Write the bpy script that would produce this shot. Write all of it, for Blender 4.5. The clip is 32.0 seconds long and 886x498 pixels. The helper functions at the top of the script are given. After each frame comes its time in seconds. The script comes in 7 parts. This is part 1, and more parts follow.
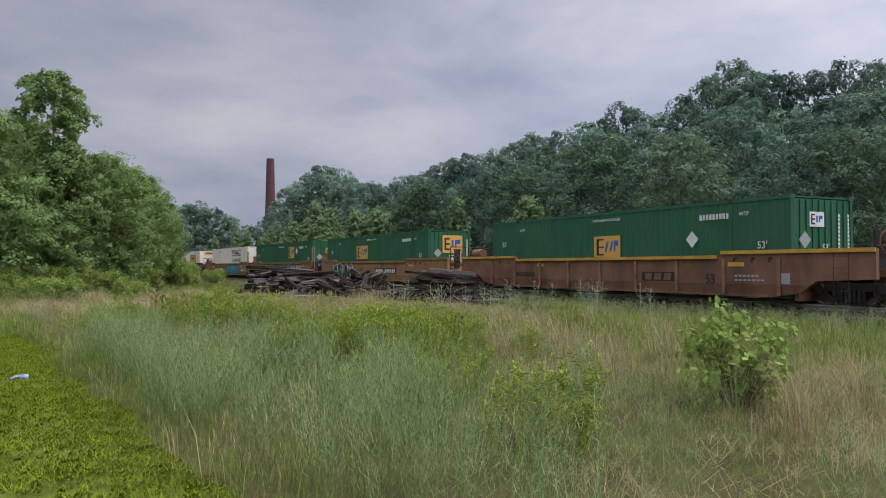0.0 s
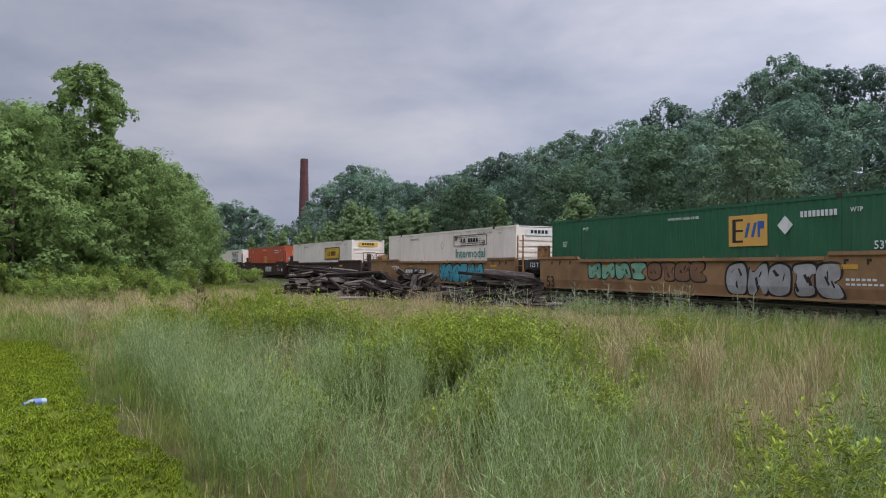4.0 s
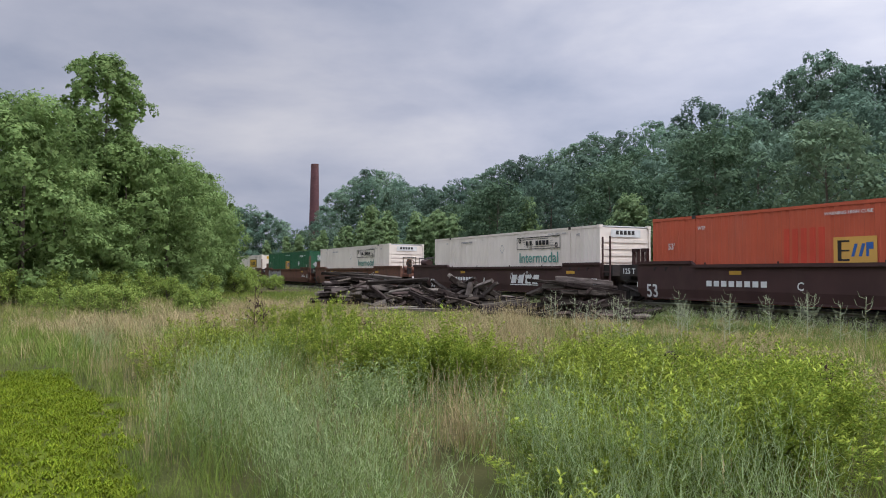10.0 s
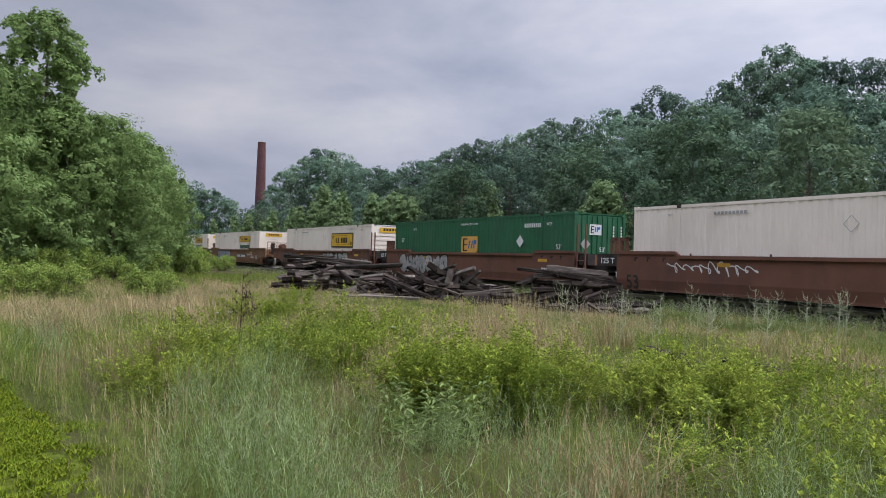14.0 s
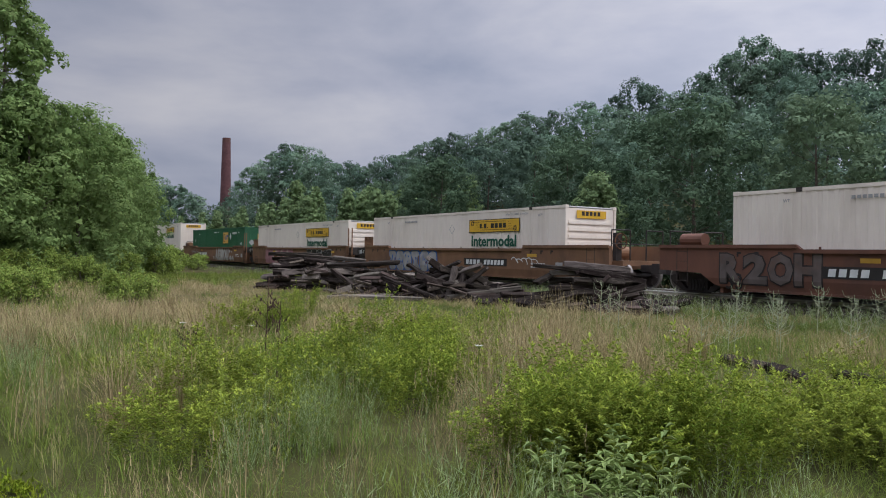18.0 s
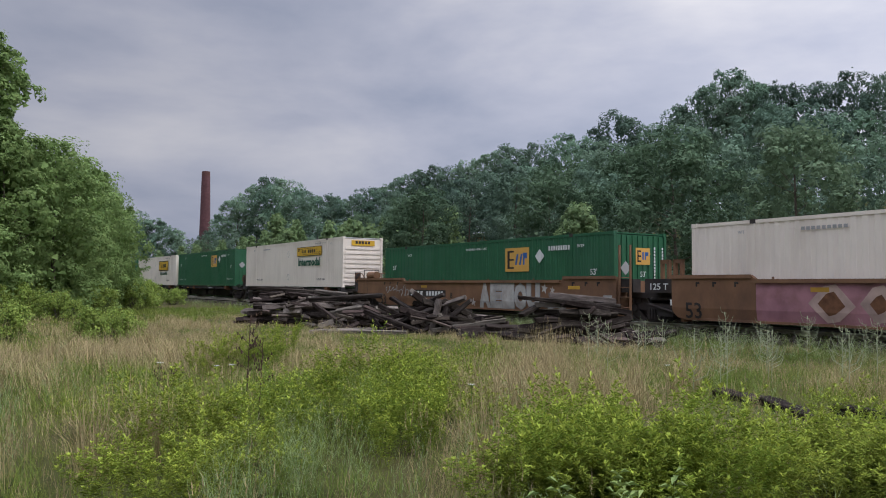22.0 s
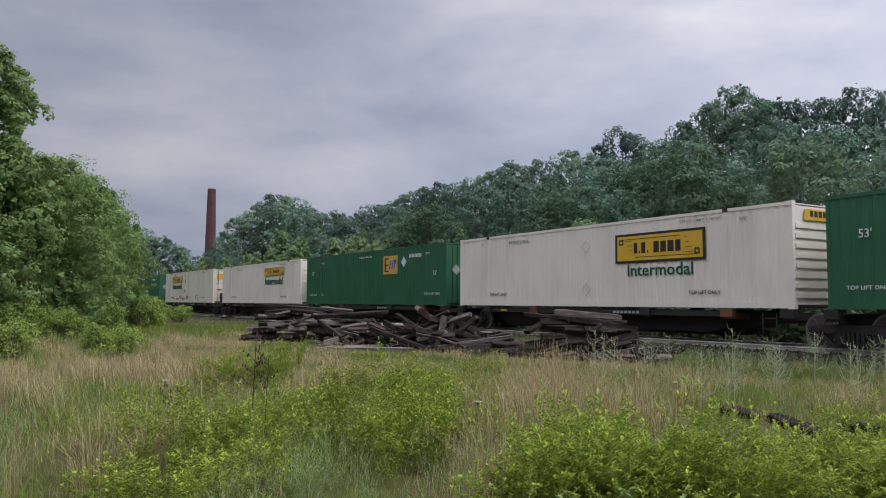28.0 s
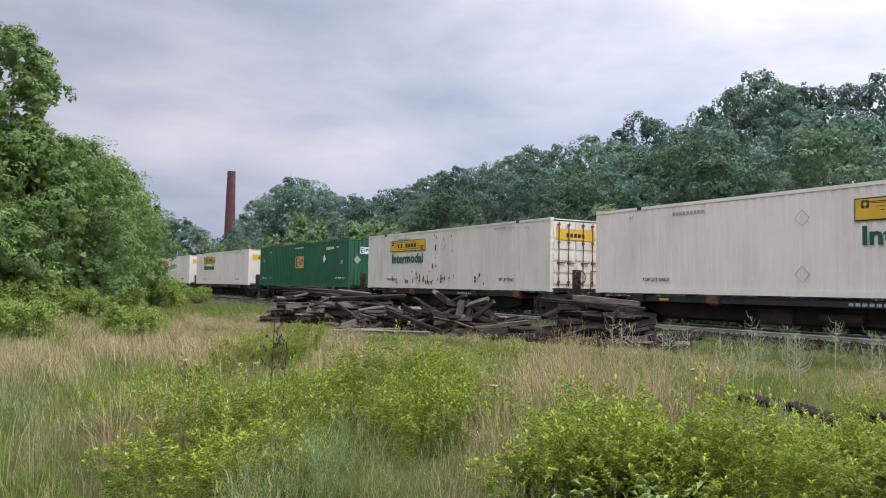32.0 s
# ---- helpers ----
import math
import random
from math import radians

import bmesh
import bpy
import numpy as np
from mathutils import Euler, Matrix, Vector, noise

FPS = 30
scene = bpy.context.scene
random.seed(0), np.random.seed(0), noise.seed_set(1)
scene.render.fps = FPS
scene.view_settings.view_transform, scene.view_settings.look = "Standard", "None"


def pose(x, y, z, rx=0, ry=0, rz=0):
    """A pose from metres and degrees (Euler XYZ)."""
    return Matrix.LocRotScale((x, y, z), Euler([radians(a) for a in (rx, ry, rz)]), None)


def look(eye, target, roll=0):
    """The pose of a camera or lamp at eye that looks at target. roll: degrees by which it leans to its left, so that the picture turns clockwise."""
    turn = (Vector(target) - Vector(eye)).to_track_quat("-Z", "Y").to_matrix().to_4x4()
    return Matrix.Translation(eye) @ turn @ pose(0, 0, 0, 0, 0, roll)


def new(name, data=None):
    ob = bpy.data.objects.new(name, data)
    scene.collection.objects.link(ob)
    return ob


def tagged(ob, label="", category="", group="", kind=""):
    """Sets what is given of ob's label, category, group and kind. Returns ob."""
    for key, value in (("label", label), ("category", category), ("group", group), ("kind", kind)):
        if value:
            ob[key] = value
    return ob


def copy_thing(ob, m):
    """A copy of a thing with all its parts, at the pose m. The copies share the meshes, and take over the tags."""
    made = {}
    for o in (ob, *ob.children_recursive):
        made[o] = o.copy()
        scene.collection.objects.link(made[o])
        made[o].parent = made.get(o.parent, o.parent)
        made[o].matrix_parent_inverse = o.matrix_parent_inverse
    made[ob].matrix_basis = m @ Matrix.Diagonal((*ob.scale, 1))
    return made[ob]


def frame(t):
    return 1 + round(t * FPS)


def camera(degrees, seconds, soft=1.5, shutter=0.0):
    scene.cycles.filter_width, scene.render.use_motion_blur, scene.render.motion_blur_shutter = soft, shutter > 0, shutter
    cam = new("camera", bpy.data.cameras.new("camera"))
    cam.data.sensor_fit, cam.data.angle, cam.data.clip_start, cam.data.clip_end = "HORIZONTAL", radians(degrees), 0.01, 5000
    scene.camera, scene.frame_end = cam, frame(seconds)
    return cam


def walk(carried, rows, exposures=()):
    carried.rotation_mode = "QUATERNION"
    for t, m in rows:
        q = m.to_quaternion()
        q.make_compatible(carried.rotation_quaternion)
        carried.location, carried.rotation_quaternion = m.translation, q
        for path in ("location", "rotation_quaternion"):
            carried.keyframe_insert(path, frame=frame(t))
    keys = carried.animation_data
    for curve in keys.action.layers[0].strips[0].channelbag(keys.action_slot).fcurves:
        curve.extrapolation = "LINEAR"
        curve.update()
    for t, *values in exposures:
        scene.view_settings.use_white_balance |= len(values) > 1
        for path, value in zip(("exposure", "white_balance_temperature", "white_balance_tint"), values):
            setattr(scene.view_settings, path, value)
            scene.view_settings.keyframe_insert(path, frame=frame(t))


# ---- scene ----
# camera: time, eye x, y, z, yaw, pitch, lean
CAMERA_ROWS = [
    (0.0, 6.767, -8.529, 1.435, 9.20, 1.32, 0.00),
    (0.5, 6.616, -8.311, 1.404, 8.83, 0.96, -0.06),
    (1.0, 6.469, -8.113, 1.409, 8.97, 0.81, -0.18),
    (1.5, 6.245, -7.885, 1.419, 9.86, 0.55, -0.15),
    (2.0, 6.116, -7.660, 1.412, 10.63, 0.32, -0.11),
    (2.5, 6.017, -7.424, 1.403, 11.06, 0.20, 0.12),
    (3.0, 5.871, -7.194, 1.414, 11.19, 0.30, 0.38),
    (3.5, 5.712, -6.914, 1.416, 11.30, 0.83, 0.42),
    (5.5, 4.955, -5.860, 1.451, 12.37, 2.44, 0.05),
    (6.0, 4.747, -5.611, 1.449, 12.39, 2.59, 0.06),
    (6.5, 4.543, -5.375, 1.448, 12.30, 2.59, 0.11),
    (7.0, 4.338, -5.144, 1.456, 12.24, 2.54, 0.21),
    (7.5, 4.094, -4.943, 1.451, 12.21, 2.53, 0.16),
    (8.0, 3.865, -4.753, 1.459, 12.20, 2.48, 0.25),
    (8.5, 3.666, -4.530, 1.457, 12.24, 2.32, 0.29),
    (9.0, 3.437, -4.222, 1.453, 12.38, 2.10, 0.34),
    (9.5, 3.229, -3.989, 1.446, 12.33, 1.83, 0.30),
    (10.0, 3.032, -3.733, 1.452, 12.14, 1.79, 0.29),
    (10.5, 2.814, -3.505, 1.447, 11.81, 1.87, 0.19),
    (11.0, 2.635, -3.273, 1.441, 11.33, 1.91, -0.01),
    (11.5, 2.474, -3.120, 1.462, 10.54, 1.92, 0.37),
    (12.0, 2.250, -2.884, 1.455, 9.77, 1.99, 0.81),
    (12.5, 2.079, -2.726, 1.457, 9.09, 1.40, 1.24),
    (13.0, 1.960, -2.613, 1.469, 8.74, 0.71, 1.42),
    (13.5, 1.731, -2.279, 1.496, 8.44, 0.64, 1.52),
    (15.5, 1.012, -1.384, 1.511, 6.27, 0.72, 1.09),
    (16.0, 0.825, -1.130, 1.514, 5.54, 0.75, 0.89),
    (16.5, 0.638, -0.926, 1.524, 5.29, 0.73, 0.77),
    (17.0, 0.437, -0.690, 1.525, 5.15, 0.71, 0.73),
    (17.5, 0.257, -0.394, 1.511, 5.24, 0.52, 0.90),
    (18.0, 0.100, -0.238, 1.507, 5.57, 0.36, 0.92),
    (18.5, -0.004, -0.066, 1.519, 5.58, 0.31, 1.08),
    (19.0, 0.002, -0.015, 1.515, 5.48, 0.36, 1.21),
    (19.5, 0.000, 0.003, 1.523, 5.29, 0.43, 1.21),
    (20.0, 0.002, 0.003, 1.524, 5.05, 0.93, 1.08),
    (20.5, 0.010, -0.006, 1.532, 4.86, 2.17, 0.95),
    (21.0, 0.002, -0.006, 1.528, 4.62, 2.53, 0.63),
    (21.5, -0.002, -0.005, 1.530, 4.34, 2.61, 0.52),
    (22.0, -0.001, -0.003, 1.533, 4.16, 2.76, 0.40),
    (22.5, -0.007, -0.005, 1.533, 3.99, 3.16, 0.23),
    (23.0, -0.006, 0.003, 1.535, 3.89, 3.54, -0.02),
    (23.5, -0.011, -0.009, 1.540, 3.88, 3.68, -0.09),
    (24.0, -0.011, -0.007, 1.539, 3.96, 3.85, -0.15),
    (24.5, -0.007, -0.006, 1.538, 4.03, 3.95, -0.28),
    (25.0, -0.002, -0.014, 1.534, 4.11, 4.17, -0.25),
    (25.5, -0.006, -0.008, 1.536, 4.10, 4.29, -0.08),
    (27.5, -0.007, -0.009, 1.535, 4.38, 4.12, 0.26),
    (28.0, -0.009, -0.009, 1.535, 4.54, 4.01, 0.29),
    (28.5, -0.008, -0.002, 1.536, 4.69, 3.79, 0.28),
    (29.0, -0.009, 0.001, 1.532, 5.00, 3.51, 0.39),
    (29.5, 0.001, -0.000, 1.537, 5.18, 3.07, 0.50),
    (30.0, -0.006, -0.000, 1.531, 5.32, 2.61, 0.56),
    (30.5, -0.002, -0.004, 1.540, 5.52, 2.46, 0.75),
    (31.0, -0.012, -0.005, 1.538, 5.59, 2.56, 1.01),
    (31.5, -0.009, -0.000, 1.534, 5.82, 2.69, 1.00),
    (32.0, -0.013, 0.002, 1.530, 5.87, 2.82, 0.97),
]
cam = camera(60.24, 32.0, soft=1.0)
walk(cam, [(t, pose(x, y, z, 90 + pitch, 0, yaw) @ pose(0, 0, 0, 0, 0, lean))
           for t, x, y, z, yaw, pitch, lean in CAMERA_ROWS],
     exposures=[(0.0, 0.12), (3.0, 0.22), (6.0, 0.04), (7.0, 0.03), (8.0, 0.09), (9.0, 0.32), (13.0, 0.33), (16.0, 0.02), (19.0, 0.03), (24.0, 0.08), (28.0, 0.05), (29.0, 0.1), (30.0, 0.56), (32.0, 0.55)])

# ---- sky and sun: an overcast summer evening ----
SUN_ELEVATION, SUN_TURN = 50.0, 95.0
world = bpy.data.worlds.new("overcast_sky")
scene.world = world
world.use_nodes = True
wn, wl = world.node_tree.nodes, world.node_tree.links
wn.clear()


def wnode(kind, **sets):
    n = wn.new(kind)
    for k, v in sets.items():
        n.inputs[k].default_value = v
    return n


w_out = wn.new("ShaderNodeOutputWorld")
w_bg = wn.new("ShaderNodeBackground")
w_sky = wn.new("ShaderNodeTexSky")
w_sky.sky_type, w_sky.sun_disc = "NISHITA", False
w_sky.sun_elevation, w_sky.sun_rotation = radians(SUN_ELEVATION), radians(SUN_TURN)
w_sky.air_density, w_sky.dust_density = 1.0, 3.0
w_geo = wn.new("ShaderNodeTexCoord")
w_map = wn.new("ShaderNodeMapping")
w_map.inputs["Scale"].default_value = (1.0, 1.0, 2.8)
w_map.inputs["Location"].default_value = (0.35, 0.1, 0.2)
w_n1 = wnode("ShaderNodeTexNoise", Scale=2.4, Detail=6.0, Roughness=0.52, Distortion=0.12)
w_ramp = wn.new("ShaderNodeValToRGB")
w_ramp.color_ramp.elements[0].position, w_ramp.color_ramp.elements[0].color = 0.36, (0.29, 0.325, 0.435, 1)
w_ramp.color_ramp.elements[1].position, w_ramp.color_ramp.elements[1].color = 0.74, (0.62, 0.615, 0.665, 1)
mid = w_ramp.color_ramp.elements.new(0.52)
mid.color = (0.41, 0.43, 0.53, 1)
w_mix = wn.new("ShaderNodeMix")
w_mix.data_type = "RGBA"
w_mix.inputs["Factor"].default_value = 0.97
w_scale = wn.new("ShaderNodeVectorMath")
w_scale.operation = "SCALE"
w_scale.inputs["Scale"].default_value = 0.10
wl.new(w_geo.outputs["Generated"], w_map.inputs["Vector"])
wl.new(w_map.outputs["Vector"], w_n1.inputs["Vector"])
wl.new(w_n1.outputs["Fac"], w_ramp.inputs["Fac"])
wl.new(w_sky.outputs["Color"], w_scale.inputs[0])
wl.new(w_scale.outputs["Vector"], w_mix.inputs["A"])
wl.new(w_ramp.outputs["Color"], w_mix.inputs["B"])
# the cloud deck thins overhead: brighter towards the zenith
w_sep = wn.new("ShaderNodeSeparateXYZ")
w_up = wn.new("ShaderNodeMapRange")
w_up.interpolation_type = "SMOOTHSTEP"
for key, value in (("From Min", 0.40), ("From Max", 0.92), ("To Min", 1.0), ("To Max", 5.5)):
    w_up.inputs[key].default_value = value
w_lift = wn.new("ShaderNodeVectorMath")
w_lift.operation = "SCALE"
wl.new(w_geo.outputs["Generated"], w_sep.inputs[0])
wl.new(w_sep.outputs["Z"], w_up.inputs["Value"])
wl.new(w_mix.outputs["Result"], w_lift.inputs[0])
wl.new(w_up.outputs["Result"], w_lift.inputs["Scale"])
# and brighter towards the side where the sun stands behind it
w_side = wn.new("ShaderNodeMapRange")
w_side.interpolation_type = "SMOOTHSTEP"
for key, value in (("From Min", -0.6), ("From Max", 0.75), ("To Min", 0.84), ("To Max", 1.48)):
    w_side.inputs[key].default_value = value
w_lift2 = wn.new("ShaderNodeVectorMath")
w_lift2.operation = "SCALE"
wl.new(w_sep.outputs["X"], w_side.inputs["Value"])
wl.new(w_lift.outputs["Vector"], w_lift2.inputs[0])
wl.new(w_side.outputs["Result"], w_lift2.inputs["Scale"])
wl.new(w_lift2.outputs["Vector"], w_bg.inputs["Color"])
wl.new(w_bg.outputs["Background"], w_out.inputs["Surface"])
w_bg.inputs["Strength"].default_value = 1.0

sun = new("sun", bpy.data.lights.new("sun", "SUN"))
sun.data.energy, sun.data.angle, sun.data.color = 1.5, radians(35), (1.0, 0.95, 0.88)
sun.matrix_world = look((0, 0, 60), (-math.sin(radians(SUN_TURN)) * 40, -math.cos(radians(SUN_TURN)) * 40,
                                     60 - 50 * math.tan(radians(SUN_ELEVATION))))

# ---- materials ----
MATS = {}


def mat(name, color, rough=0.8, metal=0.0, var=0.18, scale=3.0, dirt=None, dirt_amt=0.0, dirt_scale=1.2, bump=0.0,
        bump_scale=30.0, rand="", rand_amt=0.0, color2=None, patch=0.0, translucent=0.0, stretch=None, streak=0.0, spec=0.3, dirt_stretch=None, each=0.0):
    """Procedural paint, wood, leaf or soil: a base colour that varies at two scales, with dirt, relief and random pieces."""
    if name in MATS:
        return MATS[name]
    m = bpy.data.materials.new(name)
    m.use_nodes = True
    ns, ls = m.node_tree.nodes, m.node_tree.links
    bsdf = ns["Principled BSDF"]
    out = ns["Material Output"]
    co = ns.new("ShaderNodeTexCoord")
    mp = ns.new("ShaderNodeMapping")
    mp.inputs["Scale"].default_value = stretch or (1, 1, 1)
    ls.new(co.outputs["Object"], mp.inputs["Vector"])
    n1 = ns.new("ShaderNodeTexNoise")
    n1.inputs["Scale"].default_value, n1.inputs["Detail"].default_value = scale, 6.0
    ls.new(mp.outputs["Vector"], n1.inputs["Vector"])
    last = None

    def mix(kind, fac, a, b):
        x = ns.new("ShaderNodeMix")
        x.data_type, x.blend_type = "RGBA", kind
        for key, v in (("Factor", fac), ("A", a), ("B", b)):
            if hasattr(v, "is_output"):
                ls.new(v, x.inputs[key])
            else:
                x.inputs[key].default_value = v if key == "Factor" else (*v, 1.0)
        return x.outputs["Result"]

    def ramp(v, a, b):
        x = ns.new("ShaderNodeMapRange")
        x.inputs["From Min"].default_value, x.inputs["From Max"].default_value = a, b
        ls.new(v, x.inputs["Value"])
        return x.outputs["Result"]

    base = tuple(color)
    dark = tuple(c * (1 - var) for c in base)
    light = tuple(min(1, c * (1 + var)) for c in base)
    last = mix("MIX", ramp(n1.outputs["Fac"], 0.3, 0.7), dark, light)
    if color2:
        geo = ns.new("ShaderNodeNewGeometry")
        n3 = ns.new("ShaderNodeTexNoise")
        n3.inputs["Scale"].default_value, n3.inputs["Detail"].default_value = patch or 0.35, 3.0
        ls.new(geo.outputs["Position"], n3.inputs["Vector"])
        last = mix("MIX", ramp(n3.outputs["Fac"], 0.40, 0.62), last, color2)
    if rand:
        if rand == "island":
            info = ns.new("ShaderNodeNewGeometry")
            val = info.outputs["Random Per Island"]
        else:
            info = ns.new("ShaderNodeObjectInfo")
            val = info.outputs["Random"]
        hsv = ns.new("ShaderNodeHueSaturation")
        ls.new(last, hsv.inputs["Color"])
        x = ns.new("ShaderNodeMapRange")
        x.inputs["To Min"].default_value, x.inputs["To Max"].default_value = 1 - rand_amt, 1 + rand_amt
        ls.new(val, x.inputs["Value"])
        ls.new(x.outputs["Result"], hsv.inputs["Value"])
        y = ns.new("ShaderNodeMapRange")
        y.inputs["To Min"].default_value, y.inputs["To Max"].default_value = 0.5 - 0.05 * rand_amt, 0.5 + 0.05 * rand_amt
        mul = ns.new("ShaderNodeMath")
        mul.operation = "FRACT"
        m7 = ns.new("ShaderNodeMath")
        m7.operation, m7.inputs[1].default_value = "MULTIPLY", 7.31
        ls.new(val, m7.inputs[0])
        ls.new(m7.outputs[0], mul.inputs[0])
        ls.new(mul.outputs[0], y.inputs["Value"])
        ls.new(y.outputs["Result"], hsv.inputs["Hue"])
        last = hsv.outputs["Color"]
    if each:
        info2 = ns.new("ShaderNodeObjectInfo")
        hsv2 = ns.new("ShaderNodeHueSaturation")
        for key, lo_, hi_ in (("Value", 1 - each, 1 + each), ("Hue", 0.5 + 0.04 * each, 0.5 - 0.06 * each)):
            x = ns.new("ShaderNodeMapRange")
            x.inputs["To Min"].default_value, x.inputs["To Max"].default_value = lo_, hi_
            ls.new(info2.outputs["Random"], x.inputs["Value"])
            ls.new(x.outputs["Result"], hsv2.inputs[key])
        ls.new(last, hsv2.inputs["Color"])
        last = hsv2.outputs["Color"]
    if dirt:
        n2 = ns.new("ShaderNodeTexNoise")
        n2.inputs["Scale"].default_value, n2.inputs["Detail"].default_value, n2.inputs["Roughness"].default_value = dirt_scale, 8.0, 0.68
        mp2 = ns.new("ShaderNodeMapping")
        mp2.inputs["Scale"].default_value = dirt_stretch or (1, 1, 1 - streak)
        ls.new(co.outputs["Object"], mp2.inputs["Vector"])
        ls.new(mp2.outputs["Vector"], n2.inputs["Vector"])
        f = ns.new("ShaderNodeMath")
        f.operation, f.inputs[1].default_value = "MULTIPLY", dirt_amt
        x = ns.new("ShaderNodeMapRange")
        x.inputs["From Min"].default_value, x.inputs["From Max"].default_value = 0.46, 0.72
        ls.new(n2.outputs["Fac"], x.inputs["Value"])
        ls.new(x.outputs["Result"], f.inputs[0])
        last = mix("MIX", f.outputs[0], last, dirt)
    ls.new(last, bsdf.inputs["Base Color"])
    bsdf.inputs["Roughness"].default_value, bsdf.inputs["Metallic"].default_value = rough, metal
    bsdf.inputs["Specular IOR Level"].default_value = spec
    if bump:
        nb = ns.new("ShaderNodeTexNoise")
        nb.inputs["Scale"].default_value, nb.inputs["Detail"].default_value = bump_scale, 5.0
        ls.new(mp.outputs["Vector"], nb.inputs["Vector"])
        b = ns.new("ShaderNodeBump")
        b.inputs["Strength"].default_value, b.inputs["Distance"].default_value = bump, 0.02
        ls.new(nb.outputs["Fac"], b.inputs["Height"])
        ls.new(b.outputs["Normal"], bsdf.inputs["Normal"])
    if translucent:
        tr = ns.new("ShaderNodeBsdfTranslucent")
        ls.new(last, tr.inputs["Color"])
        ms = ns.new("ShaderNodeMixShader")
        ms.inputs["Fac"].default_value = translucent
        ls.new(bsdf.outputs["BSDF"], ms.inputs[1])
        ls.new(tr.outputs["BSDF"], ms.inputs[2])
        ls.new(ms.outputs["Shader"], out.inputs["Surface"])
    MATS[name] = m
    return m


RUST = (0.13, 0.06, 0.03)
M_soil = mat("meadow_soil", (0.044, 0.050, 0.015), 0.95, var=0.4, scale=1.3, color2=(0.070, 0.060, 0.026), patch=0.28, bump=0.6, bump_scale=14, dirt=(0.062, 0.050, 0.026), dirt_amt=0.5, dirt_scale=2.5, spec=0.04)
M_ballast = mat("ballast_stone", (0.046, 0.039, 0.031), 0.95, var=0.45, scale=9, rand="island", rand_amt=0.4, bump=0.9, bump_scale=18, spec=0.1, dirt=(0.085, 0.068, 0.048), dirt_amt=0.6, dirt_scale=1.5)
M_rail = mat("rail_steel", (0.70, 0.67, 0.60), 0.5, metal=0.12, var=0.12, scale=5)
M_tie = mat("weathered_tie", (0.022, 0.0165, 0.0135), 0.95, var=0.45, scale=7, stretch=(0.25, 3, 3), rand="object", rand_amt=0.45, bump=0.8, bump_scale=26, dirt=(0.16, 0.138, 0.115), dirt_amt=0.42, dirt_scale=7.0, dirt_stretch=(0.16, 1, 1), spec=0.08)
M_tie_pale = mat("bleached_tie", (0.145, 0.124, 0.104), 0.95, var=0.4, scale=7, stretch=(0.25, 3, 3), rand="object", rand_amt=0.4, bump=0.8, bump_scale=26, dirt=(0.035, 0.028, 0.022), dirt_amt=0.9, dirt_scale=7.0, dirt_stretch=(0.16, 1, 1), spec=0.08)
M_splinter = mat("split_wood", (0.060, 0.047, 0.038), 0.95, var=0.4, scale=7, stretch=(0.25, 3, 3), rand="island", rand_amt=0.6, bump=0.6, bump_scale=26, spec=0.08)
# the shade seen beneath the cars is put into this leaf's colour
M_under_shaded = mat("shaded_undergrowth_leaf", (0.050, 0.078, 0.040), 0.8, spec=0.06, var=0.2, scale=0.5, rand="island", rand_amt=0.25, translucent=0.2)
M_railweb = mat("dusty_rail", (0.40, 0.355, 0.29), 0.8, var=0.2, scale=2.0, dirt=(0.22, 0.15, 0.10), dirt_amt=0.4, dirt_scale=1.0)
M_bark = mat("tree_bark", (0.10, 0.082, 0.062), 0.95, var=0.35, scale=6, stretch=(3, 3, 0.6), bump=0.8)
# aerial haze put into the far crowns' colour: paler and bluer leaves
M_leaf_hazed = mat("hazed_hill_leaf", (0.146, 0.216, 0.148), 0.8, spec=0.06, var=0.2, scale=0.35, rand="island", rand_amt=0.2, translucent=0.3, color2=(0.108, 0.174, 0.124), patch=0.13, each=0.34)
# shade of the lower slope put into the leaf colour
M_leaf_shaded = mat("shaded_slope_leaf", (0.086, 0.136, 0.076), 0.75, spec=0.06, var=0.2, scale=0.35, rand="island", rand_amt=0.2, translucent=0.3, each=0.34)
M_leaf_pale = mat("pale_leaf", (0.182, 0.258, 0.116), 0.75, spec=0.06, var=0.2, scale=0.5, rand="island", rand_amt=0.22, translucent=0.35)
M_leaf_near = mat("poplar_leaf", (0.178, 0.258, 0.088), 0.7, spec=0.06, var=0.2, scale=0.6, rand="island", rand_amt=0.2, translucent=0.4)
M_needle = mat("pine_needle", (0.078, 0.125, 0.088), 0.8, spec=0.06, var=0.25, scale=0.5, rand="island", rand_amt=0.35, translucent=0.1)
M_shrub = mat("shrub_leaf", (0.215, 0.285, 0.066), 0.7, spec=0.06, var=0.2, scale=1.5, rand="island", rand_amt=0.35, translucent=0.32)
M_gold = mat("goldenrod_leaf", (0.162, 0.222, 0.030), 0.7, spec=0.06, var=0.2, scale=1.2, rand="island", rand_amt=0.28, translucent=0.25, color2=(0.192, 0.238, 0.038), patch=0.6)
M_goldtip = mat("goldenrod_tip", (0.285, 0.345, 0.055), 0.75, spec=0.06, rand="island", rand_amt=0.25, translucent=0.25)
M_milk = mat("milkweed_leaf", (0.205, 0.275, 0.085), 0.6, spec=0.15, var=0.15, rand="island", rand_amt=0.2, translucent=0.2)
M_floret = mat("white_floret", (0.46, 0.47, 0.40), 0.8, var=0.1)
M_wispstem = mat("wispy_stem", (0.320, 0.395, 0.190), 0.85, spec=0.06, var=0.15, rand="island", rand_amt=0.25, translucent=0.1)
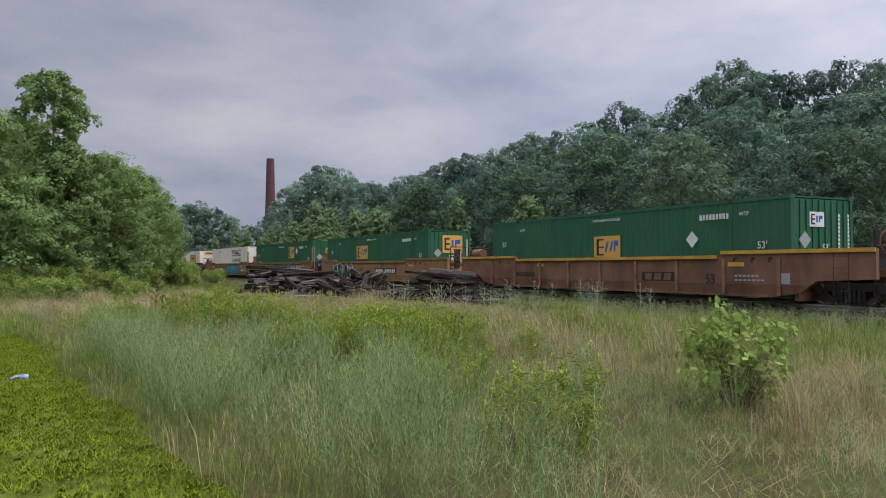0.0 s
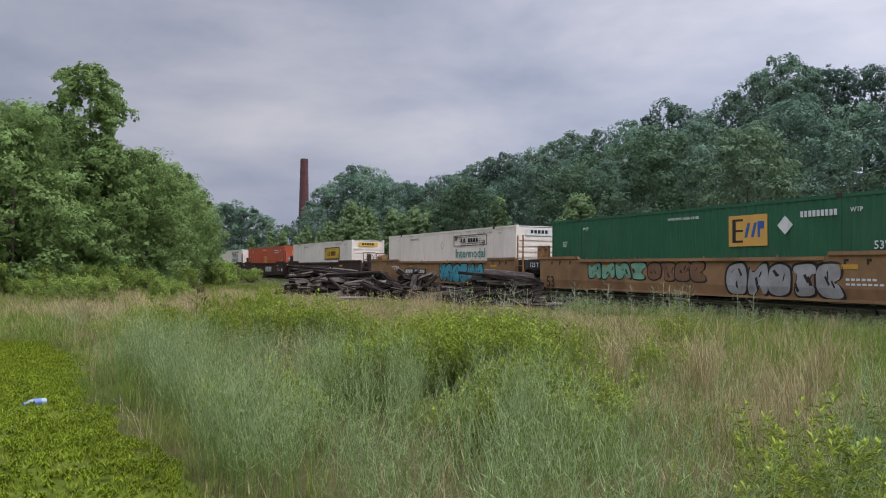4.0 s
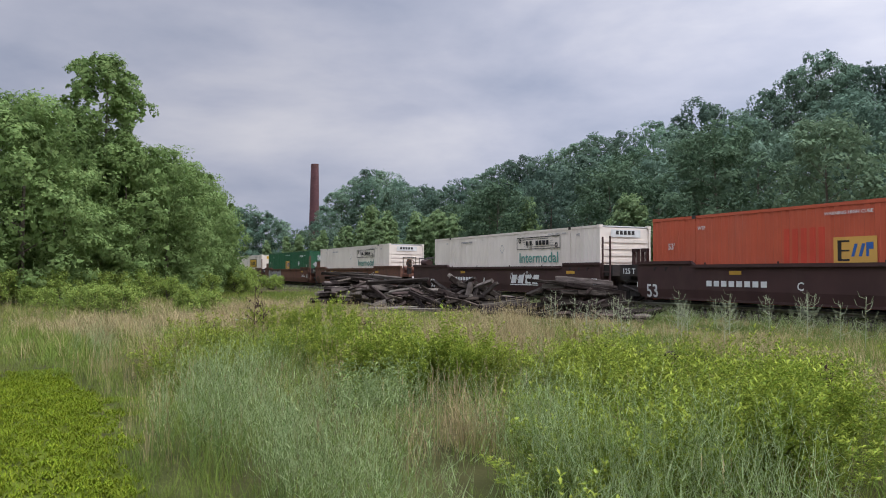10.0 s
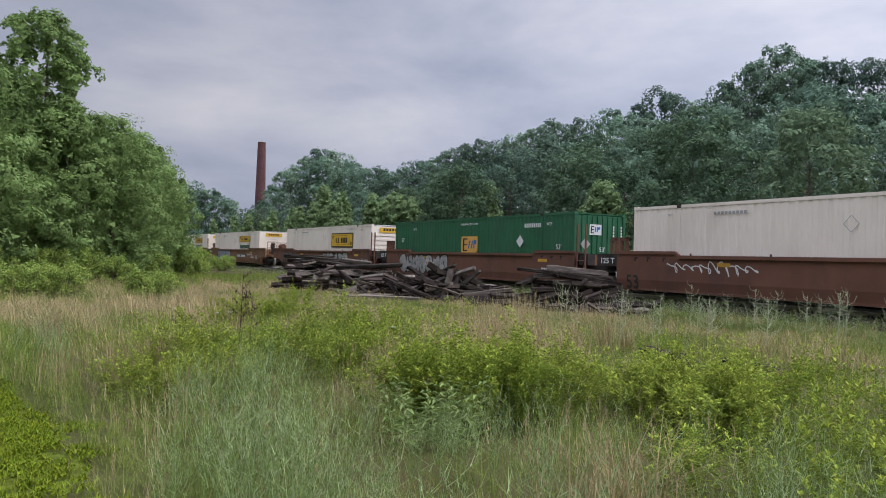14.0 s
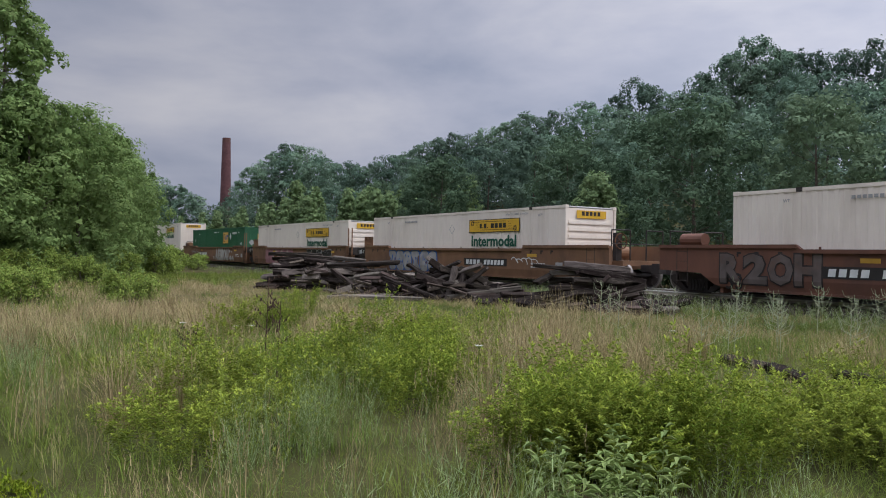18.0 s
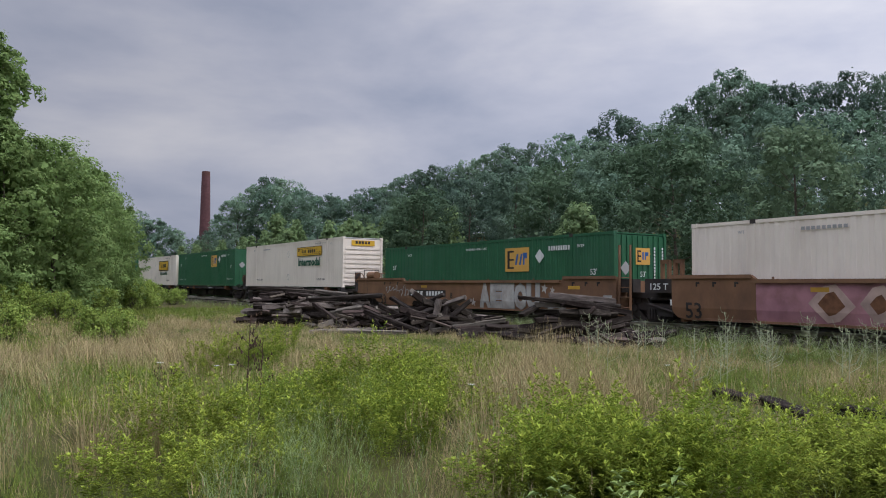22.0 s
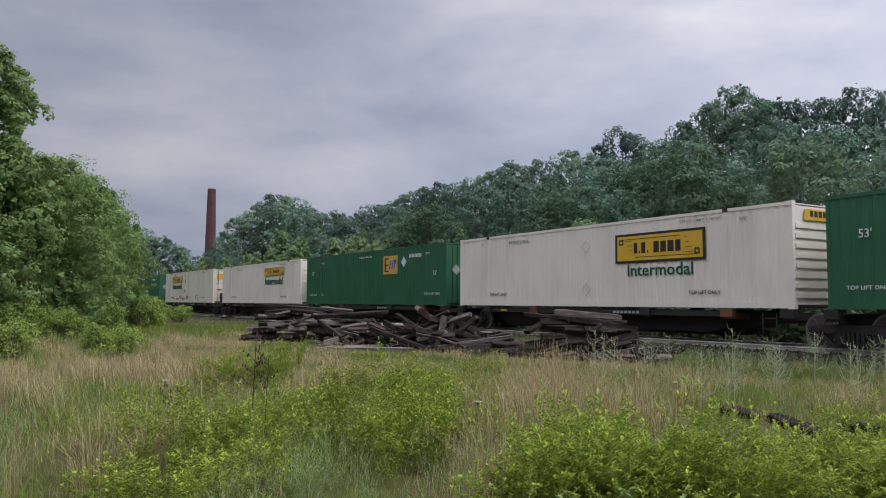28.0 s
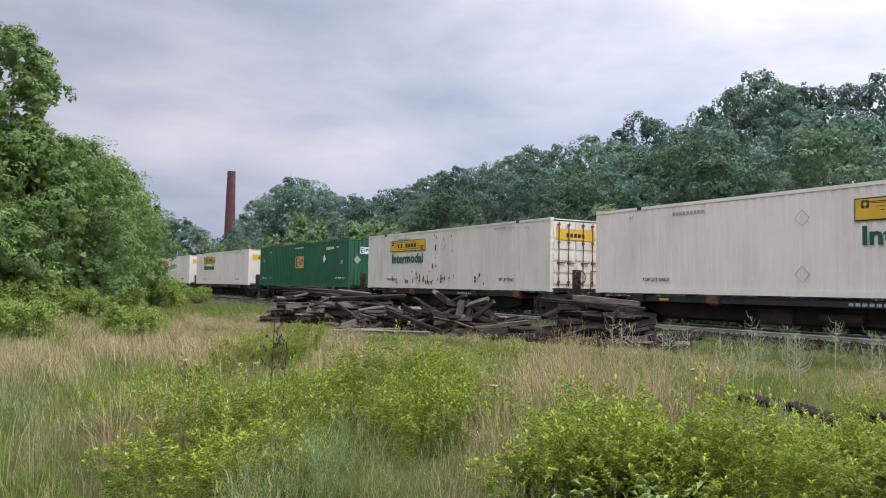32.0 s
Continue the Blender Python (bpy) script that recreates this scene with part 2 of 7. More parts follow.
M_feather = mat("feathery_weed", (0.122, 0.180, 0.055), 0.8, spec=0.06, var=0.2, scale=0.8, rand="island", rand_amt=0.3, translucent=0.25, color2=(0.150, 0.215, 0.055), patch=0.5)
M_grass = mat("green_grass", (0.128, 0.182, 0.034), 0.8, spec=0.06, var=0.2, scale=0.7, rand="island", rand_amt=0.35, translucent=0.25, color2=(0.172, 0.205, 0.046), patch=0.4)
M_lawn = mat("short_turf", (0.115, 0.158, 0.034), 0.85, spec=0.06, var=0.25, scale=0.7, rand="island", rand_amt=0.35, translucent=0.25, color2=(0.15, 0.19, 0.05), patch=0.5)
M_straw = mat("dry_grass", (0.335, 0.272, 0.142), 0.85, spec=0.06, var=0.2, scale=0.9, rand="island", rand_amt=0.3, translucent=0.2)
M_moss = mat("moss_turf", (0.145, 0.190, 0.016), 0.9, spec=0.06, var=0.3, scale=4, rand="island", rand_amt=0.3, translucent=0.2)
M_turf = mat("moss_ground", (0.070, 0.090, 0.011), 0.95, var=0.6, scale=5.0, bump=0.8, bump_scale=40, spec=0.05, dirt=(0.060, 0.062, 0.022), dirt_amt=0.5, dirt_scale=2.0)
M_stalk = mat("dead_stalk", (0.060, 0.035, 0.024), 0.9, rand="island", rand_amt=0.4)
M_palestalk = mat("bleached_stalk", (0.285, 0.315, 0.195), 0.9, rand="island", rand_amt=0.25)
# aerial perspective put into the brick: darker and more purple than plain red
M_brick_hazed = mat("hazed_chimney_brick", (0.105, 0.048, 0.050), 0.95, var=0.25, scale=0.8, dirt=(0.05, 0.03, 0.03), dirt_amt=0.6, dirt_scale=0.12)
M_white = mat("container_white", (0.73, 0.657, 0.565), 0.5, var=0.035, scale=0.9, dirt=(0.38, 0.31, 0.24), dirt_amt=0.32, dirt_scale=0.9, streak=0.75)
M_cream = mat("container_cream", (0.62, 0.575, 0.475), 0.55, var=0.05, scale=0.9, dirt=(0.34, 0.24, 0.15), dirt_amt=0.32, dirt_scale=1.0, streak=0.75)
M_green = mat("container_green", (0.024, 0.104, 0.048), 0.45, var=0.12, scale=1.1, dirt=(0.05, 0.11, 0.075), dirt_amt=0.4, dirt_scale=0.8, streak=0.7)
M_red = mat("container_red", (0.46, 0.092, 0.045), 0.5, var=0.10, scale=1.0, dirt=(0.36, 0.12, 0.075), dirt_amt=0.4, dirt_scale=0.8, streak=0.7)
M_roof = mat("container_roof", (0.52, 0.52, 0.50), 0.6, var=0.08, dirt=(0.25, 0.22, 0.19), dirt_amt=0.4)
CAR_PAINT = {
    "oxide": mat("car_oxide_brown", (0.178, 0.090, 0.050), 0.75, var=0.2, scale=1.2, dirt=(0.05, 0.03, 0.024), dirt_amt=0.75, dirt_scale=0.9, streak=0.5),
    "tan": mat("car_tan_brown", (0.185, 0.098, 0.052), 0.7, var=0.2, scale=1.1, dirt=(0.075, 0.043, 0.03), dirt_amt=0.75, dirt_scale=0.8, streak=0.5),
    "ochre": mat("car_ochre_brown", (0.265, 0.150, 0.068), 0.7, var=0.2, scale=1.1, dirt=(0.11, 0.062, 0.036), dirt_amt=0.7, dirt_scale=0.8, streak=0.5),
    "maroon": mat("car_dark_maroon", (0.050, 0.024, 0.021), 0.7, var=0.15, scale=1.1, dirt=(0.085, 0.055, 0.042), dirt_amt=0.35, dirt_scale=0.9, streak=0.5),
    "brown": mat("car_red_brown", (0.135, 0.060, 0.038), 0.72, var=0.16, scale=1.1, dirt=(0.06, 0.036, 0.028), dirt_amt=0.75, dirt_scale=0.8, streak=0.5),
    "black": mat("car_black", (0.022, 0.020, 0.019), 0.75, var=0.3, scale=1.5, dirt=(0.09, 0.055, 0.035), dirt_amt=0.4),
}
M_yellow = mat("sign_yellow", (0.60, 0.36, 0.035), 0.55, var=0.08, scale=2)
M_orange = mat("logo_orange", (0.58, 0.33, 0.075), 0.55, var=0.06, scale=2)
M_black = mat("paint_black", (0.025, 0.022, 0.020), 0.6, var=0.2, scale=3)
M_textgreen = mat("paint_green", (0.012, 0.085, 0.05), 0.6, var=0.15, scale=4)
M_teal = mat("paint_teal", (0.10, 0.27, 0.22), 0.6, var=0.15, scale=4)
M_blue = mat("paint_blue", (0.03, 0.10, 0.30), 0.6, var=0.1, scale=3)
M_print = mat("paint_white", (0.60, 0.61, 0.58), 0.6, var=0.1, scale=4)
M_greyprint = mat("paint_grey", (0.30, 0.30, 0.29), 0.6, var=0.1, scale=4)
M_sillyellow = mat("sill_yellow", (0.47, 0.27, 0.04), 0.7, var=0.25, scale=1.5, dirt=(0.2, 0.10, 0.04), dirt_amt=0.6)
M_dark = mat("greasy_steel", (0.030, 0.026, 0.024), 0.7, metal=0.1, var=0.35, scale=3, dirt=(0.10, 0.06, 0.04), dirt_amt=0.35)
M_wheel = mat("wheel_steel", (0.11, 0.09, 0.08), 0.55, metal=0.4, var=0.25, scale=4)
M_tread = mat("wheel_tread", (0.22, 0.20, 0.185), 0.5, metal=0.5)
M_rustmetal = mat("rusty_steel", RUST, 0.9, var=0.35, scale=5)
M_silver = mat("spray_silver", (0.31, 0.305, 0.295), 0.6, metal=0.1, var=0.25, scale=2, dirt=(0.15, 0.09, 0.06), dirt_amt=0.4, dirt_scale=1.5)
M_fadedspray = mat("spray_faded_grey", (0.105, 0.085, 0.075), 0.8, var=0.3, scale=2, dirt=(0.13, 0.065, 0.04), dirt_amt=0.7, dirt_scale=1.3)
M_sprayblue = mat("spray_turquoise", (0.06, 0.27, 0.33), 0.6, var=0.25, scale=2)
M_spraypink = mat("spray_pink", (0.31, 0.15, 0.17), 0.7, var=0.35, scale=1.2, dirt=(0.15, 0.08, 0.055), dirt_amt=0.6, dirt_scale=1.3)
M_spraygreen = mat("spray_mint", (0.16, 0.33, 0.22), 0.6, var=0.25, scale=2)
M_chalk = mat("spray_white", (0.40, 0.385, 0.35), 0.7, var=0.25, scale=2, dirt=(0.19, 0.11, 0.07), dirt_amt=0.5, dirt_scale=1.6)
M_redpatch = mat("container_red_patch", (0.50, 0.060, 0.032), 0.5, var=0.1, scale=1.0)
M_plastic = mat("bottle_plastic", (0.22, 0.27, 0.30), 0.35, var=0.08, scale=20, spec=0.5)
M_bluelabel = mat("bottle_label", (0.10, 0.15, 0.34), 0.45, var=0.1, scale=20)
# the ridge's haze is only this bluish base colour
M_ridge = mat("hazed_far_woods", (0.10, 0.135, 0.13), 0.95, var=0.2, scale=0.05)

# ---- building helpers ----
RNG = np.random.default_rng(7)


def np_mesh(name, verts, tris, material, slots=None):
    """A mesh from arrays of corners and triangles; with several materials, slots names each triangle's."""
    verts, tris = np.ascontiguousarray(verts, np.float32), np.ascontiguousarray(tris, np.int32)
    me = bpy.data.meshes.new(name)
    me.vertices.add(len(verts))
    me.vertices.foreach_set("co", verts.ravel())
    me.loops.add(tris.size)
    me.loops.foreach_set("vertex_index", tris.ravel())
    me.polygons.add(len(tris))
    me.polygons.foreach_set("loop_start", np.arange(0, tris.size, 3, dtype=np.int32))
    for m in material if isinstance(material, (list, tuple)) else (material,):
        me.materials.append(m)
    if slots is not None:
        me.polygons.foreach_set("material_index", np.ascontiguousarray(slots, np.int32))
    me.update(calc_edges=True)
    return me


class Solid:
    """Collects boxes, rods and prisms into one mesh."""

    def __init__(self):
        self.v, self.f = [], []

    def add(self, verts, faces):
        k = len(self.v)
        self.v += [tuple(p) for p in verts]
        self.f += [tuple(i + k for i in q) for q in faces]
        return self

    def box(self, x0, x1, y0, y1, z0, z1):
        v = [(x0, y0, z0), (x1, y0, z0), (x1, y1, z0), (x0, y1, z0), (x0, y0, z1), (x1, y0, z1), (x1, y1, z1), (x0, y1, z1)]
        return self.add(v, [(0, 3, 2, 1), (4, 5, 6, 7), (0, 1, 5, 4), (1, 2, 6, 5), (2, 3, 7, 6), (3, 0, 4, 7)])

    def rod(self, a, b, r, sides=8, r2=None):
        a, b = Vector(a), Vector(b)
        w = (b - a).normalized()
        u = w.orthogonal().normalized()
        t = w.cross(u)
        r2 = r if r2 is None else r2
        v = [a + (u * math.cos(k * math.tau / sides) + t * math.sin(k * math.tau / sides)) * r for k in range(sides)]
        v += [b + (u * math.cos(k * math.tau / sides) + t * math.sin(k * math.tau / sides)) * r2 for k in range(sides)]
        f = [(k, (k + 1) % sides, sides + (k + 1) % sides, sides + k) for k in range(sides)]
        return self.add(v, f + [tuple(range(sides))[::-1], tuple(range(sides, 2 * sides))])

    def prism(self, outline, y0, y1):
        """An outline in x and z, given anticlockwise as seen from -y, drawn out from y0 to y1."""
        n = len(outline)
        v = [(x, y0, z) for x, z in outline] + [(x, y1, z) for x, z in outline]
        f = [tuple(range(n)), tuple(range(n, 2 * n))[::-1]]
        f += [((k + 1) % n, k, n + k, n + (k + 1) % n) for k in range(n)]
        return self.add(v, f)

    def mesh(self, name, material):
        me = bpy.data.meshes.new(name)
        me.from_pydata(self.v, [], self.f)
        me.update()
        me.materials.append(material)
        return me


def part(name, body, material, parent, label=""):
    """One mesh object under a thing or a part."""
    me = body.mesh(name, material) if isinstance(body, Solid) else body
    ob = new(name, me)
    ob.parent = parent
    if label:
        tagged(ob, label)
    return ob


TEXTS = {}


def text_mesh(words, size, material, align="LEFT", bold=0.0):
    """Flat lettering in the x-z plane, facing -y."""
    key = (words, size, material.name, align, bold)
    if key not in TEXTS:
        cu = bpy.data.curves.new("lettering", "FONT")
        cu.body, cu.size, cu.align_x, cu.resolution_u = words, size, align, 2
        cu.extrude, cu.offset = 0.002, bold * size
        ob = bpy.data.objects.new("lettering", cu)
        scene.collection.objects.link(ob)
        bpy.context.view_layer.update()
        me = bpy.data.meshes.new_from_object(ob.evaluated_get(bpy.context.evaluated_depsgraph_get()))
        bpy.data.objects.remove(ob)
        me.transform(pose(0, 0, 0, 90, 0, 0))
        me.materials.clear()
        me.materials.append(material)
        TEXTS[key] = me
    return TEXTS[key]


def smooth(a, b, x):
    t = np.clip((np.asarray(x, float) - a) / (b - a), 0, 1)
    return t * t * (3 - 2 * t)


def wave(x, y, k=1.0):
    """Soft uneven swell between -1 and 1."""
    x, y = np.asarray(x, float) * k, np.asarray(y, float) * k
    return (np.sin(x * 0.9 + 1.3 * np.sin(y * 0.7)) + np.sin(y * 1.1 + 1.7 * np.sin(x * 0.5 + 2)) + np.sin((x + y) * 0.63 + 4)) / 3


# ---- the railway line ----
RAIL_TOP = 0.40
_s = np.arange(-135.0, 46.0, 1.0)
_k = _s / 50
_h = np.radians(-53.03 - 3.01 * _k - 2.21 * _k ** 2 - 0.224 * _k ** 3)
_x = np.concatenate([[0], np.cumsum((np.cos(_h[1:]) + np.cos(_h[:-1])) / 2)])
_y = np.concatenate([[0], np.cumsum((np.sin(_h[1:]) + np.sin(_h[:-1])) / 2)])
_x, _y = _x - _x[135] - 0.913, _y - _y[135] + 32.589


def line(s):
    """The point on the near side of the loading gauge, s metres along the track."""
    if s < _s[0]:
        return Vector((_x[0] + (s - _s[0]) * math.cos(_h[0]), _y[0] + (s - _s[0]) * math.sin(_h[0]), 0))
    if s > _s[-1]:
        return Vector((_x[-1] + (s - _s[-1]) * math.cos(_h[-1]), _y[-1] + (s - _s[-1]) * math.sin(_h[-1]), 0))
    return Vector((np.interp(s, _s, _x), np.interp(s, _s, _y), 0))


def on_track(s, length=16.15):
    """The pose of something that long whose rear end stands s metres along the track: x ahead, y to the far side."""
    a, b = line(s), line(s + length)
    d = (b - a).normalized()
    m = Matrix(((d.x, -d.y, 0, a.x), (d.y, d.x, 0, a.y), (0, 0, 1, 0), (0, 0, 0, 1)))
    return m


def behind(x, y):
    """Metres behind the near side of the trains."""
    return (np.asarray(x) + 0.91) * 0.8 + (np.asarray(y) - 32.6) * 0.6


def hill(x, y):
    """The height of the ground."""
    d = behind(x, y)
    bed = 0.10 * smooth(-4.5, -1.5, d) * (1 - smooth(4.5, 7.5, d))
    rise = 12.0 * smooth(9, 72, d) + 0.06 * np.maximum(d - 72, 0) * (1 - smooth(120, 220, d))
    bumps = 0.05 * wave(x, y, 0.8) * (1 - smooth(-8, -4, d) * (1 - smooth(6, 9, d)))
    return bed + rise * (1 - smooth(320, 900, np.hypot(x, y))) + bumps * (np.hypot(x, y) < 80)


# ---- ground, track bed ----
def spaced(lo, hi, fine, far):
    inner = np.arange(lo, hi + 0.01, fine)
    out, step = [], fine
    p = hi
    while p < far:
        step *= 1.25
        p += step
        out.append(p)
    lows, step, p = [], fine, lo
    while p > -far:
        step *= 1.25
        p -= step
        lows.append(p)
    return np.concatenate([lows[::-1], inner, out])


gx, gy = spaced(-30, 30, 1.0, 2500), spaced(-16, 60, 1.0, 2500)
GX, GY = np.meshgrid(gx, gy)
gv = np.column_stack([GX.ravel(), GY.ravel(), hill(GX.ravel(), GY.ravel())])
w_ = len(gx)
gi = (np.arange(len(gy) - 1)[:, None] * w_ + np.arange(w_ - 1)[None]).ravel()
gt = np.concatenate([np.column_stack([gi, gi + 1, gi + w_ + 1]), np.column_stack([gi, gi + w_ + 1, gi + w_])])
ground = tagged(new("ground", np_mesh("ground", gv, gt, M_soil)), "weedy meadow soil rising to a wooded hill", "ground", kind="structure")


def moss_side(x, y):
    """How far a place lies from the middle of the mossy cart track."""
    px, py = np.asarray(x) + 0.40, np.asarray(y) + 0.17
    return (px * 0.735 + py * 0.678) + 0.35 * wave(x, y, 0.9)


# the mossy cart track: a low turf strip laid on the soil
strip = Solid()
us = np.arange(-12.0, 9.01, 0.2)
vs_ = np.linspace(-1.3, 1.3, 21)
sp = []
for a in us:
    for b in vs_:
        x, y = -0.40 - 0.678 * a + 0.735 * b, -0.17 + 0.735 * a + 0.678 * b
        wob = 0.35 * float(wave(x, y, 0.9))
        x, y = x - 0.735 * wob, y - 0.678 * wob
        edge = 1 - smooth(0.6, 1.2, abs(b) + 0.35 * float(wave(x, y, 4.1)) + 0.2 * float(wave(x, y, 9.0)))
        edge = float(edge) * float(smooth(-12.0, -9.5, a)) * float(1 - smooth(5.5, 9.0, a))
        sp.append((x, y, float(hill(x, y)) - 0.03 + 0.062 * float(edge) + 0.003 * float(wave(x, y, 6)) + 0.003 * float(wave(y, x, 15))))
nv = len(vs_)
strip.add(sp, [(i * nv + j, i * nv + j + 1, (i + 1) * nv + j + 1, (i + 1) * nv + j) for i in range(len(us) - 1) for j in range(nv - 1)])
tagged(new("cart_track", strip.mesh("cart_track", M_turf)), "bright green mossy turf of a disused cart track", "path", kind="structure")

bed = Solid()
for k in range(-130, 60, 2):
    a, b = on_track(k, 2.0), on_track(k + 2, 2.0)
    for lo, hi, z0, z1 in ((-1.6, -0.5, 0.03, 0.22), (-0.5, 3.1, 0.22, 0.22), (3.1, 4.2, 0.22, 0.03)):
        bed.add([a @ Vector((0, lo, z0)), b @ Vector((0, lo, z0)), b @ Vector((0, hi, z1)), a @ Vector((0, hi, z1))], [(0, 1, 2, 3)])
tagged(new("track_bed", bed.mesh("track_bed", M_ballast)), "dirty grey-brown stone ballast under the track", "track bed", kind="structure")

n = 9000
st = np.concatenate([RNG.uniform(-60, 40, 3000), RNG.uniform(-12, 34, 6000)])
so = np.concatenate([RNG.uniform(-1.5, 4.0, 3000), RNG.uniform(-1.7, 0.6, 6000)])
tet = np.array([[1, 0, -0.4], [-0.6, 0.9, -0.4], [-0.6, -0.9, -0.4], [0, 0, 0.9]])
pts_ = np.array([on_track(s, 2.0) @ Vector((0, o, 0.235 if -0.5 < o < 3.1 else 0.05 + 0.17 * min(1.0, max(0.0, (o + 1.6) / 1.1)))) for s, o in zip(st, so)])
rots = RNG.normal(size=(n, 3, 3)) * 0.045
sv = (np.einsum("nij,kj->nki", rots, tet) + pts_[:, None]).reshape(-1, 3)
sf = (np.array([[0, 1, 3], [1, 2, 3], [2, 0, 3], [0, 2, 1]])[None] + 4 * np.arange(n)[:, None, None]).reshape(-1, 3)
tagged(new("ballast", np_mesh("ballast", sv, sf, M_ballast)), "loose crushed stones of the track bed", "ballast", kind="stuff")

for side in (0.56, 2.0):
    head, web = Solid(), Solid()
    prof = [(-0.065, 0), (0.065, 0), (0.065, 0.02), (0.012, 0.04), (0.012, 0.11), (0.036, 0.12), (0.036, 0.155), (-0.036, 0.155), (-0.036, 0.12), (-0.012, 0.11), (-0.012, 0.04), (-0.065, 0.02)]
    ring = []
    for k in range(-130, 62, 4):
        m = on_track(k, 4.0)
        ring.append([m @ Vector((0, side + a, RAIL_TOP - 0.155 + b)) for a, b in prof])
    for a, b in zip(ring[:-1], ring[1:]):
        q = len(prof)
        for solid, sides in ((head, (5, 6, 7)), (web, (0, 1, 2, 3, 4, 8, 9, 10, 11))):
            solid.add(a + b, [(i, (i + 1) % q, q + (i + 1) % q, q + i) for i in sides])
    rail = new("rail", head.mesh("rail", M_rail))
    part("rail_web", web, M_railweb, rail, "dusty brown web and foot of the rail")
    tagged(rail, "worn steel rail with a bright running surface", "rail", group="rails of the line", kind="structure")

sleeper = Solid().box(-0.11, 0.11, -0.02, 2.58, 0.12, 0.245).mesh("sleeper", M_tie)
for k in range(220):
    ob = new("sleeper", sleeper)
    ob.matrix_world = on_track(-70 + k * 0.52, 1.0)
    tagged(ob, "dark creosoted wooden sleeper under the rails", "railway sleeper", group="sleepers under the rails")

# ---- far ridge and brick chimney ----
ridge = Solid()
px0 = None
for k in range(121):
    a = radians(-75 + k * 1.0)
    r = 900
    top = 26 + 9 * math.sin(k * 0.33) + 4 * math.sin(k * 1.7 + 1) + random.uniform(-1.2, 1.2) + 14 * max(0, (k - 60) / 60)
    p = [(math.sin(a) * r, math.cos(a) * r, -2), (math.sin(a) * r, math.cos(a) * r, top), (math.sin(a) * (r + 60), math.cos(a) * (r + 60), top * 0.8)]
    if px0:
        ridge.add(px0 + p, [(0, 3, 4, 1), (1, 4, 5, 2)])
    px0 = p
tagged(new("backdrop", ridge.mesh("backdrop", M_ridge)), "wooded ridge far away, haze put into its blue-green", "backdrop", kind="structure")


def chimney():
    base = new("chimney")
    base.location = (-146.8, 372.1, 0)
    tagged(base, "tall tapered red brick factory chimney with a dark rim", "chimney")
    sides, top = 24, 58.1
    cols = Solid()
    levels = [(0, 3.3), (10, 3.05), (20, 2.85), (30, 2.62), (40, 2.4), (50, 2.2), (top - 2.4, 2.05)]
    verts = [(r * math.cos(k * math.tau / sides), r * math.sin(k * math.tau / sides), z) for z, r in levels for k in range(sides)]
    cols.add(verts, [(j * sides + k, j * sides + (k + 1) % sides, (j + 1) * sides + (k + 1) % sides, (j + 1) * sides + k) for j in range(len(levels) - 1) for k in range(sides)])
    part("shaft", cols, M_brick_hazed, base)
    head = Solid()
    head.rod((0, 0, top - 2.4), (0, 0, top), 2.06, sides, 2.0)
    part("rim", head, mat("sooty_brick", (0.10, 0.048, 0.042), 0.95, var=0.25), base, "sooty brick rim")


chimney()


# ---- trees ----
def rhomb(cent, axis, side, length, width):
    """Leaves as folded diamonds: four corners and two triangles each."""
    a = cent - axis * (length * 0.5)[:, None]
    b = cent + axis * (length * 0.5)[:, None]
    l_, r_ = cent + side * (width * 0.5)[:, None], cent - side * (width * 0.5)[:, None]
    v = np.stack([a, l_, b, r_], 1).reshape(-1, 3)
    f = (np.array([[0, 1, 2], [0, 2, 3]])[None] + 4 * np.arange(len(cent))[:, None, None]).reshape(-1, 3)
    return v, f


def unit(v):
    return v / np.maximum(np.linalg.norm(v, axis=-1, keepdims=True), 1e-6)


def leaves(rng, cent, size, face=None, droop=0.2, tri=False):
    """Leaves at the given places, turned at random or to face outwards."""
    n = len(cent)
    if face is None:
        axis = unit(rng.normal(size=(n, 3)) + [0, 0, -droop])
        side = unit(np.cross(axis, rng.normal(size=(n, 3))))
    else:
        axis = unit(np.cross(face, rng.normal(size=(n, 3))))
        side = unit(np.cross(face, axis))
    ln = size * rng.uniform(0.7, 1.35, n)
    if tri:
        w = ln * rng.uniform(0.7, 1.1, n)
        v = np.stack([cent - axis * (ln * 0.5)[:, None] - side * (w * 0.5)[:, None], cent - axis * (ln * 0.3)[:, None] + side * (w * 0.5)[:, None], cent + axis * (ln * 0.6)[:, None]], 1).reshape(-1, 3)
        return v, np.arange(3 * n).reshape(-1, 3)
    return rhomb(cent, axis, side, ln, ln * rng.uniform(0.5, 0.85, n))


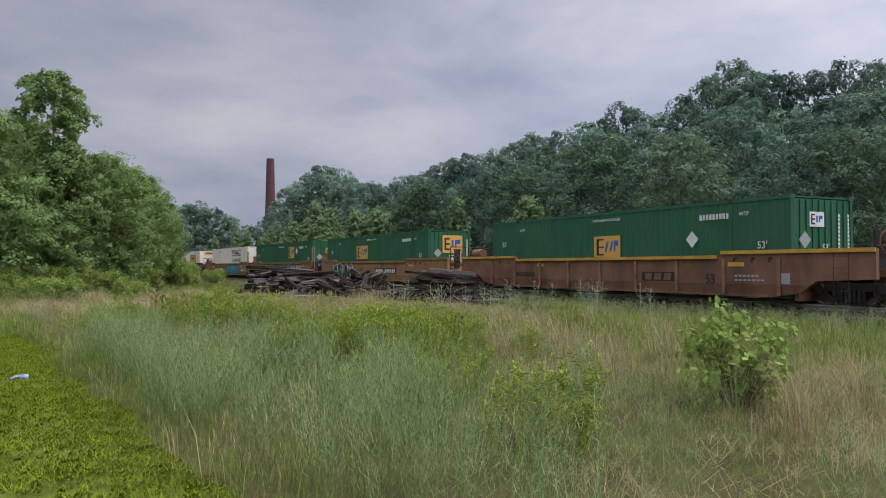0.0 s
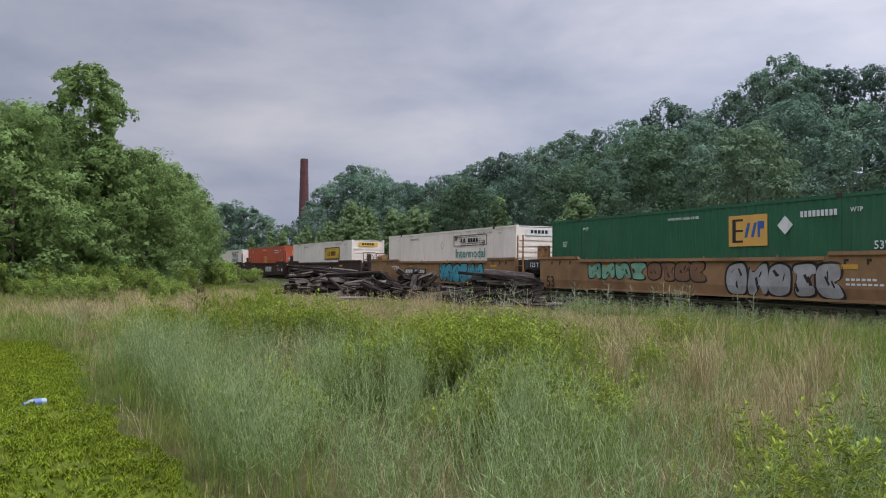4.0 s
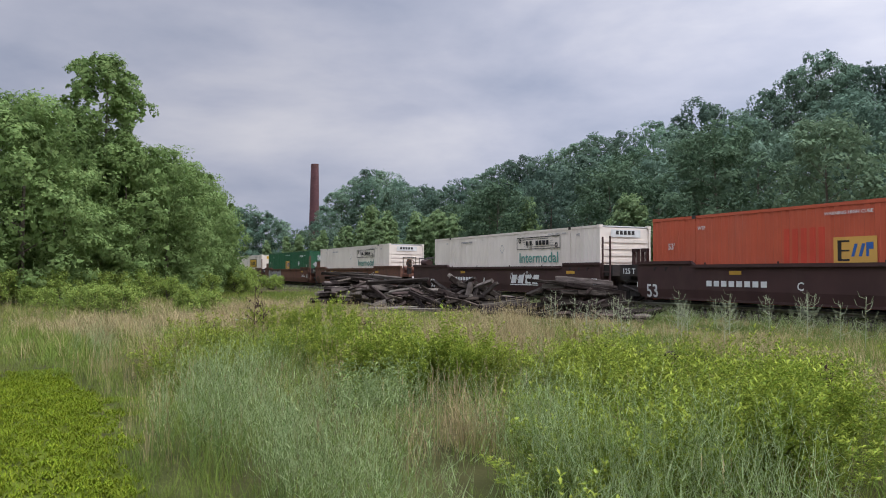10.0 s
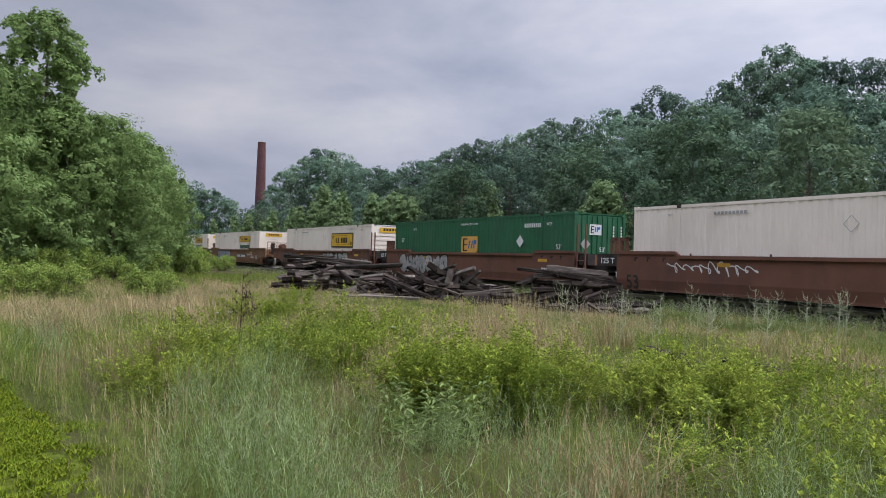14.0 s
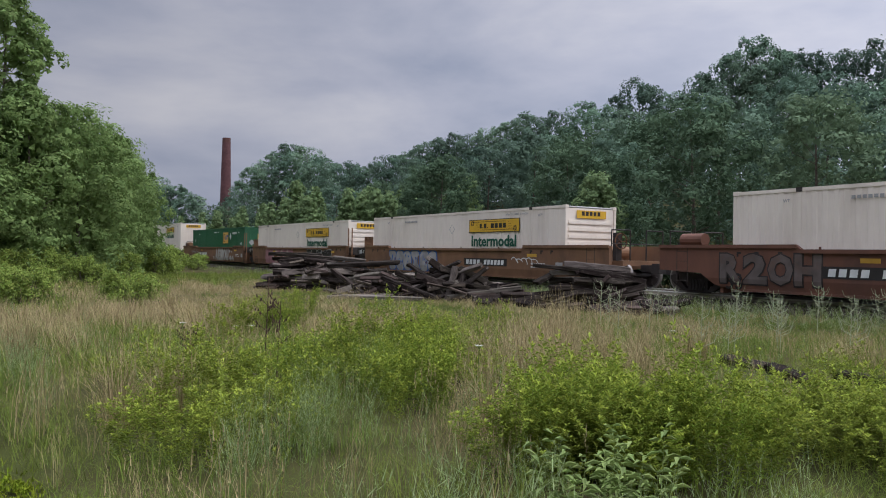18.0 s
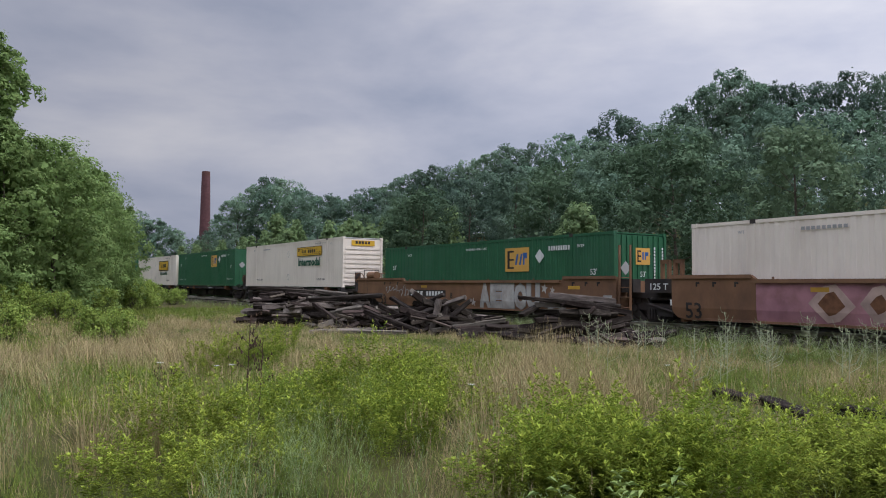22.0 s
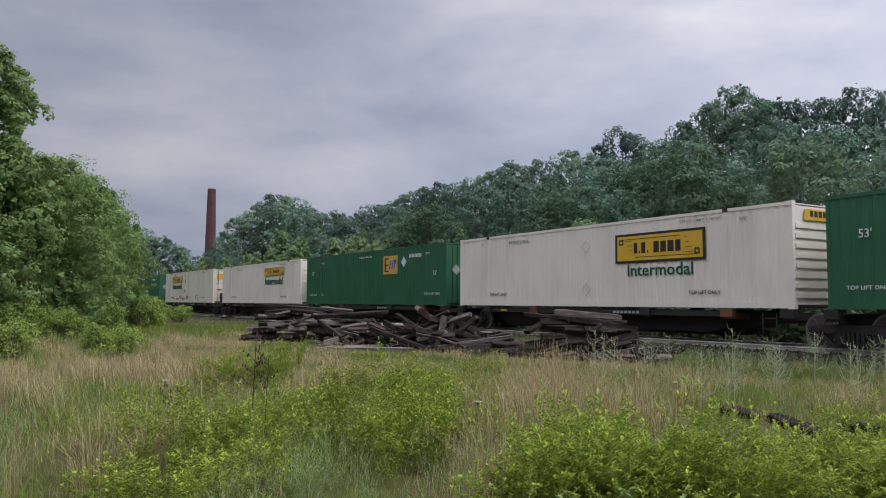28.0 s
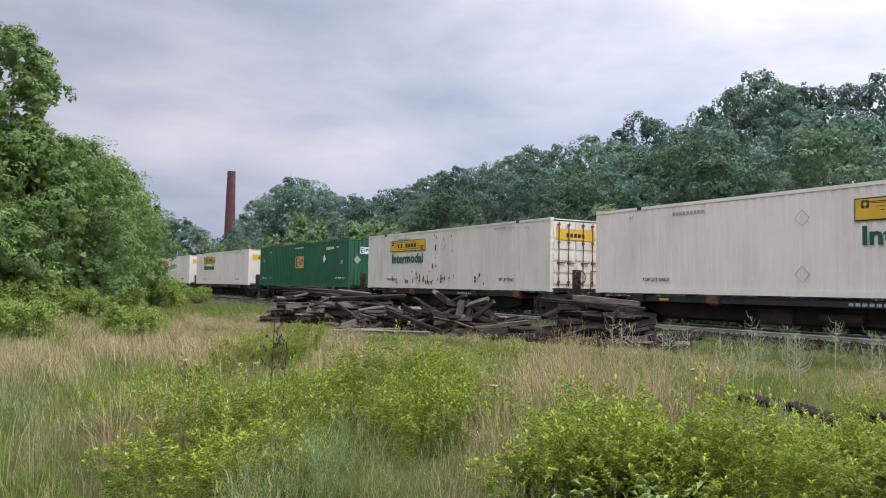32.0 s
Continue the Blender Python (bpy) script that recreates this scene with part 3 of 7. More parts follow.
def crown_points(rng, height, spread, low, clumps, per, clump_r, shape):
    """Places for leaves and the way they face, on the upper shells of tufts that make up the boughs of an uneven crown; and the boughs' middles."""
    pts, faces, mids = [], [], []
    for k in range(clumps):
        u = (k + rng.uniform(0, 1)) / clumps
        z = low + (height - low) * u ** 0.9
        a = k * 2.4 + rng.uniform(-0.7, 0.7)
        if shape == "pine":
            r = (spread * (1 - u) ** 0.8 + 0.15) * rng.uniform(0.45, 1.05)
            flat, tufts_ = 0.32, 4
        elif shape == "column":
            r = spread * math.sin(math.pi * min(1, 0.22 + 0.76 * u)) ** 0.7 * rng.uniform(0.35, 1.0)
            flat, tufts_ = 1.25, 5
        elif shape == "spire":
            r = spread * (1.02 - u) ** 0.8 * rng.uniform(0.3, 1.0)
            flat, tufts_ = 1.3, 5
        else:
            r = spread * math.sqrt(max(0.02, 1 - (2 * u - 0.80) ** 2 / 1.45)) * rng.uniform(0.45, 1.0)
            flat, tufts_ = 0.62, 7
        cr = clump_r * rng.uniform(0.7, 1.3) * (1.15 - 0.6 * u if shape == "spire" else 1.0)
        out = np.array([math.cos(a), math.sin(a), 0.0])
        c = out * r + [0, 0, z - cr * flat * u]
        mids.append(c - out * cr * 0.45 - [0, 0, 0.35 * cr * flat])
        # tufts over the top and the outer side of the bough
        for _ in range(tufts_):
            d = unit(rng.normal(size=3) + out * 0.55 + [0, 0, 0.55])
            t = c + d * cr * rng.uniform(0.55, 1.0) * [1, 1, flat]
            tr = cr * rng.uniform(0.28, 0.5)
            e = unit(rng.normal(size=(per, 3)) + d * 0.8 + [0, 0, 0.25])
            p = e * (rng.uniform(0.25, 1.35, per) ** 0.6)[:, None] * tr * [1, 1, 0.8]
            pts.append(t + p)
            faces.append(unit(e * 0.7 + d * 0.6 + rng.normal(size=(per, 3)) * 0.42 + [0, 0, 0.35]))
    return np.concatenate(pts), np.concatenate(faces), np.array(mids)


def make_tree(name, seed, height, spread, low, clumps, per, clump_r, leaf, material, label, shape="round"):
    rng = np.random.default_rng(seed)
    base = new(name)
    tagged(base, label, "tree")
    wood = Solid()
    r0 = 0.014 * height + 0.03
    bend = rng.normal(size=2) * 0.02 * height
    knots = [Vector((bend[0] * t * t, bend[1] * t * t, height * 0.9 * t - 0.1)) for t in (0, 0.3, 0.6, 1.0)]
    for i in range(3):
        wood.rod(knots[i], knots[i + 1], r0 * (1 - 0.3 * i), 7, r0 * (1 - 0.3 * (i + 1)))
    for _ in range(14):
        t = rng.uniform(0.2, 0.85)
        a = rng.uniform(0, math.tau)
        p = Vector((bend[0] * t * t, bend[1] * t * t, height * 0.9 * t))
        reach = spread * rng.uniform(0.35, 0.7) * (1 - 0.4 * t)
        q = p + Vector((reach * math.cos(a), reach * math.sin(a), reach * rng.uniform(0.3, 0.9)))
        wood.rod(p, q, r0 * 0.32 * (1.1 - t), 5, 0.015)
    part("trunk", wood, M_bark, base)
    pts, faces, mids = crown_points(rng, height, spread, low, clumps, per, clump_r, shape)
    v, f = leaves(rng, pts, leaf, faces, tri=True)
    inner = np.repeat(mids, 16, axis=0) + rng.normal(size=(len(mids) * 16, 3)) * clump_r * 0.36
    iv, jf = leaves(rng, inner, 0.10 + leaf * 1.5, tri=True)
    part("crown", np_mesh("crown", np.concatenate([v, iv]), np.concatenate([f, jf + len(v)]), material), material, base)
    return base


def plant(proto, x, y, scale, turn, label="", sink=0.15, stretch=1.0):
    ob = copy_thing(proto, pose(x, y, float(hill(x, y)) - sink, 0, 0, turn) @ Matrix.Diagonal((scale, scale, scale * stretch, 1)))
    if label:
        tagged(ob, label)
    return ob


def drop_proto(ob):
    for o in (*ob.children_recursive, ob):
        bpy.data.objects.remove(o)


# hill woods: height 1 = 14 m; leaf colours alternate painted haze and painted shade
woods = [make_tree("forest_tree", 20 + k, 14.0, 4.1 + 0.25 * (k % 3), 0.8, 40, 32, 1.5, 0.25, (M_leaf_hazed, M_leaf_shaded)[k % 2], "broadleaf hillside tree, dense crown, haze and shade put into its greens") for k in range(5)]
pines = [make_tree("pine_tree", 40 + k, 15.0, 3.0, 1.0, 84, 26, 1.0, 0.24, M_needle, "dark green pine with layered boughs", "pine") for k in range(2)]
young = [make_tree("young_tree", 50 + k, 8.0, 1.45, 0.3, 42, 24, 0.72, 0.19, M_leaf_pale, "pale green young tree with a pointed upright crown behind the track", "spire") for k in range(3)]

# skyline: place and height of the tree tops
SKYLINE = [(-72.4, 186.4, 14.8), (-66, 180, 18), (-61.2, 174.6, 21.3), (-56, 173, 24), (-52.4, 172.2, 25.9), (-47, 166, 24.5), (-42.3, 159.5, 21.4), (-36, 146, 19),
           (-28.9, 131.9, 17.1), (-25.5, 130, 16.5), (-22.2, 128.1, 17.9), (-19.3, 128.5, 18.3), (-16.5, 128.9, 19.9), (-13.5, 128, 20.4), (-10.6, 127.6, 21.3),
           (-7.7, 126, 21.2), (-4.8, 124.9, 21.8), (-1.0, 122.0, 22.5), (1.7, 120.0, 23.2), (6.0, 117.8, 23.1), (10.0, 113.6, 23.8), (12.3, 99.2, 21.0),
           (14.3, 90.9, 22.2), (17.8, 91.3, 20.8), (21.8, 92.3, 23.4), (24.8, 92.8, 25.6), (27.4, 93.1, 27.6), (30.1, 92.2, 26.3), (33.0, 91.2, 25.6), (35.8, 90.1, 25.1),
           (39.2, 86.5, 25.5), (41.5, 83, 24.2), (44.5, 82, 25.0), (48, 78, 24.5), (52, 76, 25), (56, 70, 24), (60, 64, 24)]
_az = [math.atan2(x, y) for x, y, top in SKYLINE]
_el = [(top - 1.5) / math.hypot(x, y) for x, y, top in SKYLINE]


def under_skyline(x, y):
    """The greatest height of a tree here that leaves the trees on the crest in sight from the meadow."""
    return 1.5 + 0.90 * float(np.interp(math.atan2(x, y), _az, _el)) * math.hypot(x, y) - float(hill(x, y))


rt = random.Random(11)
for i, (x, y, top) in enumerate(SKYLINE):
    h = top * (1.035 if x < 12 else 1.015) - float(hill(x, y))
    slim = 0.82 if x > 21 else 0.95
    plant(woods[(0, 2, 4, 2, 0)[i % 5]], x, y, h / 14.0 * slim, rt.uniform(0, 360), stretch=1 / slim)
# slopes below the skyline, in rows behind the track; the front row gets shade-coloured crowns
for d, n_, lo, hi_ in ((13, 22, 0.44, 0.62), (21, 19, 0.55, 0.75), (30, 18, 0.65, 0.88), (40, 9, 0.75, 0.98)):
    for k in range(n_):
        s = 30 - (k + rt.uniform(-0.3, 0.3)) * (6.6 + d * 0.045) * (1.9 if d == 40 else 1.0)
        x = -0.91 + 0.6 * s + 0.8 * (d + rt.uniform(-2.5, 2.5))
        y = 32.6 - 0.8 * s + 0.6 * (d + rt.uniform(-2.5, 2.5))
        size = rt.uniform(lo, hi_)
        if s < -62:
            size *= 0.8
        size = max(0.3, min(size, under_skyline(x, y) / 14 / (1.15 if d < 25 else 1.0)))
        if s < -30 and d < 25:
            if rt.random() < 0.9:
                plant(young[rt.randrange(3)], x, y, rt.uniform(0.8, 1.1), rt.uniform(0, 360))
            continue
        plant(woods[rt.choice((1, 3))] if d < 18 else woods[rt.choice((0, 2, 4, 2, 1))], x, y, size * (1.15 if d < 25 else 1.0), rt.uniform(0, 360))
# pale young trees and pines that stand out
for x, y, top in ((-26.9, 91.1, 10.1), (-22, 82, 8.2), (-16.5, 73.1, 7.3), (-14.9, 71.6, 6.9), (-13.3, 70.8, 7.4), (-11.9, 70.2, 6.8), (-10.4, 69.2, 7.2), (-9.1, 69.0, 6.6), (-7.8, 69.6, 7.0), (-6.6, 69.4, 6.3), (-5, 70, 6.6), (-30, 96, 8.0), (-34, 101, 7.0)):
    plant(young[rt.randrange(3)], x, y, (top + 0.7 - float(hill(x, y))) / 8.0, rt.uniform(0, 360))
for x, y, top in ((-58, 113, 12.4), (-55, 111.5, 12.6), (-52.2, 112.5, 11.6), (-49.6, 113.5, 10.2), (-46.6, 115, 8.8), (-43, 118, 8.2)):
    plant(woods[rt.randrange(5)], x, y, (top - float(hill(x, y))) / 14.0, rt.uniform(0, 360), "dark green tree standing beyond the bend of the track")
for x, y, top in ((-45, 98.5, 6.2), (-42.4, 99.5, 6.8), (-40, 98.5, 7.3), (-37.3, 99, 6.6), (-32, 92, 6.4), (-24.5, 88, 8.6)):
    plant(young[rt.randrange(3)], x, y, (top - float(hill(x, y))) / 8.0, rt.uniform(0, 360))
bushy = make_tree("young_tree", 57, 6.3, 1.35, 0.2, 60, 30, 0.62, 0.15, M_leaf_pale, "pale green bushy tree in front of the dark woods", "column")
plant(bushy, 4.45, 41.5, 1.0, 40)
for x, y, top in ((3.1, 84.9, 14.8), (0.6, 82, 12.5), (-6.0, 79.8, 9.2), (6.0, 86, 13.2), (-30.9, 140, 17.5)):
    plant(pines[rt.randrange(2)], x, y, (top - float(hill(x, y))) / 15.0, rt.uniform(0, 360))
for ob in (*woods, *pines, *young, bushy):
    drop_proto(ob)

# near trees on the meadow's edge
near = [make_tree("poplar_tree", 70 + k, 9.0, 2.7, 0.1, 70, 36, 0.95, 0.135, M_leaf_near, "leafy green poplar at the edge of the meadow", ("round", "column")[k % 2]) for k in range(3)]
tall = make_tree("tall_poplar", 80, 12.9, 2.15, 6.0, 76, 22, 0.56, 0.15, M_leaf_near, "tall poplar with an airy crown above the other trees")
plant(tall, -22.4, 31.0, 1.0, 0)
LEFT = [(-22.0, 25.0, 9.6), (-25.5, 27.1, 10.6), (-25.5, 31.0, 10.4), (-21.0, 31.0, 8.6), (-22.9, 36.0, 9.2), (-20.6, 34.0, 8.4), (-22.4, 39.5, 8.4), (-22.8, 42.5, 7.6), (-26.0, 46.5, 8.4), (-27.0, 49.5, 7.0), (-29.4, 53.9, 7.4),
        (-31.2, 57, 7.2), (-33.9, 62, 7.4), (-36.5, 67.1, 7.6), (-39.7, 73, 7.4), (-43.4, 80, 7.4), (-29, 22, 10.0), (-33, 26, 11.0), (-36, 34, 11.0), (-34, 44, 10.0), (-40, 56, 9.6), (-45, 66, 9.4), (-52, 80, 9.4),
        (-58, 95, 9.4), (-68, 110, 10), (-30, 16, 9.0), (-36, 12, 9.0), (-28, 36, 10.2), (-28, 41, 9.4), (-33, 50, 9.0), (-21.9, 27.6, 6.2), (-23.2, 29.4, 7.0), (-21.6, 29.6, 5.6), (-22.6, 33.4, 6.5), (-24.0, 24.2, 7.0), (-23.4, 38.0, 6.0)]
rear = make_tree("poplar_tree", 79, 9.0, 2.9, 0.1, 44, 20, 1.15, 0.26, M_leaf_near, "leafy green poplar deeper in the thicket")
for i, (x, y, top) in enumerate(LEFT):
    deep = x < -27.5 and y < 60 or y > 72
    plant(rear if deep else near[i % 3], x, y, top / 9.0, rt.uniform(0, 360))
for ob in (*near, tall, rear):
    drop_proto(ob)


# ---- containers ----
BOX_L, BOX_H, BOX_W = 16.15, 2.90, 2.59
POST_X = (2.13, 14.02)


def corrugated(x0, x1, y, z0, z1, pitch, deep, inward):
    """A sheet of upright folds in the plane y."""
    n = max(1, round((x1 - x0) / pitch))
    p = (x1 - x0) / n
    xs, ys = [], []
    for k in range(n):
        a = x0 + k * p
        for f, d in ((0.0, 0), (0.42, 0), (0.52, 1), (0.90, 1)):
            xs.append(a + f * p)
            ys.append(y + inward * deep * d)
    xs.append(x1), ys.append(y)
    m = len(xs)
    return [(x, yy, z0) for x, yy in zip(xs, ys)] + [(x, yy, z1) for x, yy in zip(xs, ys)], [(k, k + 1, m + k + 1, m + k) for k in range(m - 1)]


BOX_MESH = {}


def box_meshes(paint, roof, end):
    key = (paint.name, end)
    if key in BOX_MESH:
        return BOX_MESH[key]
    L, W, H = BOX_L, BOX_W, BOX_H
    got = []
    for y, inw, nm in ((0.012, 1, "side_panel"), (W - 0.012, -1, "side_panel")):
        s = Solid()
        for a, b in ((0.10, POST_X[0] - 0.07), (POST_X[0] + 0.07, POST_X[1] - 0.07), (POST_X[1] + 0.07, L - 0.10)):
            s.add(*corrugated(a, b, y, 0.17, H - 0.09, 0.30, 0.019, inw))
        got.append((nm, s.mesh(nm, paint), ""))
    s = Solid()
    for k in range(53):
        s.box(0.06 + k * 0.303, 0.06 + k * 0.303 + 0.22, 0.05, W - 0.05, H - 0.05, H - 0.022)
    s.box(0.05, L - 0.05, 0.05, W - 0.05, H - 0.07, H - 0.05)
    got.append(("roof", s.mesh("roof", roof), ""))
    got.append(("floor_panel", Solid().box(0.05, L - 0.05, 0.05, W - 0.05, 0.06, 0.14).mesh("floor_panel", M_dark), ""))
    for x in (0.0, L - 0.10):
        for y in (0.0, W - 0.10):
            got.append(("corner_post", Solid().box(x, x + 0.10, y, y + 0.10, 0.12, H - 0.12).mesh("corner_post", paint), ""))
    for x in POST_X:
        for y in (0.0, W - 0.05):
            got.append(("lift_post", Solid().box(x - 0.07, x + 0.07, y - 0.006 if y == 0 else y, y + 0.05, 0.10, H - 0.02).mesh("lift_post", paint), ""))
    for y in (0.0, W - 0.07):
        got.append(("top_rail", Solid().box(0.10, L - 0.10, y, y + 0.07, H - 0.10, H - 0.005).mesh("top_rail", paint), ""))
        got.append(("bottom_rail", Solid().box(0.10, L - 0.10, y - 0.004, y + 0.09, 0.02, 0.18).mesh("bottom_rail", paint), ""))
    for x in (0.0, L - 0.18, POST_X[0] - 0.09, POST_X[1] - 0.09):
        for y in (-0.012, W - 0.15):
            for z in (0.0, H - 0.11):
                if z == 0.0 and 0 < x < L - 1:
                    continue
                got.append(("corner_casting", Solid().box(x, x + 0.18, y, y + 0.162, z, z + 0.12).mesh("corner_casting", M_dark if 0 < x < L - 1 else paint), ""))
    # the end that leads, to the right as seen from the meadow
    s = Solid()
    if end == "ribs":
        s.box(L - 0.07, L - 0.045, 0.10, W - 0.10, 0.12, H - 0.10)
        for k in range(8):
            z = 0.30 + k * 0.27
            got.append(("end_rib", Solid().box(L - 0.045, L - 0.008, 0.16, W - 0.16, z, z + 0.13).mesh("end_rib", paint), ""))
        got.append(("end_wall", s.mesh("end_wall", paint), ""))
    elif end == "folds":
        n_ = 9
        for k in range(n_):
            y = 0.12 + k * 0.262
            got.append(("end_fold", Solid().box(L - 0.045, L - 0.010, y, y + 0.15, 0.12, H - 0.12).mesh("end_fold", paint), ""))
        s.box(L - 0.07, L - 0.045, 0.10, W - 0.10, 0.12, H - 0.10)
        got.append(("end_wall", s.mesh("end_wall", paint), ""))
    else:
        for a, b in ((0.11, W / 2 - 0.01), (W / 2 + 0.01, W - 0.11)):
            d = Solid().box(L - 0.07, L - 0.03, a, b, 0.14, H - 0.12)
            for k in range(5):
                z = 0.30 + k * 0.46
                d.box(L - 0.03, L - 0.006, a + 0.06, b - 0.06, z, z + 0.30)
            got.append(("end_door", d.mesh("end_door", paint), "door leaf with pressed panels"))
        for y in (0.42, 0.92, W - 0.92, W - 0.42):
            bar = Solid().rod((L + 0.02, y, 0.18), (L + 0.02, y, H - 0.16), 0.018, 8)
            for z in (0.35, 1.1, 1.9, 2.6):
                bar.box(L - 0.03, L + 0.045, y - 0.05, y + 0.05, z, z + 0.07)
            bar.box(L + 0.0, L + 0.05, y - 0.02, y + 0.32, 1.12, 1.16)
            got.append(("lock_rod", bar.mesh("lock_rod", M_rustmetal), "rusty door lock rod"))
    # the trailing end
    got.append(("end_wall", Solid().box(0.03, 0.07, 0.10, W - 0.10, 0.12, H - 0.10).mesh("end_wall", paint), ""))
    BOX_MESH[key] = got
    return got


def flat_panel(x0, x1, z0, z1, y0, y1):
    return Solid().box(x0, x1, y0, y1, z0, z1)


LETTERS = {}


def letters_of(me):
    """The single letters of a word's mesh, one mesh each."""
    if me.name not in LETTERS:
        root = list(range(len(me.vertices)))

        def find(i):
            while root[i] != i:
                i = root[i]
            return i

        for e in me.edges:
            a, b = find(e.vertices[0]), find(e.vertices[1])
            root[max(a, b)] = min(a, b)
        owner = [find(i) for i in range(len(root))]
        span = {}
        for i, v in enumerate(me.vertices):
            lo, hi = span.get(owner[i], (1e9, -1e9))
            span[owner[i]] = (min(lo, v.co.x), max(hi, v.co.x))
        groups = []
        for o, (lo, hi) in sorted(span.items(), key=lambda q: q[1]):
            if groups and lo < groups[-1][1] - 0.02:
                groups[-1][0].add(o)
                groups[-1][1] = max(groups[-1][1], hi)
            else:
                groups.append([{o}, hi])
        out = []
        for members, _ in groups:
            s, at = Solid(), {}
            for i, v in enumerate(me.vertices):
                if owner[i] in members:
                    at[i] = len(s.v)
                    s.v.append(tuple(v.co))
            s.f = [tuple(at[i] for i in p.vertices) for p in me.polygons if p.vertices[0] in at]
            out.append(s.mesh("letter", me.materials[0]))
        LETTERS[me.name] = out
    return LETTERS[me.name]


def lettered(words, size, material, x, z, parent, y=-0.012, width=None, name="lettering", bold=0.012):
    """Words on the side of a thing, from x on, resting on z, drawn out to a width."""
    me = text_mesh(words, size, material, bold=bold)
    if size > 0.5 and len(words) > 2:
        xs = [v.co.x for v in me.vertices]
        k = width / (max(xs) - min(xs))
        for one in letters_of(me):
            part("letter", one, material, parent).matrix_basis = pose(x - min(xs) * k, y, z) @ Matrix.Diagonal((k, 1, 1, 1))
        return None
    ob = part(name, me, material, parent)
    xs = [v.co.x for v in me.vertices]
    k = width / (max(xs) - min(xs)) if width else 1.0
    ob.matrix_basis = pose(x - min(xs) * k, y, z) @ Matrix.Diagonal((k, 1, 1, 1))
    return ob


def bars(x, z, w, h, count, material, parent, y=-0.014, name="marking", slant=0.0):
    """Marks that cannot be read, as a row of plain bars."""
    s = Solid()
    p = w / count
    for k in range(count):
        a = x + k * p
        s.prism([(a, z), (a + p * 0.7, z), (a + p * 0.7 + slant * h, z + h), (a + slant * h, z + h)], y, y + 0.004)
    return part(name, s, material, parent)


def diamond(x, z, r, material, parent):
    return part("placard", Solid().prism([(x, z - r), (x + r, z), (x, z + r), (x - r, z)], -0.016, -0.010), material, parent)


def scroll_logo(box, framed, yellow, z0, z1, ink, x0=9.6):
    """The haulier's sign: a panel with a scroll, its name as plain bars."""
    x1 = x0 + 3.72
    if framed:
        part("sign_frame", flat_panel(x0, x1, z0, z1, -0.016, -0.010), M_black, box, "black border of the yellow sign")
        part("sign", flat_panel(x0 + 0.10, x1 - 0.10, z0 + 0.08, z1 - 0.08, -0.021, -0.016), yellow, box, "yellow painted sign")
    elif yellow:
        part("sign_frame", flat_panel(x0, x1, z0, z1, -0.016, -0.010), M_black, box, "thin black border of the yellow sign")
        part("sign", flat_panel(x0 + 0.03, x1 - 0.03, z0 + 0.03, z1 - 0.03, -0.021, -0.016), yellow, box, "yellow painted sign")
    else:
        for a, b, c, d in ((x0, x1, z0, z0 + 0.035), (x0, x1, z1 - 0.035, z1), (x0, x0 + 0.035, z0, z1), (x1 - 0.035, x1, z0, z1)):
            part("sign_line", flat_panel(a, b, c, d, -0.015, -0.010), ink, box)
    h = z1 - z0
    m = (z0 + z1) / 2
    sc = Solid()
    for k in range(4):
        zz = z0 + h * (0.26 + 0.16 * k)
        sc.prism([(x0 + 0.45 + 0.10 * (3 - k), zz), (x0 + 0.78, zz), (x0 + 0.78, zz + 0.014), (x0 + 0.45 + 0.10 * (3 - k), zz + 0.014)], -0.025, -0.021)
        sc.prism([(x1 - 0.78, zz), (x1 - 0.42 - 0.09 * k, zz), (x1 - 0.42 - 0.09 * k, zz + 0.014), (x1 - 0.78, zz + 0.014)], -0.025, -0.021)
    sc.prism([(x0 + 0.35, z1 - h * 0.20), (x1 - 0.95, z1 - h * 0.20), (x1 - 0.95, z1 - h * 0.20 + 0.02), (x0 + 0.35, z1 - h * 0.20 + 0.02)], -0.025, -0.021)
    sc.prism([(x0 + 0.90, z0 + h * 0.18), (x1 - 0.35, z0 + h * 0.18), (x1 - 0.35, z0 + h * 0.18 + 0.02), (x0 + 0.90, z0 + h * 0.18 + 0.02)], -0.025, -0.021)
    for a, zz in ((x0 + 0.28, z1 - h * 0.28), (x1 - 0.30, z0 + h * 0.28)):
        for r in (0.10, 0.065):
            ring = [(a + r * math.cos(q * math.tau / 14), zz + r * math.sin(q * math.tau / 14)) for q in range(14)]
            for q in range(14):
                b = ring[(q + 1) % 14]
                c = ring[q]
                sc.box(min(b[0], c[0]) - 0.006, max(b[0], c[0]) + 0.006, -0.025, -0.021, min(b[1], c[1]) - 0.006, max(b[1], c[1]) + 0.006)
    part("scroll", sc, ink, box, "thin scroll drawn round the name")
    x = x0 + 0.85
    for w in (0.17, 0.06, 0.19, 0.06, -0.12, 0.24, 0.24, 0.26, 0.22):
        if w > 0:
            hh = h * 0.36 if w > 0.1 else h * 0.08
            part("name_bar", flat_panel(x, x + w * 0.92, m - h * 0.18, m - h * 0.18 + hh, -0.026, -0.021), ink, box)
        x += abs(w) + 0.05


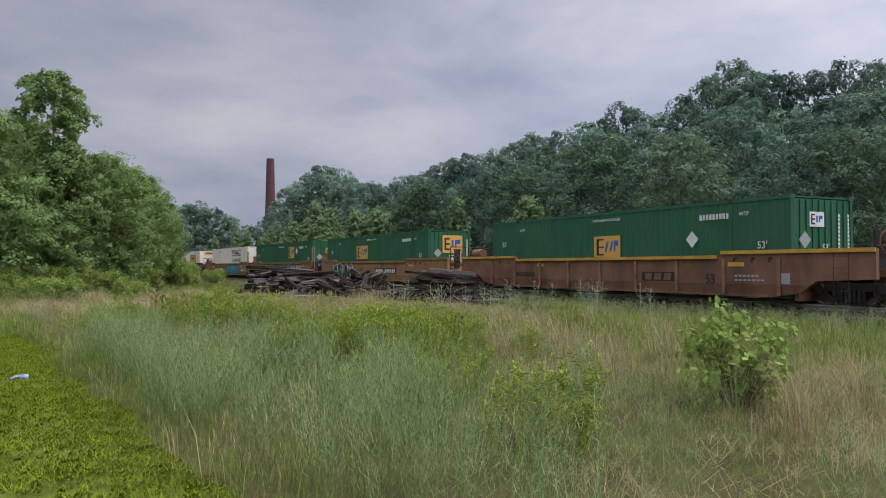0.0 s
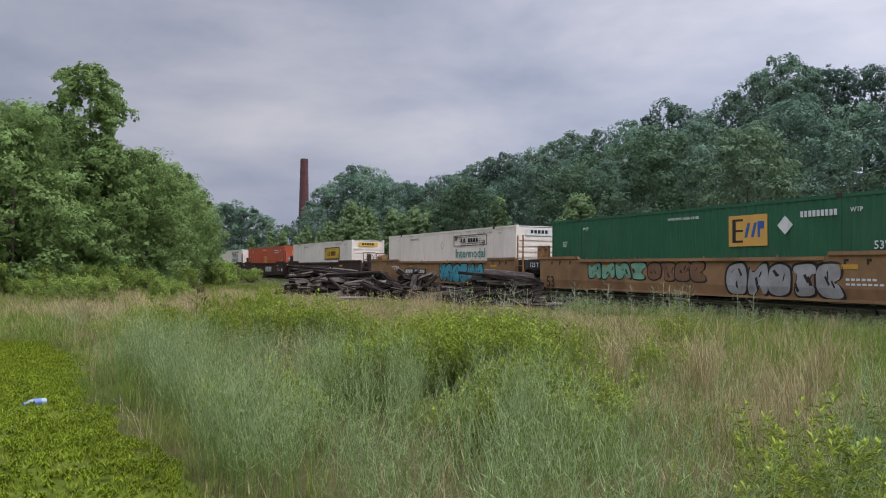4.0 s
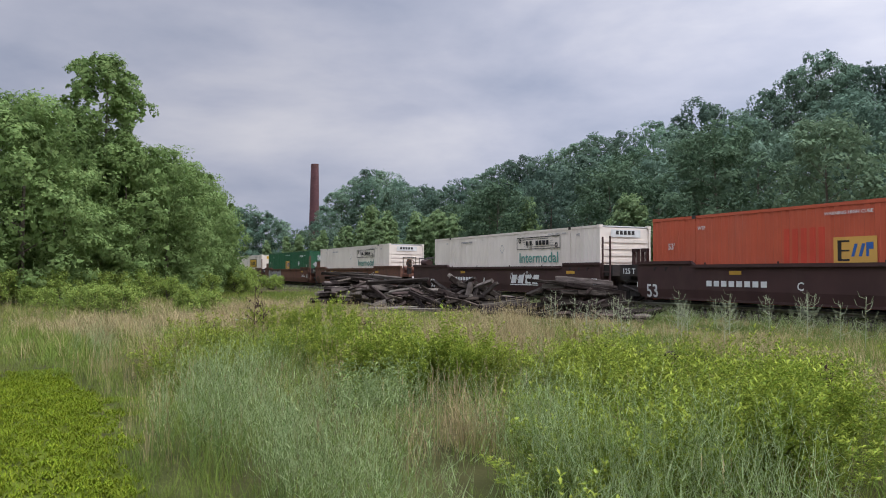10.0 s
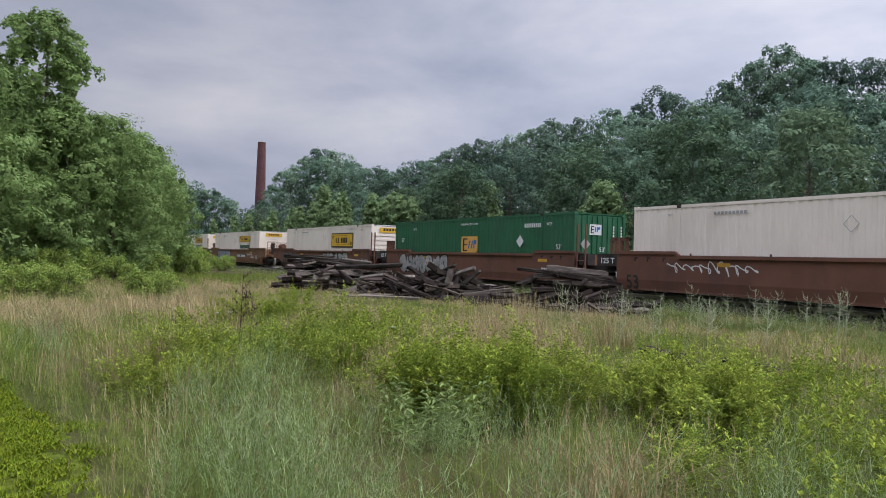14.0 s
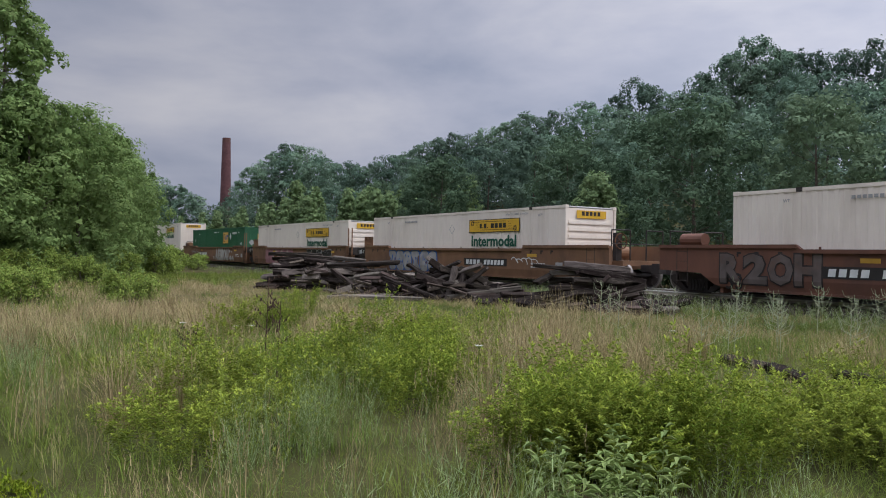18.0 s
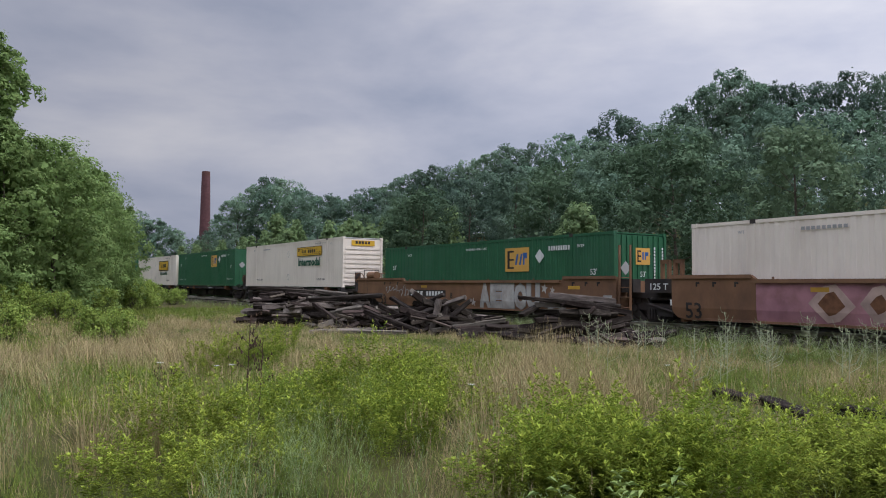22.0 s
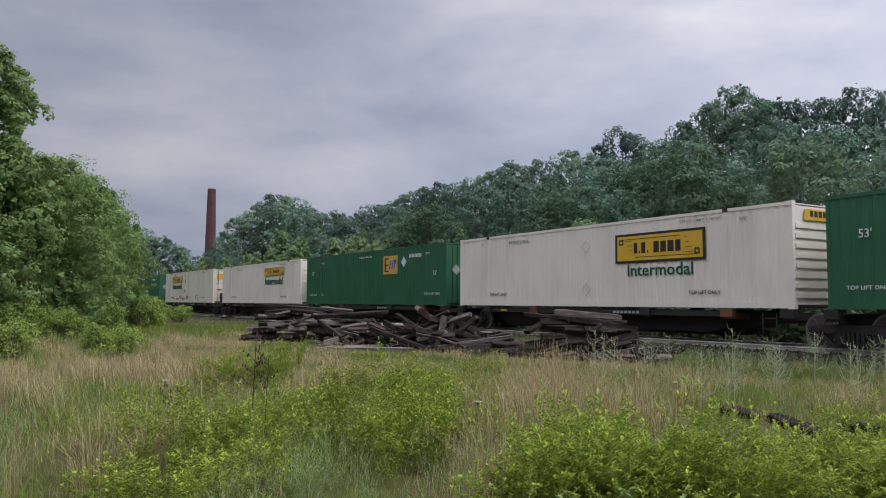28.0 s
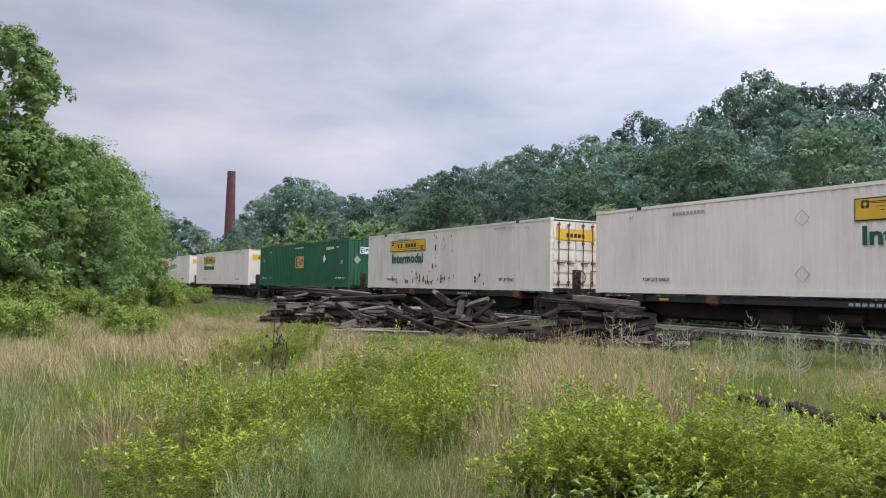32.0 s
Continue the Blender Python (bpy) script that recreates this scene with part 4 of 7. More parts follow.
def square_logo(box, x0, x1, z0, z1, ground_mat):
    """The lessor's sign: an orange square with a dark and a blue shape."""
    part("logo_panel", flat_panel(x0, x1, z0, z1, -0.016, -0.010), ground_mat, box, "orange logo panel")
    w, h = x1 - x0, z1 - z0
    s = Solid()
    s.box(x0 + 0.10 * w, x0 + 0.19 * w, -0.021, -0.016, z0 + 0.12 * h, z1 - 0.12 * h)
    for a, b in ((0.12, 0.19), (0.47, 0.53), (0.81, 0.88)):
        s.box(x0 + 0.10 * w, x0 + 0.38 * w, -0.021, -0.016, z0 + a * h, z0 + b * h)
    part("logo_mark", s, M_black, box, "dark comb-shaped mark")
    s = Solid()
    for k in range(2):
        a = x0 + (0.42 + 0.17 * k) * w
        s.prism([(a, z0 + 0.28 * h), (a + 0.07 * w, z0 + 0.28 * h), (a + 0.15 * w, z0 + 0.74 * h), (a + 0.08 * w, z0 + 0.74 * h)], -0.021, -0.016)
    s.box(x0 + 0.76 * w, x0 + 0.82 * w, -0.021, -0.016, z0 + 0.28 * h, z0 + 0.78 * h)
    s.box(x0 + 0.82 * w, x0 + 0.92 * w, -0.021, -0.016, z0 + 0.54 * h, z0 + 0.78 * h)
    part("logo_mark", s, M_blue, box, "blue angular mark")


def container(kind, in_well, rusty=False):
    """One 53-foot container; kinds: framed, yellow, grey, green, red."""
    white = kind in ("framed", "yellow", "grey")
    paint = {"green": M_green, "red": M_red, "grey": M_white}.get(kind, M_cream if rusty else M_white)
    roof = paint if not white else M_roof
    end = "doors" if rusty else ("folds" if not white else "ribs")
    names = {"framed": "white ribbed container with a framed yellow sign", "yellow": "white ribbed container with yellow sign, green lettering",
             "grey": "white ribbed container with a faded outlined sign", "green": "dark green container with an orange logo square", "red": "orange-red container with a yellow logo square"}
    label = names[kind]
    if rusty:
        label = "rust-stained cream container with a yellow sign"
    box = tagged(new("container"), label + (" in a well car" if in_well else " on a spine car"), "container", group="containers of the train")
    for name, me, lab in box_meshes(paint, roof, end):
        part(name, me, paint, box, lab)
    if white:
        if kind == "framed":
            scroll_logo(box, True, M_yellow, 1.46, 2.43, M_black)
            if not in_well:
                lettered("Intermodal", 0.54, M_textgreen, 10.15, 1.04, box, width=2.7, bold=0.014)
        elif kind == "yellow":
            x0 = 2.72 if box_style["rear_sign"] else 9.6
            scroll_logo(box, False, M_yellow, 1.93, 2.50, M_black, x0)
            lettered("Intermodal", 0.66, M_textgreen, x0 + 0.2, 1.34, box, width=3.3, bold=0.028)
        else:
            scroll_logo(box, False, None, 2.03, 2.60, M_black)
            lettered("Intermodal", 0.66, M_teal, 9.85, 1.42, box, width=3.3, bold=0.010)
        lettered("TOP LIFT ONLY", 0.16, M_black, 12.66, 0.42, box, width=1.17)
        lettered("TOP LIFT ONLY", 0.16, M_black, 2.30, 0.42, box, width=1.17)
        lettered("STACK LIMIT 3 HIGH", 0.11, M_greyprint, 12.35, 2.62, box, width=1.5)
        lettered("WT", 0.13, M_greyprint, 1.65, 2.52, box)
        lettered("WTP", 0.13, M_greyprint, 14.5, 2.52, box)
        bars(3.6, 2.52, 1.3, 0.09, 9, M_greyprint, box)
        for z in (2.12, 0.62):
            s = Solid()
            for k in range(4):
                a = k * math.tau / 4
                p, q = (8.15 + 0.22 * math.cos(a), z + 0.22 * math.sin(a)), (8.15 + 0.22 * math.cos(a + math.tau / 4), z + 0.22 * math.sin(a + math.tau / 4))
                s.rod((p[0], -0.012, p[1]), (q[0], -0.012, q[1]), 0.008, 5)
            part("placard_holder", s, M_greyprint, box)
        za = 2.05 if box_style["rear_sign"] else 2.42
        part("end_sign", Solid().box(BOX_L - 0.006, BOX_L + 0.004, 0.30 if za < 2.1 else 0.55, 2.30 if za < 2.1 else 2.05, za, 2.72 if za > 2.1 else 2.48), M_yellow if kind != "grey" else M_print, box, "sign on the end")
        for k in range(5):
            part("name_bar", Solid().box(BOX_L + 0.004, BOX_L + 0.009, 0.80 + k * 0.2, 0.94 + k * 0.2, za + 0.10, za + 0.26), M_black, box)
        if rusty:
            s = Solid()
            q = random.Random(5)
            for _ in range(46):
                x = q.choice((3.4, 5.0, 6.2, 7.4, 8.6, 11.5)) + q.uniform(-0.7, 0.7)
                z = 0.22 + abs(q.gauss(0, 0.22))
                s.box(x, x + q.uniform(0.02, 0.10), -0.0075, 0.008, z, z + q.uniform(0.04, 0.22))
            for _ in range(16):
                x = q.uniform(5, 9)
                z = q.uniform(0.9, 2.6)
                s.box(x, x + q.uniform(0.02, 0.05), -0.0075, 0.008, z, z + q.uniform(0.05, 0.30))
            part("rust_patches", s, M_rustmetal, box, "brown rust where paint has flaked")
    else:
        if kind == "green":
            if box_style["emp"] == "tall":
                square_logo(box, 10.15, 11.65, 1.58, 2.52, M_orange)
                diamond(12.28, 2.15, 0.27, M_print, box)
                lettered("WARNING HIGH CUBE", 0.13, M_print, 7.35, 2.52, box, width=1.5)
            else:
                if box_style["big"]:
                    square_logo(box, 5.7, 7.6, 1.40, 2.25, M_orange)
                else:
                    square_logo(box, 7.5, 9.0, 1.22, 2.02, M_orange)
                    diamond(12.48, 1.76, 0.27, M_print, box)
                lettered("WARNING HIGH CUBE", 0.13, M_print, 7.4, 2.56, box, width=1.6)
        else:
            square_logo(box, 7.6, 8.9, 1.20, 1.94, M_orange)
            part("repainted_patch", Solid().add(*corrugated(5.9, 7.4, 0.009, 0.95, 2.25, 0.30, 0.019, 1)), M_redpatch, box, "fresh red patch on the faded side")
            lettered("WARNING HIGH CUBE", 0.13, M_print, 7.3, 2.56, box, width=1.5)
            part("number_plate_ground", flat_panel(12.05, 13.75, 2.24, 2.52, -0.015, -0.010), M_print, box)
            bars(12.12, 2.30, 1.55, 0.16, 8, M_black, box, y=-0.020)
        if kind == "green":
            bars(12.8, 2.34, 1.2, 0.17, 9, M_print, box)
        lettered("53'", 0.30, M_print, 0.85, 1.78, box)
        lettered("53'", 0.30, M_print, 15.02, 1.42, box)
        lettered("WTP", 0.17, M_print, 2.32, 2.40, box)
        lettered("WTP", 0.17, M_print, 14.35, 2.40, box)
        lettered("TOP LIFT ONLY", 0.14, M_print, 0.5, 0.50, box, width=1.15)
        lettered("TOP LIFT ONLY", 0.14, M_print, 14.5, 0.50, box, width=1.15)
        lettered("DA", 0.18, M_print, 2.35, 0.50, box)
        lettered("DA", 0.18, M_print, 14.25, 0.50, box)
        if box_style["big"]:
            y0, y1, z0, z1 = 0.85, 2.1, 1.66, 2.62
        elif box_style["emp"] == "tall":
            y0, y1, z0, z1 = 1.05, 1.75, 1.78, 2.36
        else:
            y0, y1, z0, z1 = 0.75, 1.35, 2.02, 2.44
        ground_mat = M_print if box_style["emp"] == "low" and kind == "green" and not box_style["big"] else M_orange
        X = BOX_L + 0.004
        part("end_sign", Solid().box(BOX_L - 0.006, X, y0, y1, z0, z1), ground_mat, box, "logo panel on the container's end")
        w, h = y1 - y0, z1 - z0
        mark = Solid().box(X, X + 0.005, y0 + 0.10 * w, y0 + 0.18 * w, z0 + 0.15 * h, z1 - 0.15 * h)
        for k in range(3):
            mark.box(X, X + 0.005, y0 + 0.10 * w, y0 + 0.36 * w, z0 + (0.15 + 0.30 * k) * h, z0 + (0.25 + 0.30 * k) * h)
        part("end_mark", mark, M_black, box, "dark comb-shaped mark")
        part("end_mark", Solid().box(X, X + 0.005, y0 + 0.45 * w, y0 + 0.55 * w, z0 + 0.3 * h, z0 + 0.75 * h).box(X, X + 0.005, y0 + 0.62 * w, y0 + 0.70 * w, z0 + 0.3 * h, z0 + 0.75 * h).box(X, X + 0.005, y0 + 0.70 * w, y0 + 0.88 * w, z0 + 0.52 * h, z0 + 0.75 * h), M_blue, box, "blue angular mark")
        for y in (1.95, 2.36):
            col = Solid()
            for k in range(10):
                col.box(BOX_L - 0.006, X, y, y + 0.07, 1.28 + k * 0.115, 1.28 + k * 0.115 + 0.085)
            part("end_marking", col, M_print, box, "column of small white characters")
        me = text_mesh("53'", 0.26, M_print)
        ob = part("lettering", me, M_print, box)
        ob.matrix_basis = pose(X + 0.002, 1.25, 1.36, 0, 0, 90)
        part("end_placard", Solid().add([(X, 0.55, 1.40), (X, 0.80, 1.65), (X, 0.55, 1.90), (X, 0.30, 1.65)], [(0, 1, 2, 3)]), M_greyprint, box, "grey diamond placard")
    return box


box_style = {"emp": "low", "rear_sign": False, "big": False}


# ---- railway cars ----
def truck(car, x, yc=1.295):
    """A two-axle truck under the car, its middle at x."""
    for y in (yc - 1.0, yc + 0.90):
        s = Solid()
        for outline in ([(-1.12, 0.80), (1.12, 0.80), (1.12, 0.93), (0.80, 1.02), (-0.80, 1.02), (-1.12, 0.93)], [(-0.44, 0.42), (0.44, 0.42), (0.40, 0.54), (-0.40, 0.54)],
                        [(-1.06, 0.74), (-0.56, 0.46), (-0.34, 0.46), (-0.78, 0.82), (-1.06, 0.82)], [(0.56, 0.46), (1.06, 0.74), (1.06, 0.82), (0.78, 0.82), (0.34, 0.46)],
                        [(-0.38, 0.50), (-0.29, 0.50), (-0.29, 0.84), (-0.38, 0.84)], [(0.29, 0.50), (0.38, 0.50), (0.38, 0.84), (0.29, 0.84)]):
            s.prism([(x + a, z) for a, z in outline], y, y + 0.12)
        for k in range(5):
            s.rod((x - 0.24 + 0.12 * k, y - 0.03, 0.50), (x - 0.24 + 0.12 * k, y - 0.03, 0.84), 0.045, 8)
        for a in (-0.89, 0.89):
            s.rod((x + a, y - 0.07, RAIL_TOP + 0.457), (x + a, y + 0.13, RAIL_TOP + 0.457), 0.13, 12)
        part("side_frame", s, M_dark, car, "cast steel truck side frame")
    part("bolster", Solid().box(x - 0.2, x + 0.2, yc - 0.95, yc + 0.95, 0.62, 0.98), M_dark, car)
    for a in (-0.89, 0.89):
        w = new("wheelset")
        w.parent = car
        w.location = (x + a, yc, RAIL_TOP + 0.457)
        w.empty_display_size = 0.1
        WHEELSETS.append((w, car))
        part("axle", Solid().rod((0, -0.98, 0), (0, 0.98, 0), 0.085, 10), M_dark, w)
        for y in (-0.79, 0.66):
            d = Solid().rod((0, y, 0), (0, y + 0.13, 0), 0.457, 28)
            part("wheel_rim", d, M_tread, w, "worn bright wheel tread")
            face = Solid().rod((0, y - 0.004, 0), (0, y + 0.134, 0), 0.40, 24)
            face.rod((0, y - 0.05, 0), (0, y + 0.18, 0), 0.13, 12)
            for k in range(6):
                q = k * math.tau / 6
                face.rod((0.14 * math.cos(q), y - 0.012, 0.14 * math.sin(q)), (0.36 * math.cos(q), y - 0.010, 0.36 * math.sin(q)), 0.02, 5)
            part("wheel_plate", face, M_wheel, w)


WHEELSETS = []


def coupler(car, x, ahead, yc=1.295):
    s = Solid().box(min(x, x + ahead * 0.75), max(x, x + ahead * 0.75), yc - 0.12, yc + 0.12, 0.98, 1.22)
    s.box(x + ahead * 0.75 - 0.16, x + ahead * 0.75 + 0.16, yc - 0.2, yc + 0.2, 0.92, 1.28)
    part("coupler", s, M_dark, car, "knuckle coupler")


def railing(car, x, spans, top, material):
    """Pipe hoops across the end platform."""
    for a, b in spans:
        part("railing_post", Solid().rod((x, a, 1.32), (x, a, top), 0.024, 6), material, car)
        part("railing_post", Solid().rod((x, b, 1.32), (x, b, top), 0.024, 6), material, car)
        part("railing_bar", Solid().rod((x, a, top), (x, b, top), 0.024, 6), material, car)


def brake_wheel(car, x, y, z, facing):
    """A spoked hand brake wheel on the gear box behind it; facing: +1 ahead, -1 back."""
    s = Solid()
    for k in range(16):
        a, b = k * math.tau / 16, (k + 1) * math.tau / 16
        s.rod((x, y + 0.28 * math.cos(a), z + 0.28 * math.sin(a)), (x, y + 0.28 * math.cos(b), z + 0.28 * math.sin(b)), 0.02, 6)
    for k in range(5):
        a = k * math.tau / 5
        s.rod((x - 0.04 * facing, y, z), (x, y + 0.28 * math.cos(a), z + 0.28 * math.sin(a)), 0.013, 5)
    s.rod((x - 0.15 * facing, y, z), (x + 0.02 * facing, y, z), 0.03, 8)
    part("brake_wheel", s, M_rustmetal, car, "rusty spoked hand brake wheel")
    part("brake_stand", Solid().box(min(x - 0.26 * facing, x - 0.1 * facing), max(x - 0.26 * facing, x - 0.1 * facing), y - 0.14, y + 0.14, z - 0.75, z + 0.3), M_dark, car, "upright hand brake gear box")


def ladder(car, x, z0, z1, y=-0.24):
    s = Solid()
    for a in (0, 0.42):
        s.rod((x + a, y, z0), (x + a, y, z1), 0.016, 6)
    k = z0 + 0.1
    while k < z1:
        s.rod((x, y, k), (x + 0.42, y, k), 0.013, 6)
        k += 0.3
    part("ladder", s, M_dark, car, "steel grab rungs")


def tag_art(car, x0, x1, z0, z1, fill, edge, seed, y=-0.262, soft=2):
    """Spray-painted lettering that cannot be read, as rounded overlapping shapes."""
    q = random.Random(seed)
    z0 = max(z0, 0.62)
    n_ = max(3, round((x1 - x0) / 0.8))
    p, h = (x1 - x0) / n_, z1 - z0
    zm = (z0 + z1) / 2
    for k in range(n_):
        a = x0 + k * p
        lean = q.uniform(-0.22, 0.22) * p

        def at(u, v):
            return (a + u * p + lean * (v - 0.5) + q.uniform(-0.05, 0.05) * p, z0 + h * min(1.0, max(0.0, v + q.uniform(-0.06, 0.06))))

        kind_ = q.randrange(4)
        if kind_ == 0:
            pts = [at(0.02, 0.0), at(0.45, 0.06), at(0.62, 0.40), at(0.80, 0.0), at(1.05, 0.12), at(0.98, 0.96), at(0.66, 1.0), at(0.30, 0.70), at(0.06, 1.0)]
        elif kind_ == 1:
            pts = [at(0.05, 0.10), at(0.50, -0.04), at(0.96, 0.12), at(1.04, 0.60), at(0.90, 0.95), at(0.45, 1.04), at(0.0, 0.85), at(-0.04, 0.5)]
        elif kind_ == 2:
            pts = [at(-0.02, 0.0), at(1.02, -0.02), at(0.98, 0.36), at(0.60, 0.42), at(1.0, 0.60), at(1.06, 1.0), at(0.02, 1.0)]
        else:
            pts = [at(0.18, 0.0), at(0.98, 0.02), at(1.02, 0.30), at(0.72, 0.38), at(0.78, 0.66), at(1.04, 0.74), at(0.92, 1.0), at(0.0, 0.98), at(0.05, 0.70), at(0.30, 0.62)]
        for _ in range(soft):
            pts = [((1 - w) * b_[0] + w * c_[0], (1 - w) * b_[1] + w * c_[1]) for b_, c_ in zip(pts, pts[1:] + pts[:1]) for w in (0.22, 0.78)]
        cx = a + p / 2
        dy = 0.0012 * (k % 2)
        part("graffiti_outline", Solid().prism([(cx + (x - cx) * 1.13, zm + (z - zm) * 1.09) for x, z in pts], y + dy, y + 0.004), edge, car)
        part("graffiti_shape", Solid().prism([(cx + (x - cx) * 0.95, zm + (z - zm) * 0.95) for x, z in pts], y - 0.006 - dy, y - 0.002), fill, car)
        for _ in range(3):
            hx, hz = cx + q.uniform(-0.3, 0.3) * p, z0 + h * q.uniform(0.3, 0.75)
            w, hh = q.uniform(0.03, 0.10), q.uniform(0.10, 0.32) * h
            sl = q.uniform(-0.12, 0.12)
            part("graffiti_line", Solid().prism([(hx, hz - hh / 2), (hx + w, hz - hh / 2 + 0.03), (hx + w * 0.7 + sl, hz + hh / 2), (hx - w * 0.1 + sl, hz + hh / 2 - 0.04)], y - 0.012, y - 0.008), edge, car)


def scribble(car, x0, x1, z0, z1, ink, seed, y=-0.256):
    """A looping spray-paint line, as one ribbon."""
    q = random.Random(seed)
    zm, amp = (z0 + z1) / 2, (z1 - z0) / 2
    loops, n_ = max(3, round((x1 - x0) / 0.34)), 90
    a1, a2, a3 = q.uniform(0, 6), q.uniform(0, 6), q.uniform(1.6, 2.4)
    pts = []
    for k in range(n_ + 1):
        t = k / n_
        g = t * loops * math.tau
        pts.append((x0 + (x1 - x0) * t + 0.13 * math.cos(g + a1), zm + amp * (0.62 * math.sin(g) + 0.3 * math.sin(g * a3 + a2)) * (0.7 + 0.3 * math.sin(t * 9 + a1))))
    s = Solid()
    v, f = [], []
    for k, (x, z) in enumerate(pts):
        b, c = pts[max(0, k - 1)], pts[min(n_, k + 1)]
        l = math.hypot(c[0] - b[0], c[1] - b[1]) or 1.0
        nx, nz = -(c[1] - b[1]) / l * 0.018, (c[0] - b[0]) / l * 0.018
        yy = y - 0.0015 * math.sin(k * 0.35)
        v += [(x - nx, yy, z - nz), (x + nx, yy, z + nz)]
        if k:
            f.append((2 * k - 2, 2 * k, 2 * k + 1, 2 * k - 1))
    part("graffiti_scribble", s.add(v, f), ink, car, "thin spray-paint scribble")


def fat_letters(car, words, x0, x1, z0, z1, fill, edge, seed):
    """Thick spray-painted capitals that can be read, each with its outline."""
    q = random.Random(seed)
    p = (x1 - x0) / len(words)
    for k, ch in enumerate(words):
        for name, ink, grow_, y in (("graffiti_outline", edge, 1.10, -0.262), ("graffiti_shape", fill, 1.0, -0.268)):
            me = text_mesh(ch, 1.0, ink, bold=0.05 if ink is fill else 0.085).copy()
            xs, zs = [v.co.x for v in me.vertices], [v.co.z for v in me.vertices]
            w, h = max(xs) - min(xs), max(zs) - min(zs)
            m = pose((x0 + (k + 0.5) * p), y, (z0 + z1) / 2) @ Matrix.Diagonal((p * 0.95 * grow_ / w, 1, (z1 - z0) * grow_ / h, 1)) @ pose(-(max(xs) + min(xs)) / 2, 0, -(max(zs) + min(zs)) / 2)
            me.transform(m)
            part(name, me, ink, car)


def spray_star(car, x, z, r, ink):
    pts = [(x + (r if k % 2 == 0 else r * 0.42) * math.sin(k * math.pi / 5 + 0.2), z + (r if k % 2 == 0 else r * 0.42) * math.cos(k * math.pi / 5 + 0.2)) for k in range(10)]
    part("graffiti_star", Solid().prism(pts[::-1], -0.262, -0.256), ink, car, "spray-painted star")


SIDE_Y = (-0.25, -0.13)
BEND_Z, TUCK = 0.93, 0.17


def tuck(me, inward):
    """Folds the lower part of an upright sheet or of paint on it inwards below the bend of the car's side."""
    bm = bmesh.new()
    bm.from_mesh(me)
    bmesh.ops.bisect_plane(bm, geom=bm.verts[:] + bm.edges[:] + bm.faces[:], plane_co=(0, 0, BEND_Z), plane_no=(0, 0, 1))
    for v in bm.verts:
        v.co.y += inward * TUCK * max(0.0, BEND_Z - v.co.z)
    bm.to_mesh(me)
    bm.free()
    me.update()


